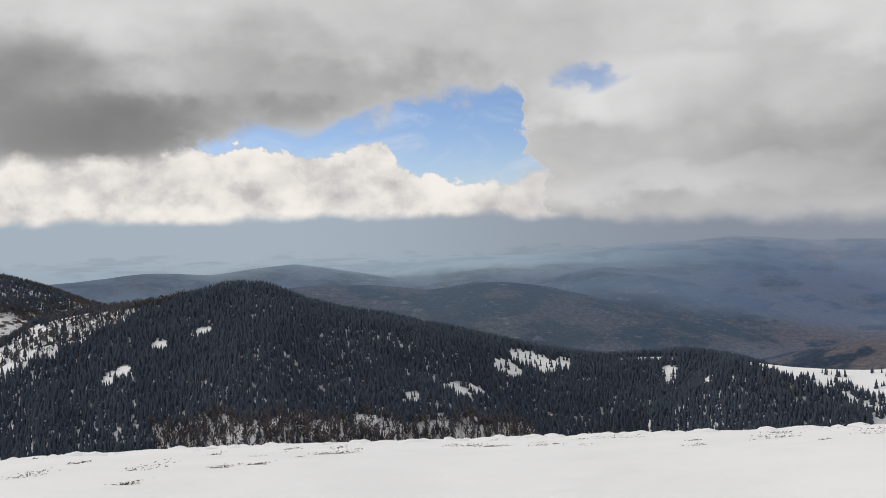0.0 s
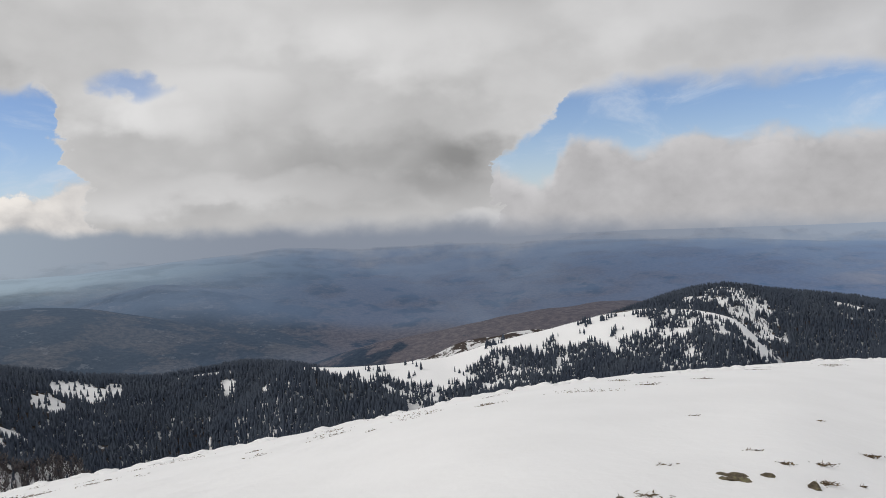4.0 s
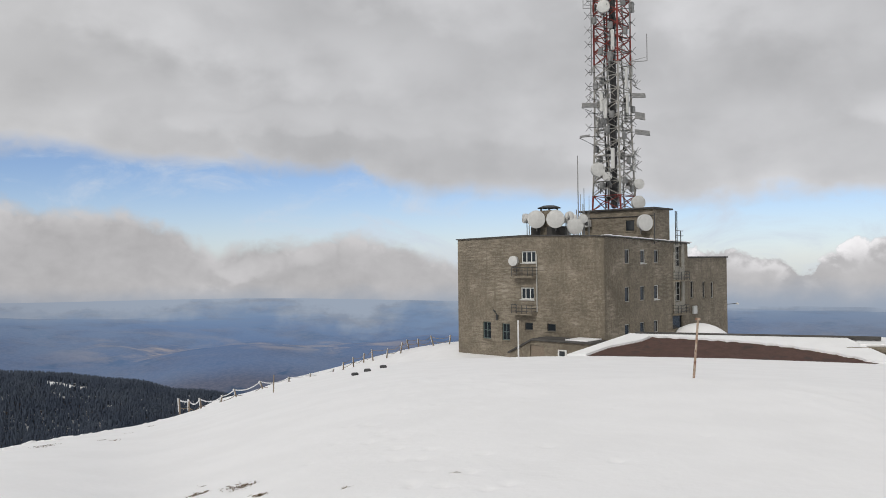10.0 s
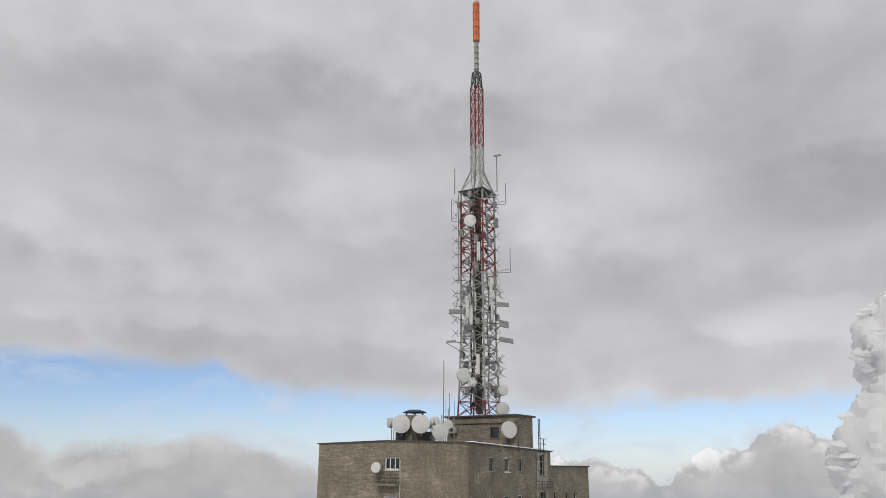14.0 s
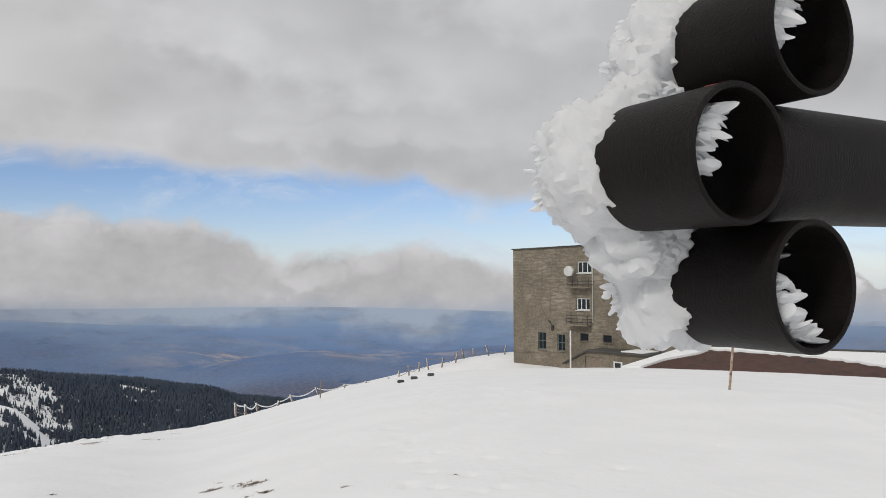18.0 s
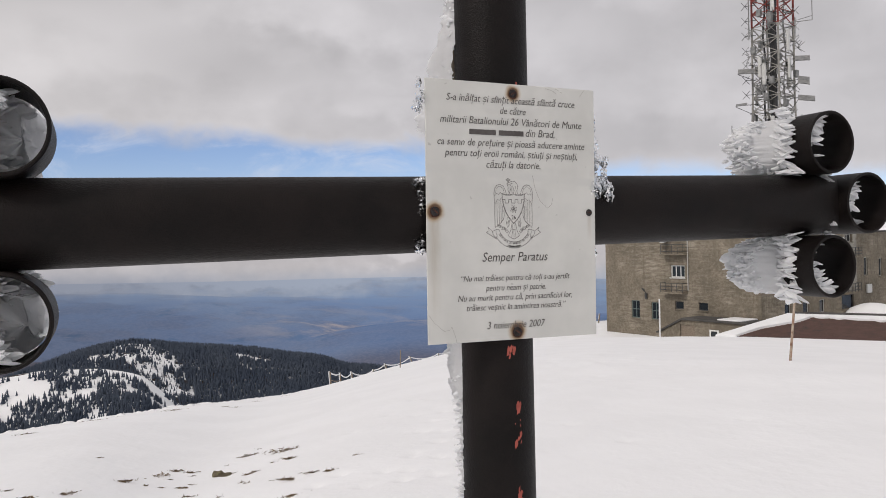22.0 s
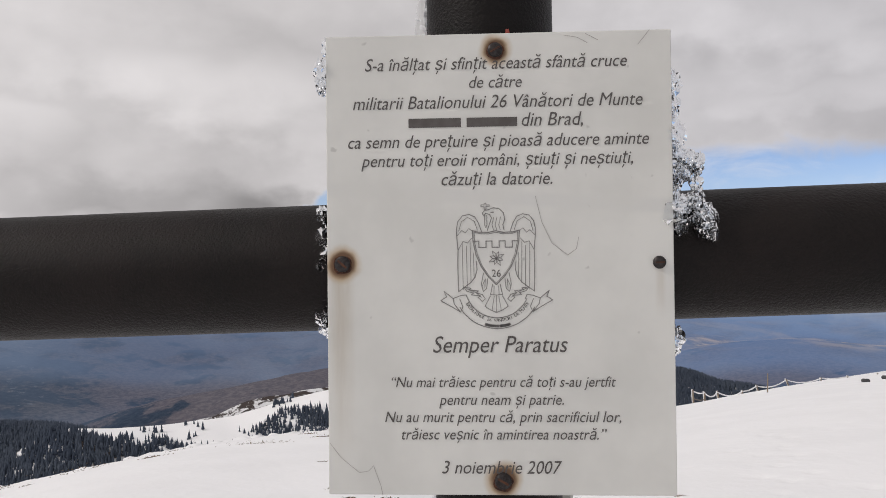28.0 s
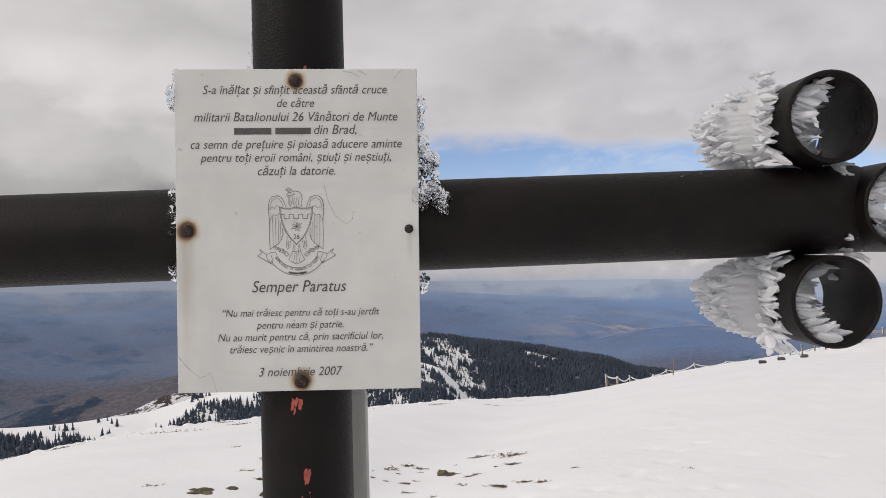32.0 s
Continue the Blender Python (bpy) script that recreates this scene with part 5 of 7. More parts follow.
part("cornice", Shape().box(PX0 - 0.1, PY0 - 0.1, 5.42, PX1, PY0 - 0.004, 5.5, None, 0.02), ROOF_DARK, pent)
ac = new("air_conditioner")
ac.parent = building
part("case", Shape().box(6.35, PY0 - 0.5, 4.66, 7.25, PY0 - 0.1, 5.28, None, 0.03), DISH_WHITE, ac)
part("grille", Shape().lathe((6.65, PY0 - 0.505, 4.97), (0, -1, 0), [(0, 0.0), (0.012, 0.0), (0.012, 0.2), (0, 0.2)], 16), STEEL_DARK, ac)
for y, z1 in ((8.3, 5.6), (12.35, 5.95), (12.65, 5.95), (13.4, 4.2)):
    part("rail_post", Shape().rod((-0.15, y, 2.95), (-0.15, y, z1), 0.04, 6), STEEL_DARK, building)
for z in (3.75, 4.2):
    part("roof_rail", Shape().rod((-0.15, 12.35, z), (-0.15, 13.9, z), 0.03, 6), STEEL_DARK, building)
for k in range(9):
    part("ladder_rung", Shape().rod((-0.15, 12.35, 3.3 + 0.3 * k), (-0.15, 12.65, 3.3 + 0.3 * k), 0.02, 4), STEEL_DARK, building)
# chimney with cap
chim = new("chimney")
chim.parent = building
CH_X, CH_Y = 6.95, 2.9
part("base", Shape().box(CH_X - 1.5, CH_Y - 0.9, 3.1, CH_X + 1.35, CH_Y + 0.9, 4.55, None, 0.05), ROOF_DARK, chim, "dark sheet-clad base")
part("shaft", Shape().lathe((CH_X, CH_Y, 3.3), (0, 0, 1), [(0, 0.001), (0, 0.98), (2.55, 0.95), (2.62, 0.9), (2.62, 0.001)], 18), CONCRETE, chim, "round soot-stained chimney")
part("cap", Shape().lathe((CH_X, CH_Y, 6.14), (0, 0, 1), [(0, 0.001), (0, 1.0), (0.06, 1.0), (0.24, 0.5), (0.26, 0.001)], 18), STEEL_DARK, chim)
for k in range(6):
    x, y = CH_X + 0.8 * math.cos(k * 1.047), CH_Y + 0.8 * math.sin(k * 1.047)
    part("cap_post", Shape().rod((x, y, 5.9), (x, y, 6.16), 0.05, 5), STEEL_DARK, chim)


def dish(m, radius, label="white drum-shaped dish antenna", parent=None):
    """A shrouded dish: shroud, radome, mount; it faces local -y."""
    d = new("dish_antenna")
    d.parent = parent
    d.matrix_local = m
    d["label"] = label
    part("shroud", Shape().lathe((0, 0, 0), (0, -1, 0), [(-0.25, radius * 0.45), (-0.1, radius * 0.85), (0, radius), (0.32, radius), (0.32, radius * 0.97), (0.0, radius * 0.95)], 28), DISH_WHITE, d, smooth=True)
    part("radome", Shape().lathe((0, -0.31, 0), (0, -1, 0), [(0, radius * 0.97), (0.03, radius * 0.7), (0.045, 0.001)], 28), DISH_WHITE, d, smooth=True)
    part("mount", Shape().rod((0, 0.2, 0), (0, 0.42, 0), 0.08, 8).rod((0, 0.45, -radius * 1.3), (0, 0.45, radius * 0.6), 0.055, 8), STEEL, d)
    return d


def face(x, y, z, yaw):
    return pose(x, y, z, 0, 0, yaw)


dish(face(7.3, 1.45, 5.15, -32), 0.76, parent=building)
dish(face(5.36, 1.45, 5.1, -30), 0.76, parent=building)
dish(face(3.6, 1.6, 4.42, -42), 0.66, parent=building)
dish(face(3.2, 2.1, 5.05, -55), 0.36, parent=building)
dish(face(4.75, 2.6, 5.35, -40), 0.4, parent=building)
dish(face(8.45, 1.7, 5.3, 35), 0.42, parent=building)
dish(face(0.95, PY0 - 0.5, 4.83, -60), 0.72, parent=building)
dish(face(8.35, -0.35, 1.64, -10), 0.42, parent=building)
part("bracket", Shape().rod((8.35, 0.0, 1.4), (8.35, -0.2, 1.4), 0.04, 6), STEEL_DARK, building)
for x, y, z0, z1 in ((8.6, 1.9, 3.2, 5.6), (8.3, 1.8, 3.2, 5.0), (4.3, 3.0, 3.2, 5.9), (3.9, 3.4, 3.2, 6.4), (5.0, 2.6, 3.2, 5.6), (3.3, 3.2, 3.2, 5.6)):
    part("pole", Shape().rod((x, y, z0), (x, y, z1), 0.04, 6), STEEL, building, "thin steel aerial pole")
for az, el, rr in ((77.98, 7.45, 0.055), (78.4, 5.12, 0.04), (78.15, 4.7, 0.03), (78.75, 4.6, 0.03)):
    tip = B_M.inverted() @ Vector((68 * math.sin(radians(az)), 68 * math.cos(radians(az)), 1.65 + 68 * math.tan(radians(el))))
    part("whip_aerial", Shape().rod((tip.x, tip.y, 3.0), tip, rr, 6, rr * 0.7), STEEL, building, "tall thin whip aerial")
for k in range(9):
    x = 2.9 + k * 0.25
    part("radio_unit", Shape().box(x, 1.9 + 0.2 * math.sin(k), 4.9 + 0.3 * math.sin(k * 2.3), x + 0.22, 2.1 + 0.2 * math.sin(k), 5.25 + 0.3 * math.sin(k * 2.3), None, 0.02), DISH_WHITE, building, "small white radio box")
    part("pole", Shape().rod((x + 0.1, 2.15 + 0.2 * math.sin(k), 3.1), (x + 0.1, 2.15 + 0.2 * math.sin(k), 5.2 + 0.3 * math.sin(k * 2.3)), 0.03, 5), STEEL, building)

# ---- the lattice mast on the roof ----
T_AZ, T_D = radians(80.52), 74.7
T_K = T_D / 72
mast = thing("lattice_mast", Matrix.Translation((math.sin(T_AZ) * T_D, math.cos(T_AZ) * T_D, 1.65 + 1.4 * T_K)) @ Matrix.Rotation(math.atan2(ex.y, ex.x), 4, "Z") @ Matrix.Scale(T_K, 4),
             "red and white steel lattice mast crowded with aerials and dishes", "mast")
BASE = 3.05
levels = [6.05, 8.6, 10.9, 13.2, 15.5, 17.9, 20.2, 22.5, 24.8, 27.2]
bays = sorted(levels + [(lo + hi) / 2 for lo, hi in zip(levels, levels[1:])])


def half(z):
    return float(np.interp(z, [3.05, 8.6, 13.2, 27.2], [1.5, 1.3, 1.18, 1.16]))


def lattice(lo, hi, h0, h1, mat, leg=0.085, brace=0.042, horiz=True):
    """One bay: four legs, crossed braces on each side and a ring at the top."""
    cs = [(-1, -1), (1, -1), (1, 1), (-1, 1)]
    lo, hi = lo - BASE, hi - BASE
    for k, (sx, sy) in enumerate(cs):
        part("leg", Shape().rod((sx * h0, sy * h0, lo), (sx * h1, sy * h1, hi), leg, 6), mat, mast)
        tx, ty = cs[(k + 1) % 4]
        b = Shape()
        b.rod((sx * h0, sy * h0, lo), (tx * h1, ty * h1, hi), brace, 4).rod((tx * h0, ty * h0, lo), (sx * h1, sy * h1, hi), brace, 4)
        part("brace", b, mat, mast)
        if horiz:
            part("strut", Shape().rod((sx * h1, sy * h1, hi), (tx * h1, ty * h1, hi), brace, 4), mat, mast)


for k, (lo, hi) in enumerate(zip(bays, bays[1:])):
    mat = MAST_RED if (lo < 7 or 18.5 < lo < 25) else MAST_WHITE
    lattice(lo, hi, half(lo), half(hi), mat)
lattice(27.2, 29.4, 1.16, 0.45, MAST_WHITE)
zz = [29.4, 30.7, 32.0, 33.3, 34.6, 35.9, 37.2, 38.3]
for k, (lo, hi) in enumerate(zip(zz, zz[1:])):
    lattice(lo, hi, 0.45, 0.45, MAST_WHITE if lo < 31.9 else MAST_RED, 0.07, 0.04)
lattice(38.3, 40.0, 0.4, 0.3, STEEL_DARK, 0.07, 0.05)
part("platform", Shape().box(-1.35, -1.35, 27.1 - BASE, 1.35, 1.35, 27.2 - BASE), STEEL_DARK, mast)
part("spine", Shape().rod((0, 0, 40.0 - BASE), (0, 0, 43.6 - BASE), 0.22, 8), MAST_WHITE, mast, "white banded aerial pole")
for k in range(6):
    part("band", Shape().rod((0, 0, 40.3 + 0.62 * k - BASE), (0, 0, 40.38 + 0.62 * k - BASE), 0.25, 8), STEEL_DARK, mast)
part("spine_top", Shape().rod((0, 0, 43.6 - BASE), (0, 0, 48.0 - BASE), 0.36, 10), MAST_ORANGE, mast, "orange cylindrical aerial")
for k in range(5):
    part("band", Shape().rod((0, 0, 44.2 + 0.85 * k - BASE), (0, 0, 44.26 + 0.85 * k - BASE), 0.38, 10), RED_PRIMER, mast)
part("spike", Shape().rod((0, 0, 48.0 - BASE), (0, 0, 48.9 - BASE), 0.04, 5), STEEL_DARK, mast)
part("spike", Shape().rod((0, 0, 48.0 - BASE), (-0.7, 0, 48.5 - BASE), 0.03, 5), STEEL_DARK, mast)
# cables and ladder up the middle
for x, y, r in ((0.15, -0.2, 0.2), (-0.35, 0.25, 0.10), (0.55, 0.35, 0.08), (-0.05, 0.5, 0.08), (-0.75, -0.5, 0.05), (0.9, -0.2, 0.05), (-0.5, -0.9, 0.05), (0.35, -1.0, 0.06)):
    part("cable", Shape().tube([(x + 0.1 * math.sin(k * 1.1 + x), y + 0.05 * math.sin(k * 1.7), 3.25 + 1.0 * k) for k in range(22)], r), STEEL_DARK if r > 0.055 else STEEL, mast, "thick cable bundle")
part("cable_tray", Shape().box(-0.42, 0.1, 3.24, 0.05, 0.22, 24.0, None, 0.02), STEEL_DARK, mast, "dark tray of cables")
lad = new("ladder")
lad.parent = mast
for x in (0.55, 0.95):
    part("rail", Shape().rod((x, -0.9, 3.22), (x, -0.9, 24.0), 0.03, 5), STEEL, lad)
for k in range(11, 80):
    part("rung", Shape().rod((0.55, -0.9, 0.3 * k + 0.2), (0.95, -0.9, 0.3 * k + 0.2), 0.018, 4), STEEL, lad)
# aerials round the mast
rnd = random.Random(5)
for k in range(95):
    z = rnd.uniform(4.6, 23.8)
    side, off = rnd.choice((0, 1, 2, 3)), rnd.uniform(-1.0, 1.0)
    q = Matrix.Rotation(side * math.pi / 2, 4, "Z") @ Matrix.Translation((off, -half(z + BASE) - 0.1, z))
    kind = rnd.random()
    if kind < 0.5:
        dp = new("dipole")
        dp.parent = mast
        part("boom", Shape().rod(q @ Vector((0, 0, 0)), q @ Vector((0, -0.6, 0)), 0.035, 4), STEEL, dp)
        for sg in (-1, 1):
            part("element", Shape().rod(q @ Vector((0, -0.35, 0)), q @ Vector((sg * 0.25, -0.85, 0.42 * sg)), 0.028, 4).rod(q @ Vector((0, -0.35, 0)), q @ Vector((sg * 0.25, -0.85, -0.42 * sg)), 0.028, 4), STEEL, dp)
    elif kind < 0.63:
        part("sector_panel", Shape().box(-0.16, -0.4, -0.9, 0.16, -0.22, 0.9, q, 0.04), DISH_WHITE, mast)
        for dz in (0.5, -0.5):
            part("panel_bracket", Shape().rod(q @ Vector((0, 0, dz)), q @ Vector((0, -0.24, dz)), 0.03, 4), STEEL, mast)
    else:
        part("radio_box", Shape().box(-0.2, -0.35, -0.3, 0.2, -0.08, 0.3, q, 0.03), STEEL, mast)
# side arms with whips
for k in range(len(levels) - 1):
    z = levels[k] - BASE
    h = half(levels[k])
    for sx in (-0.5, 0.35):
        part("inner_strut", Shape().rod((sx * h, -h, z), (sx * h * 0.4, h, z + 1.2), 0.035, 4), MAST_WHITE if k < 6 else STEEL_DARK, mast)
    part("walkway", Shape().rod((-h, -h, z + 0.02), (h, h, z + 0.02), 0.05, 4), STEEL, mast)
inv = mast.matrix_world.inverted()


def on_mast(az, el, r=T_D):
    az -= 0.23
    p = Vector((r * math.sin(radians(az)), r * math.cos(radians(az)), 1.65 + r * math.tan(radians(el))))
    return inv @ p


for az, el, up in ((78.75, 17.5, 2.1), (83.15, 13.75, 2.4), (82.9, 18.7, 2.1)):
    p = on_mast(az, el)
    s = Shape().rod(p, p + Vector((0, 0, up)), 0.035, 5)
    q = on_mast(80.75 + (az - 80.75) * 0.4, el)
    s.rod(p, q, 0.035, 5).rod(p + Vector((0, 0, 0.35)), q, 0.025, 5)
    part("whip_arm", s, STEEL, mast)
# slanting reflector panels and grids
for az, el, w, h, dz in ((82.55, 11.45, 1.15, 0.5, 0.2), (82.6, 10.1, 0.9, 0.7, 0.5), (82.75, 8.95, 1.3, 0.5, 0.55), (79.1, 10.95, 1.35, 0.5, 0.15), (78.75, 8.75, 0.9, 0.25, -0.2)):
    p = on_mast(az, el, T_D - 1.6)
    right = inv.to_3x3() @ Vector((math.cos(T_AZ), -math.sin(T_AZ), 0))
    away = inv.to_3x3() @ Vector((math.sin(T_AZ), math.cos(T_AZ), 0))
    a, b = right * w / 2, away * 0.35 + Vector((0, 0, h / 2))
    drop = right.normalized() * 0.0 + Vector((0, 0, -dz * 0.4))
    vs = [p - a - b, p + a - b + drop, p + a + b + drop, p - a + b]
    nrm = (vs[1] - vs[0]).cross(vs[3] - vs[0]).normalized() * 0.06
    s = Shape().add(vs + [v + nrm for v in vs], [(0, 1, 2, 3), (7, 6, 5, 4), (0, 4, 5, 1), (1, 5, 6, 2), (2, 6, 7, 3), (3, 7, 4, 0)])
    part("reflector_panel", s, STEEL, mast, "grey slanting reflector panel")
    part("panel_stay", Shape().rod(p, on_mast(80.75 + (az - 80.75) * 0.5, el, T_D), 0.03, 5).rod(vs[0], on_mast(80.75 + (az - 80.75) * 0.5, el - 0.8, T_D), 0.025, 5), STEEL_DARK, mast)
for az, el, rad in ((80.2, 17.5, 0.55), (79.6, 6.4, 0.62), (82.4, 5.3, 0.45), (82.35, 4.0, 0.6), (80.3, 5.9, 0.4)):
    p = on_mast(az, el, T_D - 1.7)
    yaw = math.degrees(math.atan2((inv.to_3x3() @ Vector((math.sin(T_AZ), math.cos(T_AZ), 0))).y, (inv.to_3x3() @ Vector((math.sin(T_AZ), math.cos(T_AZ), 0))).x)) - 90
    dish(pose(p.x, p.y, p.z, 0, 0, yaw + (az * 37 % 50) - 25), rad, "white dish aerial", mast)
# crossed dipoles up both flanks
for k in range(11):
    for az, w in ((79.05, -1), (82.15, 1)):
        el = 9.4 + 0.95 * k + (0.3 if w > 0 else 0.0)
        if w > 0 and k in (1, 2):
            continue
        p = on_mast(az, el, T_D - 0.6)
        q = on_mast(80.6 + (az - 80.6) * 0.55, el, T_D - 0.6)
        dp = new("dipole")
        dp.parent = mast
        part("boom", Shape().rod(p, q, 0.03, 4), STEEL_DARK, dp)
        d = (p - q).normalized() * 0.28
        for sg in (-1, 1):
            part("element", Shape().rod(p - d + Vector((0, 0, -0.34 * sg)), p + d + Vector((0, 0, 0.34 * sg)), 0.026, 4), STEEL, dp)
# dark conduits, junction boxes and stays inside the lattice
for k in range(70):
    z = rnd.uniform(3.6, 23.5)
    h = half(z + BASE) * 0.9
    a = Vector((rnd.uniform(-h, h), rnd.uniform(-h, h), z))
    if k % 3:
        part("stay", Shape().rod(a, a + Vector((rnd.uniform(-0.8, 0.8), rnd.uniform(-0.5, 0.5), rnd.uniform(-0.7, 0.9))), 0.028, 4), STEEL_DARK, mast)
    else:
        part("junction_box", Shape().box(-0.14, -0.1, -0.2, 0.14, 0.1, 0.2, Matrix.Translation(a), 0.02), rnd.choice((STEEL_DARK, STEEL, ROOF_DARK)), mast)
# top platform aerials
for az, el0, el1 in ((82.25, 19.6, 22.1), (79.0, 19.5, 21.3), (80.5, 19.6, 21.2), (80.95, 19.6, 21.2), (79.3, 13.0, 19.5), (82.0, 15.5, 19.4)):
    p, q = on_mast(az, el0, T_D - 1.0), on_mast(az, el1, T_D - 1.0)
    part("aerial_pole", Shape().rod(p, q, 0.05, 5), STEEL, mast)
part("corner_reflector", Shape().box(-0.35, -0.1, -0.06, 0.35, 0.1, 0.06, Matrix.Translation(on_mast(82.3, 22.2, T_D - 1.0))), STEEL, mast)

# ---- the low brown-roofed building and the slab beside it ----
H_AZ = radians(88.4)
hv = Vector((math.sin(H_AZ), math.cos(H_AZ), 0))
hr = Vector((hv.y, -hv.x, 0))
H_M = Matrix(((hr.x, hv.x, 0, 0), (hr.y, hv.y, 0, 0), (0, 0, 1, 0), (0, 0, 0, 1)))
hut = thing("low_building", H_M, "low building sunk in the slope with a snowy brown sheet roof", "building")
RX0, RX1, EX0, EX1, RY, EY, RZ, EZ = -6.9, 6.8, -10.4, 9.4, 57.0, 51.6, -3.72, -4.75
vs = [(EX0, EY, EZ), (EX1, EY, EZ), (RX1, RY, RZ), (RX0, RY, RZ)]
roof_n = Vector((0, -(RZ - EZ), RY - EY)).normalized()
s = Shape().add(vs + [tuple(Vector(v) - Vector((0, 0, 0.15))) for v in vs], [(0, 1, 2, 3), (7, 6, 5, 4), (0, 4, 5, 1), (1, 5, 6, 2), (2, 6, 7, 3), (3, 7, 4, 0)])
part("roof", s, ROOF_BROWN, hut, "brown ribbed sheet roof")


def roof_at(x, t, lift):
    """A point on the roof: x across, t from the eave (0) to the ridge (1)."""
    return (x, EY + (RY - EY) * t, EZ + (RZ - EZ) * t + lift)


for k in range(22):
    t0 = k / 22
    x0, x1 = EX0 + (RX0 - EX0) * t0, EX1 + (RX1 - EX1) * t0
    s = Shape()
    for a, b in ((0, 0.55),):
        ta, tb = (k + a) / 22, (k + b) / 22
        q = [roof_at(x0, ta, 0.012), roof_at(x1, ta, 0.012), roof_at(x1, tb, 0.045), roof_at(x0, tb, 0.045), roof_at(x0, tb + 0.004, 0.0), roof_at(x1, tb + 0.004, 0.0)]
        s.add(q, [(0, 1, 2, 3), (3, 2, 5, 4)])
    part("roof_rib", s, ROOF_BROWN, hut)
# snow left on the roof: along the ridge, on the hip and over the right end
def snow_lid(outline, thick):
    n = len(outline)
    top = [roof_at(x, t, thick) for x, t in outline]
    low = [roof_at(x, t, 0.02) for x, t in outline]
    return Shape().add(low + top, [tuple(range(n, 2 * n))] + [(i, (i + 1) % n, n + (i + 1) % n, n + i) for i in range(n)])


wavy = [(RX0 + 0.1 + 0.3 * i, 0.93 - 0.22 * (i / 49) - 0.62 * (i / 49) ** 3.5 + 0.016 * math.sin(i * 1.7) + 0.012 * math.sin(i * 4.1)) for i in range(50)]
part("roof_snow", snow_lid([(RX0, 1.0)] + wavy + [(EX1, 0.02), (RX1, 1.0)], 0.16), SNOW_ROOF, hut, "strip of snow widening along the ridge")
part("hip_snow", snow_lid([(EX0, 0.02), (EX0 + 1.2, 0.05), (EX0 + 2.4, 0.4), (RX0 + 0.9, 0.72), (RX0 + 1.4, 0.88), (RX0, 1.0)], 0.18), SNOW_ROOF, hut, "snow on the hip")
part("ridge_cap", Shape().box(RX0 + 0.3, RY - 0.05, RZ + 0.01, RX1 + 2.0, RY + 0.3, RZ + 0.26, None, 0.04), ROOF_DARK, hut)
part("wall", Shape().box(RX0, EY + 0.5, -7.5, RX1, RY + 3, EZ - 0.05), CONCRETE, hut)
slab = thing("concrete_slab", H_M, "low concrete bunker with snow on its flat roof", "shelter")
part("wall", Shape().box(6.9, 55.4, -7.2, 17.5, 60.0, -4.25), CONCRETE, slab)
part("roof", Shape().box(6.5, 54.8, -4.24, 18.0, 60.4, -3.95, None, 0.05), CONCRETE, slab)
part("roof_snow", Shape().box(7.3, 55.2, -3.948, 14.2, 60.0, -3.75, None, 0.15), SNOW_ROOF, slab)
mound = Shape()
M_AZ, M_R = 86.1, 74.0
mound_c = Vector((M_R * math.sin(radians(M_AZ)), M_R * math.cos(radians(M_AZ)), 1.65 + M_R * math.tan(radians(-4.42))))
for i in range(13):
    for j in range(25):
        t, p = i / 12, j / 24 * 2 * math.pi
        k = 1 + 0.15 * math.sin(2 * p + 1) + 0.08 * math.sin(3 * p)
        q = mound_c + hr * 3.3 * t * k * math.cos(p) + hv * 2.2 * t * k * math.sin(p)
        mound.v.append((q.x, q.y, mound_c.z - 2.2 * t * t + 0.08 * math.sin(3 * p + 5 * t) * t))
mound.f = [(i * 25 + j, (i + 1) * 25 + j, (i + 1) * 25 + j + 1, i * 25 + j + 1) for i in range(12) for j in range(24)]
tagged(part("snow_mound", mound, SNOW_ROOF, None, "", True), "rounded drift of snow beside the building", "snow drift")


# ---- the pipe cross with its plate ----
# local x runs along the arms, local y away from the plate's reader, z up; the origin is the plate's middle
C_YAW = radians(-33.03)
C_POS = Vector((1.535, -0.865, 1.680))
UNIT = 0.75  # the plate is 0.30 by 0.40 and the pipe 114 mm wide; the numbers below are in four thirds of a metre
CROSS_M = Matrix.Translation(C_POS) @ Matrix.Rotation(C_YAW, 4, "Z") @ Matrix.Scale(UNIT, 4)
cross = thing("pipe_cross", CROSS_M, "black-painted steel pipe cross with ring ends crusted in rime", "cross")
PR, AX_Y = 0.0795, 0.087
LEAN = math.tan(radians(0.95))
foot = (CROSS_M @ Vector((0, AX_Y, 0)))
FOOT_Z = (ground_z(foot.x, foot.y) - C_POS.z - 0.2) / UNIT


def pipe(p, q, r, wall, n=40):
    """A length of pipe with open ends and a rounded lip."""
    p, q = Vector(p), Vector(q)
    L = (q - p).length
    ri, e = r - wall, 0.0025
    prof = [(e, r), (L - e, r), (L, r - e), (L, ri + e), (L - e, ri), (e, ri), (0, ri + e), (0, r - e), (e, r)]
    return Shape().lathe(p, q - p, prof, n)


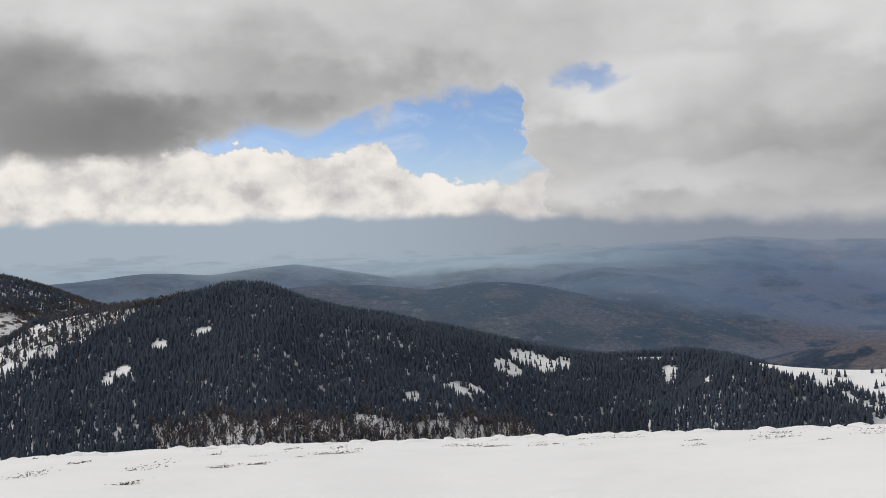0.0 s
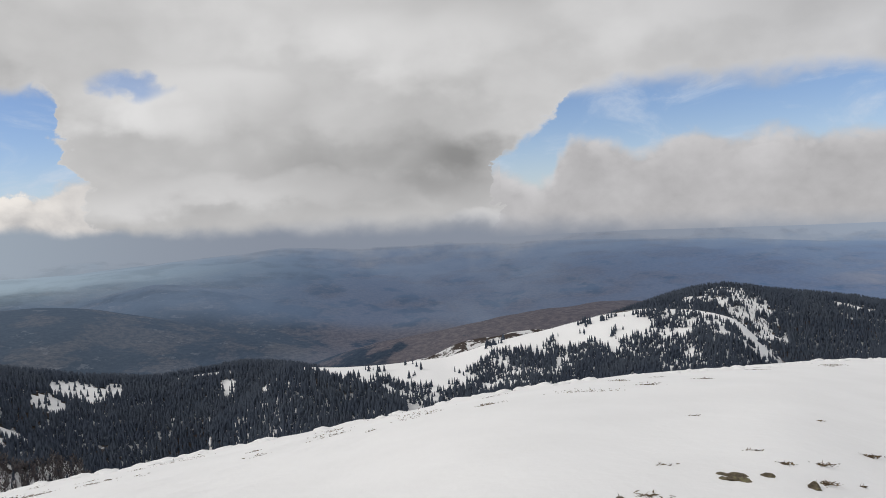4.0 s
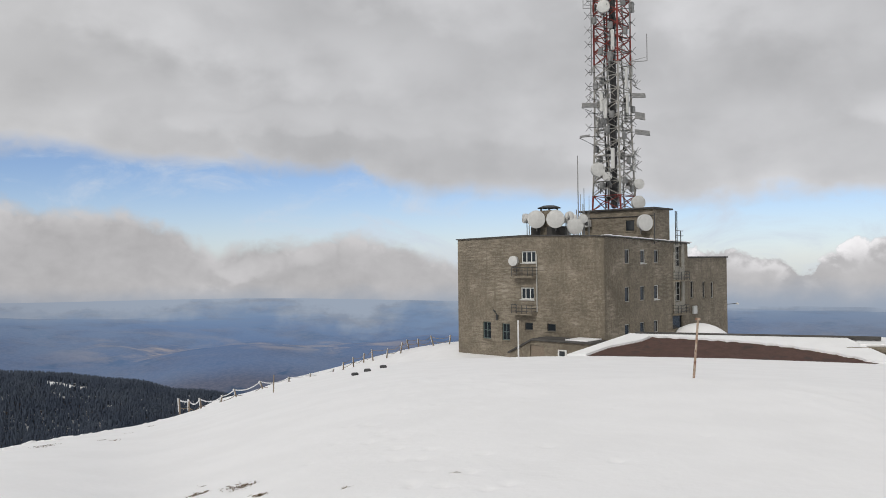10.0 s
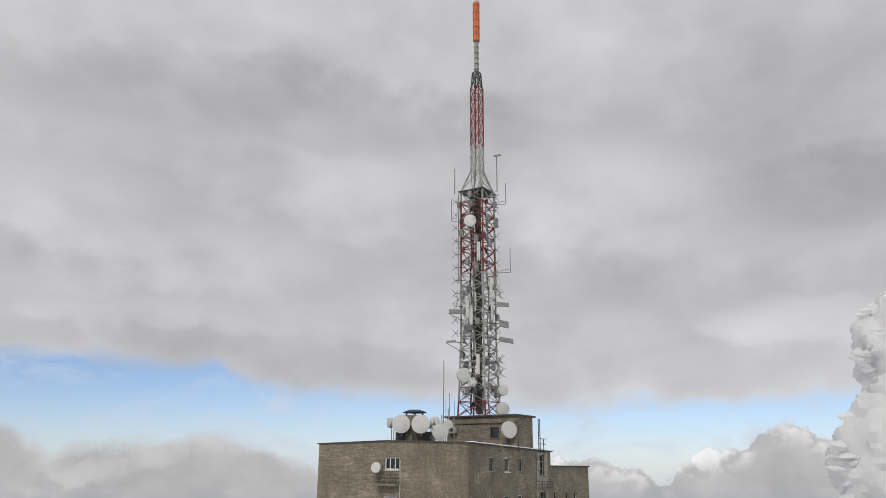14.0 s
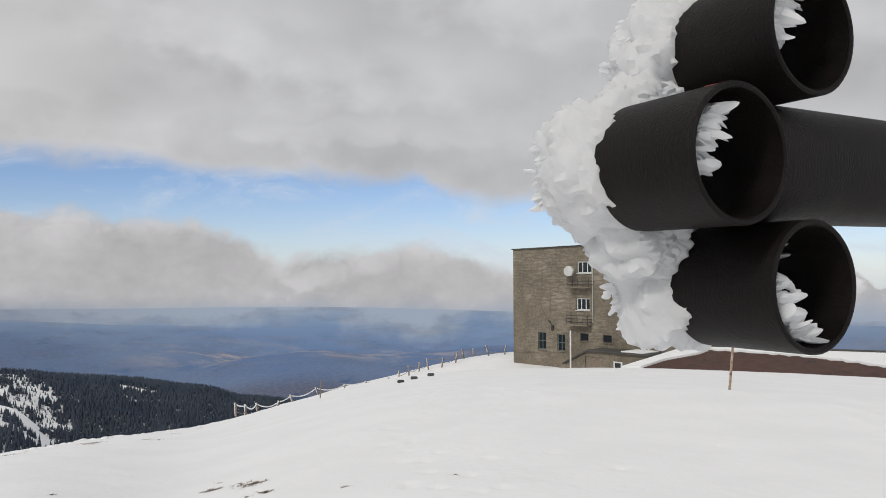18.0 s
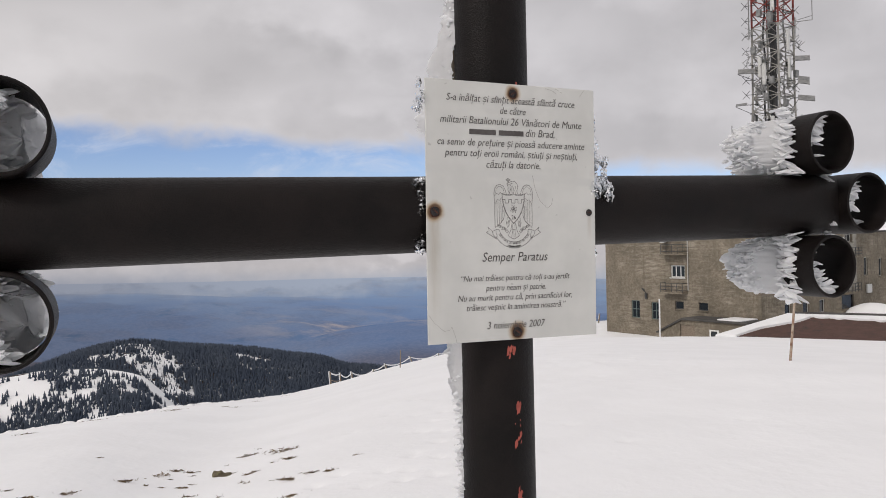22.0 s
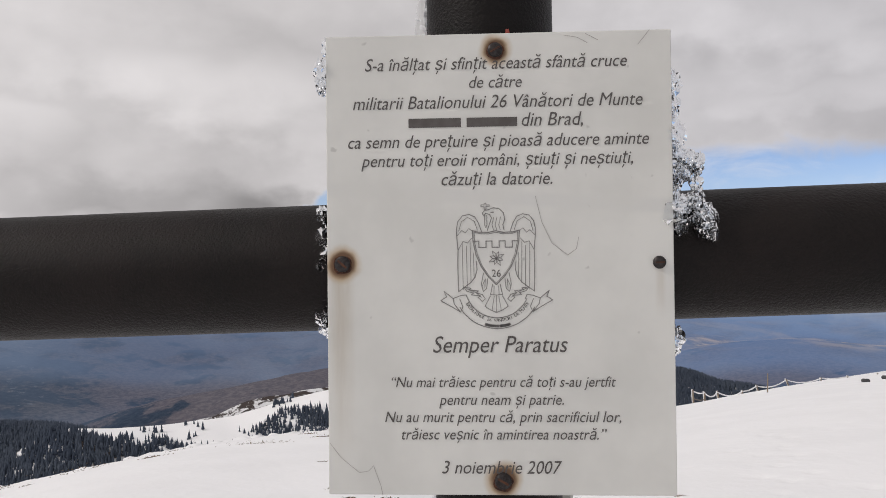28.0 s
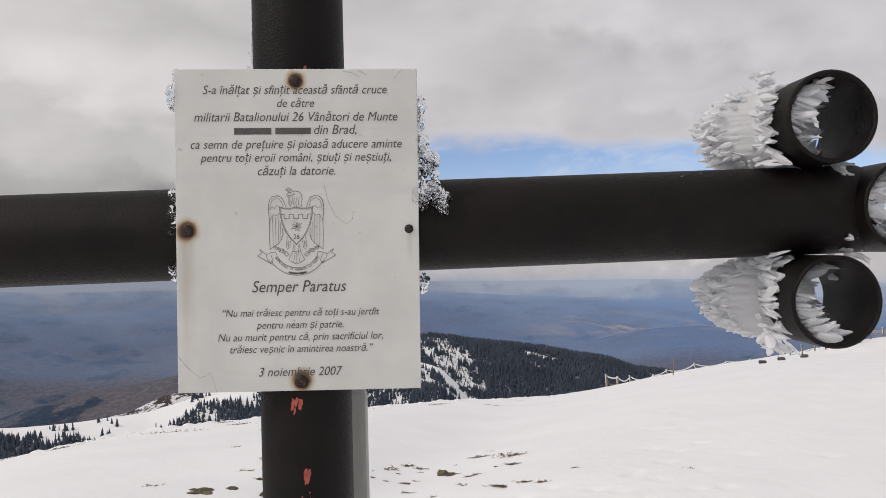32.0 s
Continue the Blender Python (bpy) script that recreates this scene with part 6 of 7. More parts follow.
part("post", pipe((-0.004, AX_Y, FOOT_Z), (-0.004, AX_Y, 1.55), PR, 0.006), BLACK_PAINT, cross, "upright black pipe with chipped red primer", True)
for sx, u0, v0 in ((-1, 0.07, 0), (1, 0.07, 0)):
    part("arm", pipe((sx * u0, AX_Y, sx * u0 * LEAN + 0.002), (sx * 0.997, AX_Y, sx * 0.985 * LEAN + 0.002), PR + 0.0008, 0.006), BLACK_PAINT, cross, "black pipe arm", True)
RINGS = [(-0.949, 0.143), (-0.953, -0.175), (-1.085, -0.021), (0.905, 0.172), (0.905, -0.143), (1.035, 0.018)]
R_Y0, R_Y1 = -0.02, 0.162
L_Y0, L_Y1, L_R = -0.011, 0.149, 0.0829  # the rings of one arm are a little wider and set further back
rings = []
for u, v in RINGS:
    y0, y1, rr = (L_Y0, L_Y1, L_R) if u < 0 else (R_Y0, R_Y1, PR)
    rings.append(part("ring", pipe((u, y0, v), (u, y1, v), rr, 0.0075, 48), BLACK_PAINT, cross, "short open pipe ring", True))
for u, v in RINGS:
    su = -1 if u < 0 else 1
    c = Shape()
    ang = math.atan2(v - u * LEAN, 0.0001 + (u - su * 0.945) * 0.001)
    if abs(v) > 0.1:
        sg = 1 if v > 0 else -1
        base = u * LEAN + sg * PR
        for k in range(9):
            y = 0.03 + 0.014 * k
            c.add([(u - 0.022, y, base + sg * 0.0005), (u + 0.022, y, base + sg * 0.0005), (u + 0.006, y + 0.012, base + sg * 0.006), (u - 0.006, y + 0.012, base + sg * 0.006)], [(0, 1, 2, 3)])
    if c.v:
        part("weld", c, BLACK_PAINT, cross)
# the plate
PW, PH = 0.40, 0.534
plate = part("plate", Shape().box(-PW / 2, -0.0015, -PH / 2, PW / 2, 0.0015, PH / 2, Matrix.Rotation(radians(-0.0), 4, "Y"), 0.001), PLATE_WHITE, cross, "white metal plate with dark lettering, rusty screws and scratches")
PLATE_M = Matrix.Rotation(radians(0.55), 4, "Y")
plate.matrix_local = PLATE_M
INK_Y = -0.0021


def line(text, x0, x1, y, material, shear=0.25, thin=0.0):
    """A line of lettering between two places on the plate, as a mesh; y is its foot."""
    cu = bpy.data.curves.new("lettering", "FONT")
    cu.body, cu.align_x, cu.shear, cu.offset = text, "LEFT", shear, 0.0
    cu.size, cu.resolution_u = 1.0, 3
    tmp = new("lettering", cu)
    me = bpy.data.meshes.new_from_object(tmp.evaluated_get(bpy.context.evaluated_depsgraph_get()))
    bpy.data.objects.remove(tmp)
    co = np.empty(len(me.vertices) * 3)
    me.vertices.foreach_get("co", co)
    co = co.reshape(-1, 3)
    lo, hi = co[:, 0].min(), co[:, 0].max()
    k = (x1 - x0) / (hi - lo)
    flat = np.stack([x0 + (co[:, 0] - lo) * k, np.full(len(co), INK_Y), y + co[:, 1] * k * LETTER_H], -1)
    me.vertices.foreach_set("co", flat.ravel())
    me.update()
    return part("lettering", me, material, plate)


LETTER_H = 1.12
K = PW / 603.0


def px(x):
    return (x - 845.5) * K


def pz(y):
    return (482.0 - y) * K


for text, x0, x1, y in (("S-a înălțat și sfințit această sfântă cruce", 614, 1071, 142), ("de către", 797, 889, 175), ("militarii Batalionului 26 Vânători de Munte", 592, 1097, 210), ("din Brad,", 888, 994, 243),
                        ("ca semn de prețuire și pioasă aducere aminte", 583, 1107, 278), ("pentru toți eroii români, știuți și neștiuți,", 606, 1079, 311), ("căzuți la datorie.", 747, 940, 345),
                        ("Semper Paratus", 729, 963, 637), ("“Nu mai trăiesc pentru că toți s-au jertfit", 656, 1045, 697), ("pentru neam și patrie.", 739, 955, 728),
                        ("Nu au murit pentru că, prin sacrificiul lor,", 644, 1053, 758), ("trăiesc veșnic în amintirea noastră.”", 673, 1028, 788), ("3 noiembrie 2007", 743, 951, 847)):
    line(text, px(x0), px(x1), pz(y), INK, thin=0.0)
# a line that stays a plain bar, and the crest
part("bar", Shape().box(px(690), INK_Y, pz(243), px(782), INK_Y + 0.0003, pz(227)).box(px(792), INK_Y, pz(243), px(880), INK_Y + 0.0003, pz(227)), INK, plate)


def stroke(points, w=0.0011, closed=False):
    """A thin drawn line on the plate."""
    s = Shape()
    pts = [Vector((x, 0, z)) for x, z in points]
    if closed:
        pts.append(pts[0])
    for p, q in zip(pts, pts[1:]):
        d = (q - p)
        if d.length < 1e-6:
            continue
        d.normalize()
        o = Vector((-d.z, 0, d.x)) * w / 2
        e = d * w * 0.4
        s.add([(v.x, INK_Y, v.z) for v in (p - o - e, q - o + e, q + o + e, p + o - e)], [(0, 1, 2, 3)])
    return s


def crest():
    """An eagle with a shield, branches and a ribbon, in thin lines; places run over a square of 800 round it."""
    out = Shape()

    def draw(pts, w=0.0010, closed=False, both=False):
        for sg in ((1, -1) if both else (1,)):
            sh = stroke([(px(710.95 + 0.32623 * (398 + sg * (x - 398))), pz(366.4 + 0.3238 * y)) for x, y in pts], w, closed)
            out.add(sh.v, sh.f)

    # shield with its battlement and flower
    shield = [(398, 182), (440, 191), (490, 189), (523, 180), (520, 240), (505, 310), (478, 375), (440, 430), (398, 472), (356, 430), (318, 375), (291, 310), (276, 240), (273, 180), (306, 189), (356, 191)]
    draw(shield, 0.0012, True)
    draw([(398 + (x - 398) * 0.93, 320 + (y - 320) * 0.94) for x, y in shield], 0.0007, True)
    wall = [(281, 237)]
    for k in range(3):
        x = 307 + 70 * k
        wall += [(x, 237), (x, 271), (x + 38, 271), (x + 38, 237)]
    draw(wall + [(514, 237)], 0.0011)
    for k in range(8):
        a = k * math.pi / 4 + 0.3
        L = 44 if k % 2 else 36
        tip, side = (400 + L * math.cos(a), 330 + L * math.sin(a)), (0.45 * L * math.cos(a), 0.45 * L * math.sin(a))
        o = (-9 * math.sin(a), 9 * math.cos(a))
        draw([(400, 330), (400 + side[0] + o[0], 330 + side[1] + o[1]), tip, (400 + side[0] - o[0], 330 + side[1] - o[1])], 0.0007, True)
    # wings
    draw([(322, 186), (306, 140), (286, 106), (255, 92), (220, 100), (196, 130), (188, 170), (188, 205), (195, 285), (193, 380), (196, 508), (262, 460), (285, 430), (296, 390), (292, 345)], both=True)
    draw([(200, 182), (214, 132), (248, 108), (284, 130), (300, 178)], 0.0007, both=True)
    draw([(192, 206), (216, 178), (234, 192), (254, 168), (270, 182)], 0.0007, both=True)
    draw([(196, 284), (222, 238), (246, 246), (268, 222)], 0.0007, both=True)
    for x, y0, y1 in ((218, 250, 498), (240, 262, 480), (260, 240, 462), (277, 300, 438)):
        draw([(x, y0), (x + 3, y1)], 0.0007, both=True)
    # head with a cross in its beak, and a short sword
    draw([(442, 178), (436, 150), (446, 122), (440, 86), (415, 62), (385, 58), (360, 68), (340, 72), (327, 86), (334, 101), (345, 88), (366, 94), (376, 112), (352, 182)])
    for x in (388, 405, 424):
        draw([(x, 108), (x - 10, 150), (x - 2, 178)], 0.0007)
    draw([(373, 84), (386, 82)], 0.0014)
    draw([(337, 33), (347, 33), (347, 42), (364, 42), (364, 52), (347, 52), (347, 66), (337, 66), (337, 52), (320, 52), (320, 42), (337, 42)], 0.0008, True)
    draw([(339, 98), (339, 150), (345, 166), (351, 150), (351, 98)], 0.0008)
    # legs, tail and the two branches
    draw([(330, 408), (318, 470), (328, 508), (346, 492), (352, 440)], 0.0008, both=True)
    draw([(322, 480), (340, 440), (336, 490)], 0.0007, both=True)
    draw([(378, 470), (366, 525), (398, 528)], 0.0009, both=True)
    draw([(366, 532), (336, 588), (362, 606), (398, 622)], 0.0009, both=True)
    draw([(386, 478), (384, 525)], 0.0007, both=True)
    draw([(386, 534), (374, 606)], 0.0007, both=True)
    draw([(398, 532), (398, 616)], 0.0007)
    draw([(225, 485), (262, 490), (252, 500), (302, 505), (292, 515), (322, 525), (338, 548), (322, 562), (300, 540), (312, 531), (264, 526), (276, 516), (240, 506)], 0.0009, True, True)
    draw([(238, 492), (286, 512), (318, 540)], 0.0007, both=True)
    # ribbon
    arc = lambda r, a0, a1: [(402 + r * math.cos(a), 478 + r * math.sin(a)) for a in np.linspace(a0, a1, 26)]
    draw(arc(172, 0.42, math.pi - 0.42))
    draw(arc(230, 0.52, math.pi - 0.52))
    draw([(245, 548), (236, 526), (205, 530), (166, 545), (172, 575), (206, 618), (218, 590), (202, 548)], 0.0009, both=True)
    draw([(166, 545), (118, 505), (131, 536), (100, 556), (160, 590), (205, 618)], 0.0009, both=True)
    for a0, a1 in ((1.27, 1.50), (1.56, 1.86)):
        draw(arc(216, a0, a1), 0.0030)
    return out


def arc_text(text, r, a0, a1, high):
    """Small capitals set along the ribbon's curve."""
    s = Shape()
    for k, ch in enumerate(text):
        if ch == " ":
            continue
        cu = bpy.data.curves.new("lettering", "FONT")
        cu.body, cu.align_x, cu.size, cu.resolution_u = ch, "CENTER", 1.0, 2
        tmp = new("lettering", cu)
        me = bpy.data.meshes.new_from_object(tmp.evaluated_get(bpy.context.evaluated_depsgraph_get()))
        bpy.data.objects.remove(tmp)
        a = a0 + (a1 - a0) * k / (len(text) - 1)
        c, n = math.cos(a), math.sin(a)
        verts = []
        for v in me.vertices:
            u, h = v.co.x * high, v.co.y * high
            x, y = 402 + (r - h) * c + u * n, 478 + (r - h) * n - u * c
            verts.append((px(710.95 + 0.32623 * x), INK_Y, pz(366.4 + 0.3238 * y)))
        s.add(verts, [tuple(f.vertices) for f in me.polygons])
        bpy.data.meshes.remove(me)
    return s


part("crest", crest(), INK_PALE, plate, "pale line-drawn heraldic shield")
line("26", px(833.3), px(848.5), pz(505.5), INK, 0.0)
part("lettering", arc_text("BATALIONUL 26 VÂNĂTORI DE MUNTE", 194, 2.60, 0.54, 25), INK, plate)
# scratches
for pts in ([(547, 795), (566, 820), (598, 846), (614, 843), (623, 834), (636, 870), (639, 885)], [(910, 366), (921, 412), (938, 448), (965, 469), (980, 458), (984, 438)], [(1090, 105), (1110, 80)], [(963, 86), (985, 90), (1003, 100)], [(1000, 84), (1022, 96)]):
    part("scratch", stroke([(px(x), pz(y)) for x, y in pts], 0.0006), SCRATCH, plate)


def screw(x, z, r, rusty):
    sc = new("screw")
    sc.parent = cross
    p = PLATE_M @ Vector((px(x), 0, pz(z)))
    part("head", Shape().lathe((p.x, -0.0016, p.z), (0, -1, 0), [(0.0, r), (0.0016, r * 0.97), (0.0034, r * 0.72), (0.0038, 0.0001)], 20), SCREW, sc, "", True)
    t = Shape().box(-r * 0.7, -0.0004, -r * 0.13, r * 0.7, 0.0004, r * 0.13, Matrix.Translation((p.x, -0.0056, p.z)) @ Matrix.Rotation(x * 0.7, 4, "Y"))
    part("slot", t, RUST, sc)
    if rusty:
        ring_ = []
        n = 26
        ring_ = [(p.x + r * 1.16 * math.cos(6.283 * i / n) * (1 + 0.07 * math.sin(i * 0.9 + x)), -0.00185, p.z + r * 1.16 * math.sin(6.283 * i / n) * (1 + 0.07 * math.sin(i * 0.9 + x)) - r * 0.12) for i in range(n)]
        part("rust_stain", Shape().add(ring_, [tuple(range(n))]), RUST, sc, "brown rust ring")


screw(843, 109, 0.0088, True)
screw(571, 481, 0.0095, True)
screw(1122, 483, 0.0075, False)
screw(849, 860, 0.0098, True)
# chips of red primer on the post, in flaked clusters below the plate
rnd = random.Random(3)
CHIPS = (
    (-0.292, -1.74, 0.026, 0.045), (-0.287, -1.66, 0.018, 0.05), (-0.290, -1.57, 0.022, 0.05), (-0.303, -1.70, 0.012, 0.03),
    (-0.408, -1.49, 0.022, 0.05), (-0.414, -1.44, 0.026, 0.05), (-0.421, -1.50, 0.012, 0.03),
    (-0.440, -1.42, 0.005, 0.014), (-0.450, -1.42, 0.007, 0.014), (-0.446, -1.58, 0.004, 0.014),
    (-0.470, -1.42, 0.020, 0.045), (-0.478, -1.48, 0.010, 0.05), (-0.488, -1.56, 0.024, 0.055), (-0.486, -1.41, 0.010, 0.02),
    (-0.586, -1.50, 0.018, 0.025), (-0.598, -1.47, 0.024, 0.075), (-0.609, -1.43, 0.014, 0.05), (-0.612, -1.52, 0.008, 0.02),
    (0.27, -1.32, 0.012, 0.05))
for z, ang, h, wide in CHIPS:
    n = 11
    ring_ = []
    for i in range(n):
        w = rnd.uniform(0.6, 1.15)
        da, dz = wide * math.cos(6.283 * i / n) * w, h * 0.5 * math.sin(6.283 * i / n) * w
        ring_.append(((PR + 0.0006) * math.cos(ang + da + dz * 1.5) - 0.004, AX_Y + (PR + 0.0006) * math.sin(ang + da + dz * 1.5), z + dz))
    part("primer_chip", Shape().add(ring_, [tuple(range(n))]), CHIP_PRIMER, cross, "chip of bare red primer")


# ---- rime ----
def feathers(s, base, way, count, length, width, spread, seed, surface_n=None):
    """Overlapping blades of rime from random places on a patch; base(rnd) gives a root, way the wind."""
    rn = random.Random(seed)
    way = Vector(way).normalized()
    for _ in range(count):
        p = Vector(base(rn))
        d = (way + Vector((rn.gauss(0, spread), rn.gauss(0, spread), rn.gauss(0, spread)))).normalized()
        L = length * rn.uniform(0.45, 1.15)
        w = width * rn.uniform(0.6, 1.3)
        u = d.orthogonal().normalized()
        u = (Matrix.Rotation(rn.uniform(0, 6.28), 3, d) @ u)
        v = d.cross(u)
        bend = v * L * rn.uniform(-0.12, 0.12)
        vs = []
        prof = ((0.0, 0.55), (0.35, 1.0), (0.7, 0.8), (0.92, 0.4))
        for t, ww in prof:
            c = p + d * L * t + bend * t * t
            e = w * ww
            vs += [c + u * e, c + v * e * 0.5, c - u * e * rn.uniform(0.7, 1.0), c - v * e * 0.5]
        vs.append(p + d * L + bend)
        fs = []
        for k in range(len(prof) - 1):
            fs += [(4 * k + i, 4 * k + (i + 1) % 4, 4 * k + 4 + (i + 1) % 4, 4 * k + 4 + i) for i in range(4)]
        k = 4 * (len(prof) - 1)
        fs += [(k + i, k + (i + 1) % 4, len(vs) - 1) for i in range(4)]
        s.add(vs, fs)
    return s


WIND = (-0.85, 0.55, 0.05)
W_ANG = math.atan2(WIND[1], WIND[0])


def lump(p, k, seed):
    """Uneven relief of rime: lumps, horizontal layers and grain."""
    q = Vector(p)
    o = Vector((seed * 3.1, seed * 1.7, seed))
    return (noise.noise(q * 14 + o) * 0.5 + noise.noise(Vector((q.x * 30, q.y * 30, q.z * 45)) + o) * 0.38 + noise.noise(q * 95 + o) * 0.22) * k


def grid(s, rows, closed=True):
    """Skins rows of points of equal number."""
    k, n = len(s.v), len(rows[0])
    s.v += [tuple(p) for row in rows for p in row]
    for i in range(len(rows) - 1):
        for j in range(n if closed else n - 1):
            a, b = j, (j + 1) % n
            s.f.append((k + i * n + a, k + i * n + b, k + (i + 1) * n + b, k + (i + 1) * n + a))
    return s


def post_depth(z):
    """How far the rime stands out from the post at a height."""
    base = float(np.interp(z, [-1.8, -0.9, -0.44, -0.36, -0.2, -0.1, 0.0, 0.1, 0.2, 0.34, 0.46, 0.7, 1.6], [0.022, 0.03, 0.032, 0.08, 0.065, 0.035, 0.02, 0.08, 0.16, 0.12, 0.045, 0.045, 0.045]))
    return 0.52 * base * (1 + 0.5 * noise.noise(Vector((z * 6, 0.3, 2.0))))


P_WIND = (-0.52, 0.85, 0.05)
P_ANG = math.atan2(P_WIND[1], P_WIND[0])


def post_rime(z0, z1, seed):
    s = Shape()
    rows = []
    n = int((z1 - z0) / 0.005)
    for i in range(n + 1):
        z = z0 + (z1 - z0) * i / n
        d = post_depth(z) * min(1, i / 4, (n - i) / 4)
        row = []
        for j in range(25):
            a = P_ANG + (j - 12) / 12 * 1.0
            out = d * math.cos((j - 12) / 12 * 1.5) ** 0.6 * (1 + 0.5 * noise.noise(Vector((a * 3.5, z * 16, seed))) + 0.55 * abs(noise.noise(Vector((a * 8, z * 38, seed + 4.0)))))
            p = Vector(((PR - 0.003) * math.cos(a), AX_Y + (PR - 0.003) * math.sin(a), z)) + Vector(P_WIND) * out
            p += Vector(P_WIND) * lump(p, 0.02 * min(1, out / 0.02), seed) + Vector((0, 0, lump(p + Vector((5, 0, 0)), 0.012, seed)))
            row.append(p)
        rows.append(row)
    grid(s, rows, False)

    def root(rn):
        z = rn.uniform(z0 + 0.01, z1 - 0.01)
        a = P_ANG + rn.uniform(-0.9, 0.9)
        return Vector((PR * math.cos(a), AX_Y + PR * math.sin(a), z)) + Vector(P_WIND) * post_depth(z) * rn.uniform(0.3, 1.0) * max(0.1, math.cos((a - P_ANG) * 1.5))

    return s, feathers(Shape(), root, P_WIND, int((z1 - z0) * 800), 0.020, 0.0055, 0.40, seed)


for k, (z0, z1) in enumerate(((0.085, 1.55), (-1.75, -0.085))):
    body, blades = post_rime(z0, z1, k + 1)
    part("rime", body, RIME, cross, "white feathery rime on the wind side of the post", True)
    tagged(part("rime_fringe", blades, RIME, cross, "", True), kind="stuff")


def ring_rime(u, v, seed, y0, way, deep, arc, turn):
    """One lumpy mass of rime, grown out of a ring's wind side and back edge, with a toothed outline."""
    s = Shape()
    rows = []
    y1, PR = (L_Y1, L_R) if u < 0 else (R_Y1, 0.0795)
    way = Vector(way).normalized()
    cols = [(y0 + (y1 - y0) * i / 16, PR - 0.001, min(1.0, i / 6) if y0 < 0.1 else 1.0) for i in range(17)]
    cols += [(y1 - 0.002, PR * (1 - 0.75 * i / 14), 1.0 - 0.75 * (i / 14) ** 2) for i in range(1, 15)]
    for i in range(121):
        f = (i - 60) / 60
        a = math.pi + f * arc + turn
        c = max(0.0, math.cos(f * 1.55)) ** 0.45
        row = []
        for y, r, g in cols:
            p = Vector((u + r * math.cos(a), y, v + r * math.sin(a)))
            k = g * c
            teeth = abs(noise.noise(Vector((a * 5.5, y * 30, seed * 3.3)))) * 0.9 + abs(noise.noise(Vector((a * 10, y * 45, seed * 1.9)))) * 0.4
            big = 1 + 0.45 * noise.noise(Vector((a * 1.6, y * 6, seed)))
            p += way * deep * k * (0.78 * big + (0.42 if y0 < 0.1 else 0.30) * teeth) + Vector((math.cos(a), 0, math.sin(a))) * k * ((0.018 if y0 > 0.1 else 0.006) + lump(p, 0.022, seed))
            row.append(p)
        rows.append(row)
    grid(s, rows, False)

    def root(rn):
        f = rn.uniform(-0.9, 0.9)
        a = math.pi + f * arc + turn
        c = max(0.05, math.cos(f * 1.55)) ** 0.45
        y = rn.uniform(y0 + 0.01, y1)
        return Vector((u + PR * math.cos(a), y, v + PR * math.sin(a))) + way * deep * c * rn.uniform(0.55, 0.95)

    return s, feathers(Shape(), root, way, 230 if u > 0 else 110, 0.022, 0.0065, 0.30, seed + 70)


def rime_bridge(c, size, seed):
    """A lumpy mass of rime behind a ring or between two."""
    s = Shape()
    rows = []
    for i in range(45):
        t = math.pi * (0.03 + 0.94 * i / 44)
        row = []
        for j in range(64):
            b_ = 6.283 * j / 64
            n = Vector((math.sin(t) * math.cos(b_), math.cos(t), math.sin(t) * math.sin(b_)))
            p = Vector(c) + Vector((n.x * size[0], n.y * size[1], n.z * size[2]))
            k = 1 + 0.26 * noise.noise(n * 2.3 + Vector((seed, 0, 0))) + 0.20 * abs(noise.noise(Vector((n.x * 6, n.y * 4.0, n.z * 7 + seed)))) + 0.035 * noise.noise(Vector((n.x * 17, n.y * 6, n.z * 17 + seed)))
            row.append(Vector(c) + (p - Vector(c)) * k + n * lump(p, 0.005, seed))
        rows.append(row)
    return grid(s, rows, True)


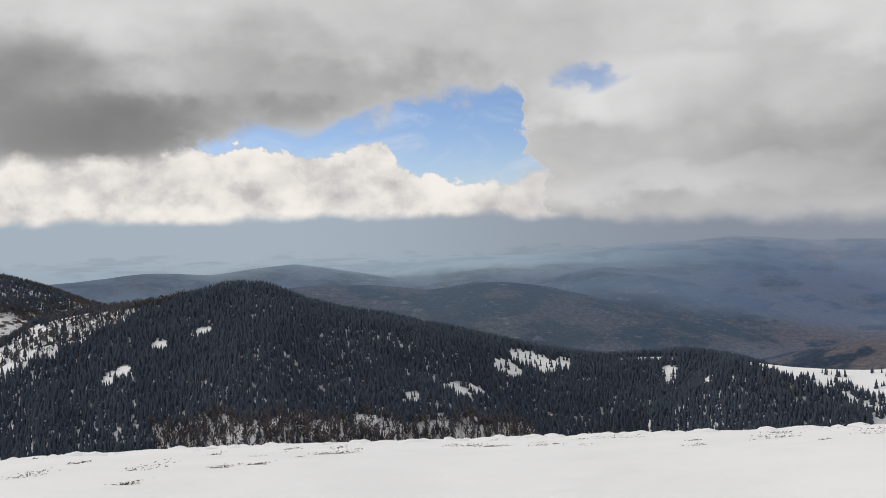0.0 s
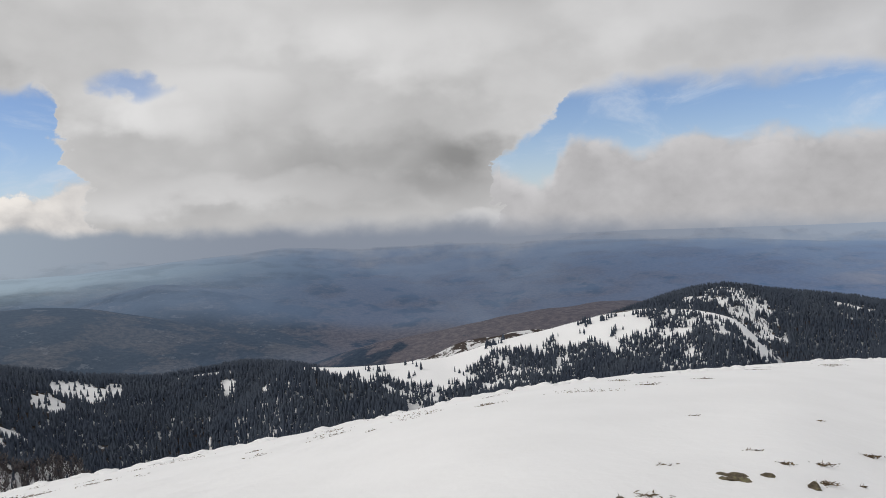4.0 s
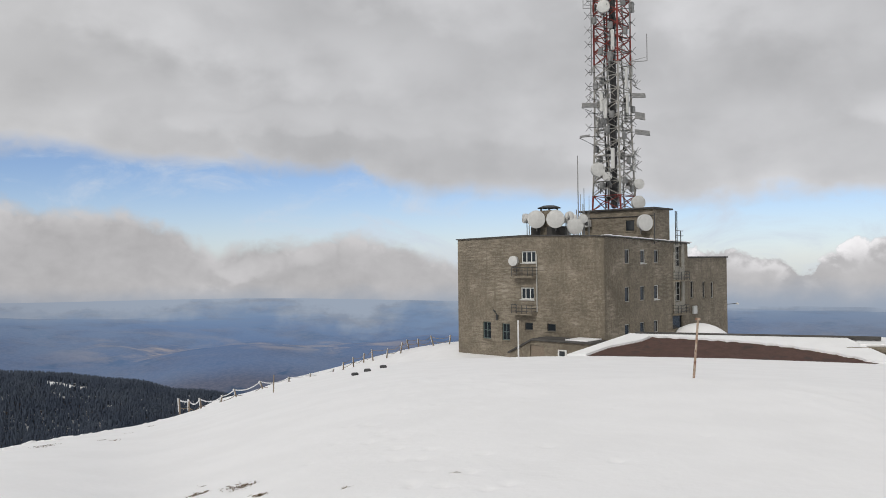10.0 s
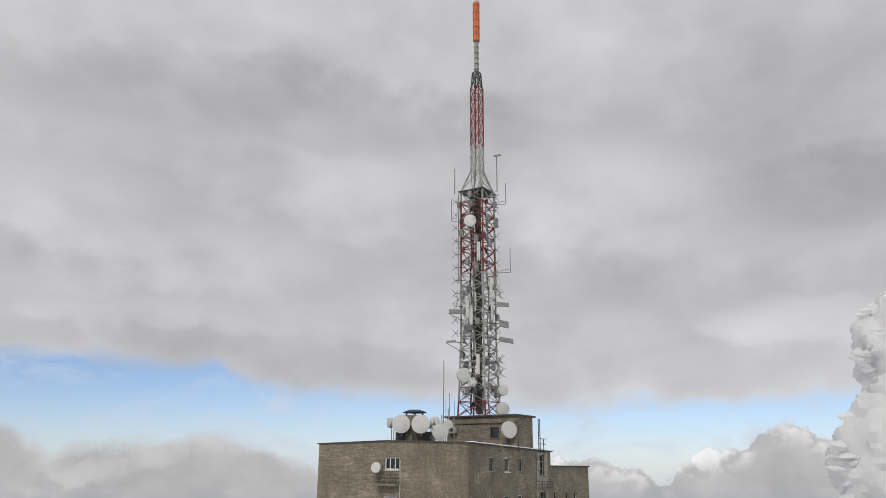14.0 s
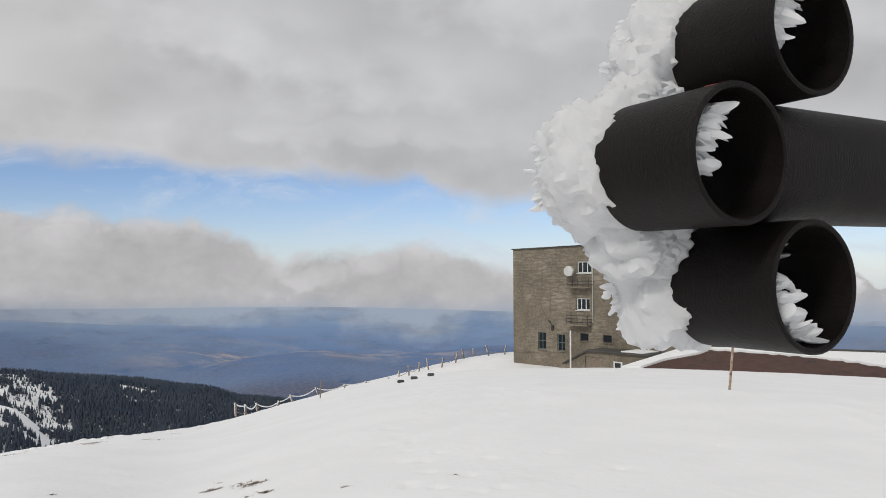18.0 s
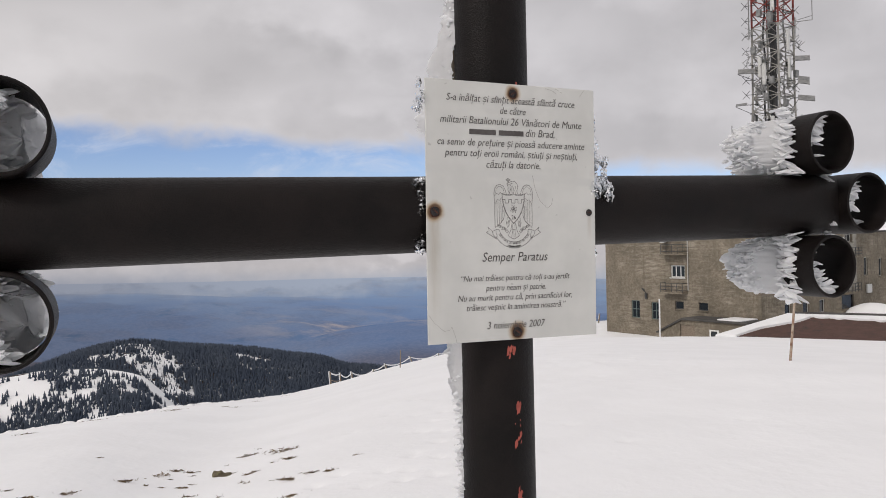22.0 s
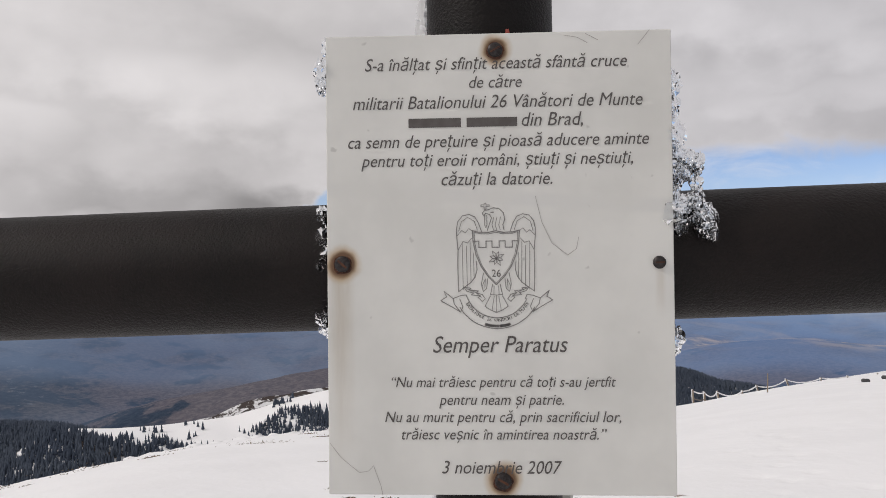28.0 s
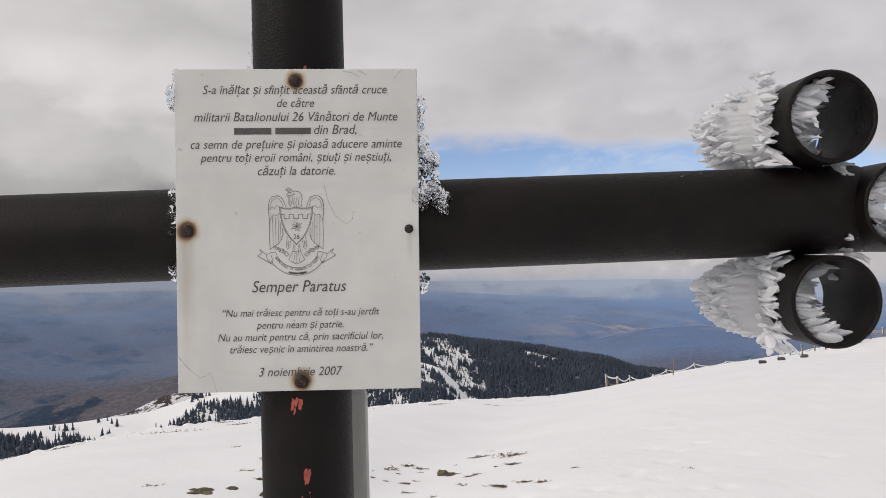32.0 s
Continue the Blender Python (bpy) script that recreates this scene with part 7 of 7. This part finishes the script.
for i, (u, v) in enumerate(RINGS):
    lefty = u < 0
    if lefty:
        _, blades = ring_rime(u, v, i + 11, 0.145, (-0.14, 0.99, 0.0), 0.105, 2.6, 0.0)
        body = rime_bridge((u - 0.022, L_Y1 + 0.050, v), (0.084, 0.080, 0.090), i + 3)
    else:
        body, blades = ring_rime(u, v, i + 11, 0.075, (-0.93, 0.35, 0.0), 0.088, 1.25, 0.1 if v > 0 else -0.05)
        # blades that reach forward over the pipe's wind side
        feathers(blades, lambda rn, u=u, v=v: (u + (PR + 0.012) * math.cos(math.pi + rn.gauss(0, 0.6)), rn.uniform(0.05, 0.10), v + (PR + 0.012) * math.sin(math.pi + rn.gauss(0, 0.6))), (0.35, -0.8, -0.12), 110, 0.045, 0.008, 0.3, 500 + i)
    part("rime", body, RIME, rings[i], "lumpy white rime on the wind side", True)
    tagged(part("rime_fringe", blades, RIME, rings[i], "", True), kind="stuff")

    def inside(rn, u=u, v=v):
        a = math.pi * 0.95 + rn.gauss(0, 0.75)
        rr = (PR - 0.008) * (rn.uniform(0.3, 0.92) ** 0.6)
        return (u + rr * math.cos(a), rn.uniform(0.09, R_Y1 + 0.01), v + rr * math.sin(a))

    # a lumpy plug across the back of the ring, open on the lee side
    plug = Shape()
    rows = []
    for q in range(41):
        t = q / 40
        a = math.pi * (0.25 + 1.5 * t) + 0.2
        deep = ((0.62 if lefty else 0.42) + 0.66 * math.sin(math.pi * t) ** 0.7 + 0.40 * noise.noise(Vector((t * 7, i * 3.3, 1.0)))) * min(1, t * 9, (1 - t) * 9)
        row = []
        for m in range(9):
            k_ = min(0.97, max(0.05, deep)) * m / 8
            rim_ = Vector((u + (PR - 0.006) * math.cos(a), 0, v + (PR - 0.006) * math.sin(a)))
            p = rim_.lerp(Vector((u + 0.036, 0, v - 0.012)), k_)
            p.y = (L_Y1 - 0.012 if lefty else R_Y1 - 0.03) - 0.05 * (m / 8) * deep
            p += Vector((0.3, -0.8, 0.1)) * lump(p, 0.03 * min(1, m / 2), i + 31)
            row.append(p)
        back_ = [p + Vector((0, 0.022, 0)) for p in reversed(row)]
        rows.append(row + back_)
    grid(plug, rows, True)
    part("inner_rime", plug, RIME, rings[i], "rime packed inside the ring", True)
    spikes = feathers(Shape(), inside, (0.62, -0.45, 0.08), 230, 0.05, 0.0095, 0.24, 80 + i)
    lean_ = (-0.55, 0.6, -0.35)[i % 3]

    def inner(rn, u=u, v=v, lean_=lean_):
        a = math.pi + rn.gauss(lean_, 0.38)
        return (u + (PR - 0.017) * math.cos(a), rn.uniform(0.0, 0.065), v + (PR - 0.017) * math.sin(a))

    feathers(spikes, inner, (1.0, -0.12, 0.2 * lean_), 120, 0.045, 0.009, 0.3, 180 + i)
    tagged(part("rime_fringe", spikes, RIME, rings[i], "", True), kind="stuff")


for k, (c, size) in enumerate((((-1.035, 0.195, 0.068), (0.062, 0.062, 0.050)), ((-1.045, 0.195, -0.112), (0.066, 0.066, 0.058)), ((-0.965, 0.180, -0.085), (0.045, 0.035, 0.035)))):
    part("rime", rime_bridge(c, size, 40 + 7 * k), RIME, rings[2], "white rime joining the rings", True)
# bare primer on the rim of the outermost ring
for ang, wide, deep in ((1.87, 0.16, 0.030), (1.70, 0.10, 0.016), (-1.42, 0.10, 0.014)):
    u, v = RINGS[2]
    ring_ = [(u + (L_R + 0.0007) * math.cos(ang + wide * math.cos(6.283 * k / 12) * rnd.uniform(0.6, 1.1)), L_Y0 + 0.003 + deep * 0.5 * (1 + math.sin(6.283 * k / 12) * rnd.uniform(0.7, 1.0)), 0.0) for k in range(12)]
    ring_ = [(x, y, v + math.copysign(math.sqrt(max(0.0, (L_R + 0.0007) ** 2 - (x - u) ** 2)), ang)) for x, y, z in ring_]
    part("primer_chip", Shape().add(ring_, [tuple(range(12))]), CHIP_PRIMER, rings[2], "chip of bare red primer")


# clear ice on the plate's edges
def ice_drops(x, places, seed):
    s = Shape()
    rn = random.Random(seed)
    for z, reach, n in places:
        for _ in range(n):
            f = rn.random()
            c = Vector((x + math.copysign(reach * f, x), rn.uniform(0.0, 0.03), z + rn.gauss(0, 0.018) * (1 - 0.6 * f) - 0.012 * f))
            r = rn.uniform(0.006, 0.014) * (1 - 0.45 * f)
            rows = []
            for i in range(11):
                t = math.pi * (0.06 + 0.88 * i / 10)
                rows.append([c + Vector((math.sin(t) * math.cos(b_) * 1.1, math.sin(t) * math.sin(b_), math.cos(t) * 1.5)) * r * (1 + 0.9 * noise.noise(Vector((math.cos(b_), math.sin(b_), t)) * 1.5 + c * 90)) for b_ in (6.283 * j / 14 for j in range(14))])
            grid(s, rows, True)
            k = len(s.v)
            s.f += [tuple(range(k - 154, k - 140)), tuple(range(k - 1, k - 15, -1))]
    return s


tagged(part("edge_ice", ice_drops(0.201, ((0.060, 0.048, 16), (0.045, 0.040, 8), (0.120, 0.034, 9), (0.145, 0.012, 5), (0.205, 0.009, 6), (-0.085, 0.006, 3)), 5), ICE, cross, "clear ice on the plate's edge", True), kind="stuff")
tagged(part("edge_ice", ice_drops(-0.201, ((0.012, 0.012, 5), (-0.055, 0.012, 4), (0.06, 0.008, 4), (0.23, 0.008, 4)), 6), ICE, cross, "clear ice on the plate's edge", True), kind="stuff")
batten = tagged(part("wooden_batten", Shape().box(-0.05, 0, 0, 0.05, 0.03, 1.0, None, 0.004), WOOD), "weathered wooden batten fixed behind the post", "batten")
batten.matrix_world = CROSS_M @ pose(-0.005, 0.170, 0.1, 0, 0, 0)
board = tagged(part("grey_board", Shape().box(-0.055, 0, 0, 0.055, 0.02, 1.0, None, 0.004), FRAME_GREY), "grey weathered board standing behind the post", "board")
board.matrix_world = CROSS_M @ Matrix.Translation((0.043, 0.172, FOOT_Z)) @ Matrix.Diagonal((1, 1, -0.30 - FOOT_Z, 1))


# ---- fence along the rise, poles, stones ----
FENCE_AZ = [49.7, 50.3, 51.15, 52.25, 53.6, 55.45, 57.1, 58.7, 60.2, 60.95, 61.7, 62.4, 63.1, 64.05, 65.05, 65.7, 66.4, 67.5, 68.6]


snow_fence = thing("snow_fence", Matrix.Identity(4), "leaning wooden fence posts and wires coated with rime", "fence")
posts = []
rnd = random.Random(11)
for k, az in enumerate(FENCE_AZ):
    r = 50.0 + 3.3 * k if k < 8 else 77.0 + 1.0 * math.sin(k * 1.3)
    p = at(az, r, -0.2)
    lean = Vector((rnd.uniform(-0.28, 0.28), rnd.uniform(-0.28, 0.28), 1)).normalized()
    h = rnd.uniform(1.0, 1.3) if k < 8 else rnd.uniform(1.0, 1.35)
    q = p + lean * h
    posts.append((p, q))
    po = part("post", Shape().rod(p, q, 0.07, 6, 0.06), WOOD, snow_fence)
    part("rime", Shape().rod(p + lean * 0.5 + Vector((-0.04, 0.04, 0)), q + Vector((-0.03, 0.04, 0.02)), 0.035, 6, 0.06 if k < 8 else 0.04), RIME, po)
for k, ((p0, q0), (p1, q1)) in enumerate(zip(posts, posts[1:])):
    for f in (0.95, 0.6):
        a, b = p0.lerp(q0, f), p1.lerp(q1, f)
        sag = 0.28 if k % 3 else 0.1
        s = Shape().tube([a.lerp(b, i / 8) - Vector((0, 0, sag * i / 2 * (1 - i / 8))) for i in range(9)], (0.045 if f > 0.9 else 0.025) if k < 8 else 0.022, 5)
        part("wire", s, RIME if f > 0.9 and k < 9 else WOOD, snow_fence, "wire thick with rime" if f > 0.9 and k < 9 else "")
for az, el in ((61.66, -7.96), (62.57, -7.69), (63.72, -7.46)):
    far = spot(az, el - 0.15, 30, 76)
    p = at(az, far, -0.02)
    bw = far * 0.0044
    tagged(part("dark_block", Shape().box(-bw, -bw * 0.6, 0, bw, bw * 0.6, bw * 0.95, Matrix.Translation(p) @ Matrix.Rotation(radians(-az + 8), 4, "Z"), 0.05), STEEL_DARK), "small dark block half sunk in snow by the fence", "block", "blocks by the fence")
# the marker poles
r_pole = 16.1
p = at(85.36, r_pole, -0.3)
top = Vector((r_pole * math.sin(radians(85.78)), r_pole * math.cos(radians(85.78)), 1.65 - r_pole * math.tan(radians(4.3))))
marker = thing("marker_pole", Matrix.Identity(4), "leaning rusty and white striped marker pole in the snow", "pole")
part("shaft", Shape().rod(p, top, 0.025, 8, 0.021), POLE_RUST, marker, "", True)
part("cap", Shape().box(-0.05, -0.05, 0, 0.05, 0.05, 0.05, Matrix.Translation(top), 0.01), POLE_RUST, marker)
p = at(73.55, 47, -0.3)
tagged(part("white_pole", Shape().rod(p, (p.x, p.y, 1.65 - 47 * math.tan(radians(4.3))), 0.05, 8, 0.045), FRAME_WHITE), "slim white pole standing in the snow", "pole")
p = at(55.9, spot(55.9, -9.1, 10, 70), -0.1)
tagged(part("thin_stake", Shape().rod(p, p + Vector((0.05, 0, 0.75)), 0.025, 6, 0.02), WOOD), "thin dark stake in the snow", "stake")


def rock_mesh(seed, sx, sy, sz):
    rn = random.Random(seed)
    bm = bmesh.new()
    bmesh.ops.create_icosphere(bm, subdivisions=3, radius=1.0)
    o = Vector((rn.uniform(-50, 50), rn.uniform(-50, 50), rn.uniform(-50, 50)))
    for v in bm.verts:
        k = 1 + 0.55 * noise.noise(v.co * 1.5 + o) + 0.22 * noise.noise(v.co * 3.7 + o)
        v.co = Vector((v.co.x * sx * k, v.co.y * sy * k, v.co.z * sz * k))
    me = bpy.data.meshes.new("rock")
    bm.to_mesh(me)
    bm.free()
    return me


def stone(az, el, w, h, seed, cover=True, mat=None):
    r = spot(az, el, 2.0, 40)
    p = at(az, r)
    th = thing("stone", Matrix.Translation(p - Vector((0, 0, h * 0.55))) @ Matrix.Rotation(radians(-az), 4, "Z"), "lichen-covered flat stone showing through the snow", "stone", "stones in the snow")
    part("rock", rock_mesh(seed, w / 2, w * 0.45, h), mat or ROCK, th, "", True)
    return th


for az, el, w, h, seed in ((34.6, -18.8, 0.26, 0.05, 1), (36.6, -20.8, 0.24, 0.06, 2), (49.7, -17.0, 0.20, 0.10, 3), (27.0, -20.8, 0.24, 0.08, 4), (57.8, -19.7, 0.24, 0.05, 5), (39.5, -19.1, 0.14, 0.05, 6), (36.8, -18.6, 0.12, 0.045, 7)):
    stone(az, el, w, h, seed)


grass, crusts = Shape(), Shape()


def tuft(az, el, w, seed, thick=1.0):
    """Dry grass blades lying out of a thin place in the snow."""
    p = at(az, spot(az, el, 2.0, 60))
    rn = random.Random(seed)
    turn = Matrix.Rotation(radians(-az) + 0.25, 4, "Z")
    for _ in range(int(110 * thick)):
        x, y = rn.gauss(0, w / 3.6), rn.gauss(0, w / 9)
        L = rn.uniform(0.012, 0.042)
        d = Vector((rn.gauss(0.6, 0.8), rn.gauss(0, 0.4), rn.uniform(0.0, 0.25))).normalized() * L
        o = Vector((rn.uniform(-1, 1), rn.uniform(-1, 1), 0.4)).normalized() * 0.007
        q = Vector((x, y, -0.004))
        grass.add([p + turn @ v for v in (q - o, q + o, q + d)], [(0, 1, 2)])


for k, (az, el, w) in enumerate(((28.0, -20.2, 0.3), (37.65, -17.8, 0.16), (40.1, -18.85, 0.2), (39.9, -17.7, 0.22), (45.5, -16.4, 0.2), (42.9, -17.0, 0.22), (50.8, -15.5, 0.28), (54.1, -15.2, 0.5), (52.4, -16.8, 0.12), (57.9, -18.9, 0.25),
                                 (55.8, -17.6, 0.2), (48.2, -18.5, 0.14), (54.8, -15.9, 0.25), (47.0, -17.8, 0.18), (53.5, -15.3, 0.4), (44.6, -16.7, 0.25), (46.7, -16.6, 0.2), (58.0, -17.1, 0.18), (59.4, -17.0, 0.16), (52.0, -17.0, 0.12),
                                 (-38.8, -15.4, 0.8), (-45.6, -14.7, 0.7), (-39.5, -16.2, 0.4), (-33.3, -16.0, 0.4), (-24.6, -15.95, 0.5), (-9.5, -16.1, 0.5), (-13.6, -16.1, 0.4), (-30.6, -16.1, 0.3), (13.5, -14.3, 0.9), (24.7, -13.3, 0.8),
                                 (6.6, -15.2, 0.7), (-4.1, -15.6, 0.7), (-15.3, -16.0, 0.5), (-26, -15.9, 0.5), (18.1, -13.9, 0.4), (29, -12.9, 0.4), (33, -12.5, 0.3), (41, -11.5, 0.5), (46, -11.2, 0.4))):
    tuft(az, el, w, k, 1.0 if el < -16.2 and az > 0 else 1.6)
rnd = random.Random(21)
for k in range(60):
    if k < 34:
        az = rnd.uniform(-45, 48)
        el = -float(np.interp(az, [p[0] for p in RIM], [p[1] for p in RIM])) - abs(rnd.gauss(0.15, 0.35)) - 0.05
        tuft(az, el, rnd.uniform(0.12, 0.4), 100 + k, 0.6)
    else:
        az = rnd.gauss(48, 8)
        tuft(az, -rnd.uniform(14.9, 20.0), rnd.uniform(0.05, 0.14), 100 + k, 0.35)
tagged(part("dry_grass", grass, GRASS_DRY), "flattened dry brown grass showing through thin snow", "grass", kind="stuff")


def clod(p, r, seed):
    """An uneven lump of wind-packed snow."""
    o = Vector((seed * 1.3, seed * 0.7, seed * 2.1))
    n = 7
    rows = []
    for i in range(5):
        t = i / 4
        row = []
        for j in range(n):
            a = 6.283 * j / n
            rad = r * math.sin(0.25 + t * 2.7) * (1 + 0.5 * noise.noise(Vector((math.cos(a) * 1.5, math.sin(a) * 1.5, t * 2)) + o))
            row.append(Vector((p.x + rad * math.cos(a) * 1.5, p.y + rad * math.sin(a), p.z - r * 0.3 + r * 0.9 * t)))
        rows.append(row)
    k = len(crusts.v)
    crusts.v += [tuple(q) for row in rows for q in row]
    for i in range(4):
        crusts.f += [(k + i * n + j, k + i * n + (j + 1) % n, k + (i + 1) * n + (j + 1) % n, k + (i + 1) * n + j) for j in range(n)]
    crusts.f.append(tuple(k + 4 * n + j for j in range(n)))


for k in range(520):
    az = rnd.uniform(-46, 49)
    if noise.noise(Vector((az * 0.35, 4.0, 0.0))) < -0.12:
        continue
    rr = float(table(np.array([az]), RIM_R)[0]) * rnd.uniform(0.86, 1.0)
    clod(at(az, rr), rnd.choice((0.03, 0.04, 0.05, 0.06, 0.09)) * rnd.uniform(0.6, 1.2), k)
tagged(part("snow_crust", crusts, SNOW, None, "", True), "broken crust of wind-packed snow along the rim", "snow", kind="stuff")
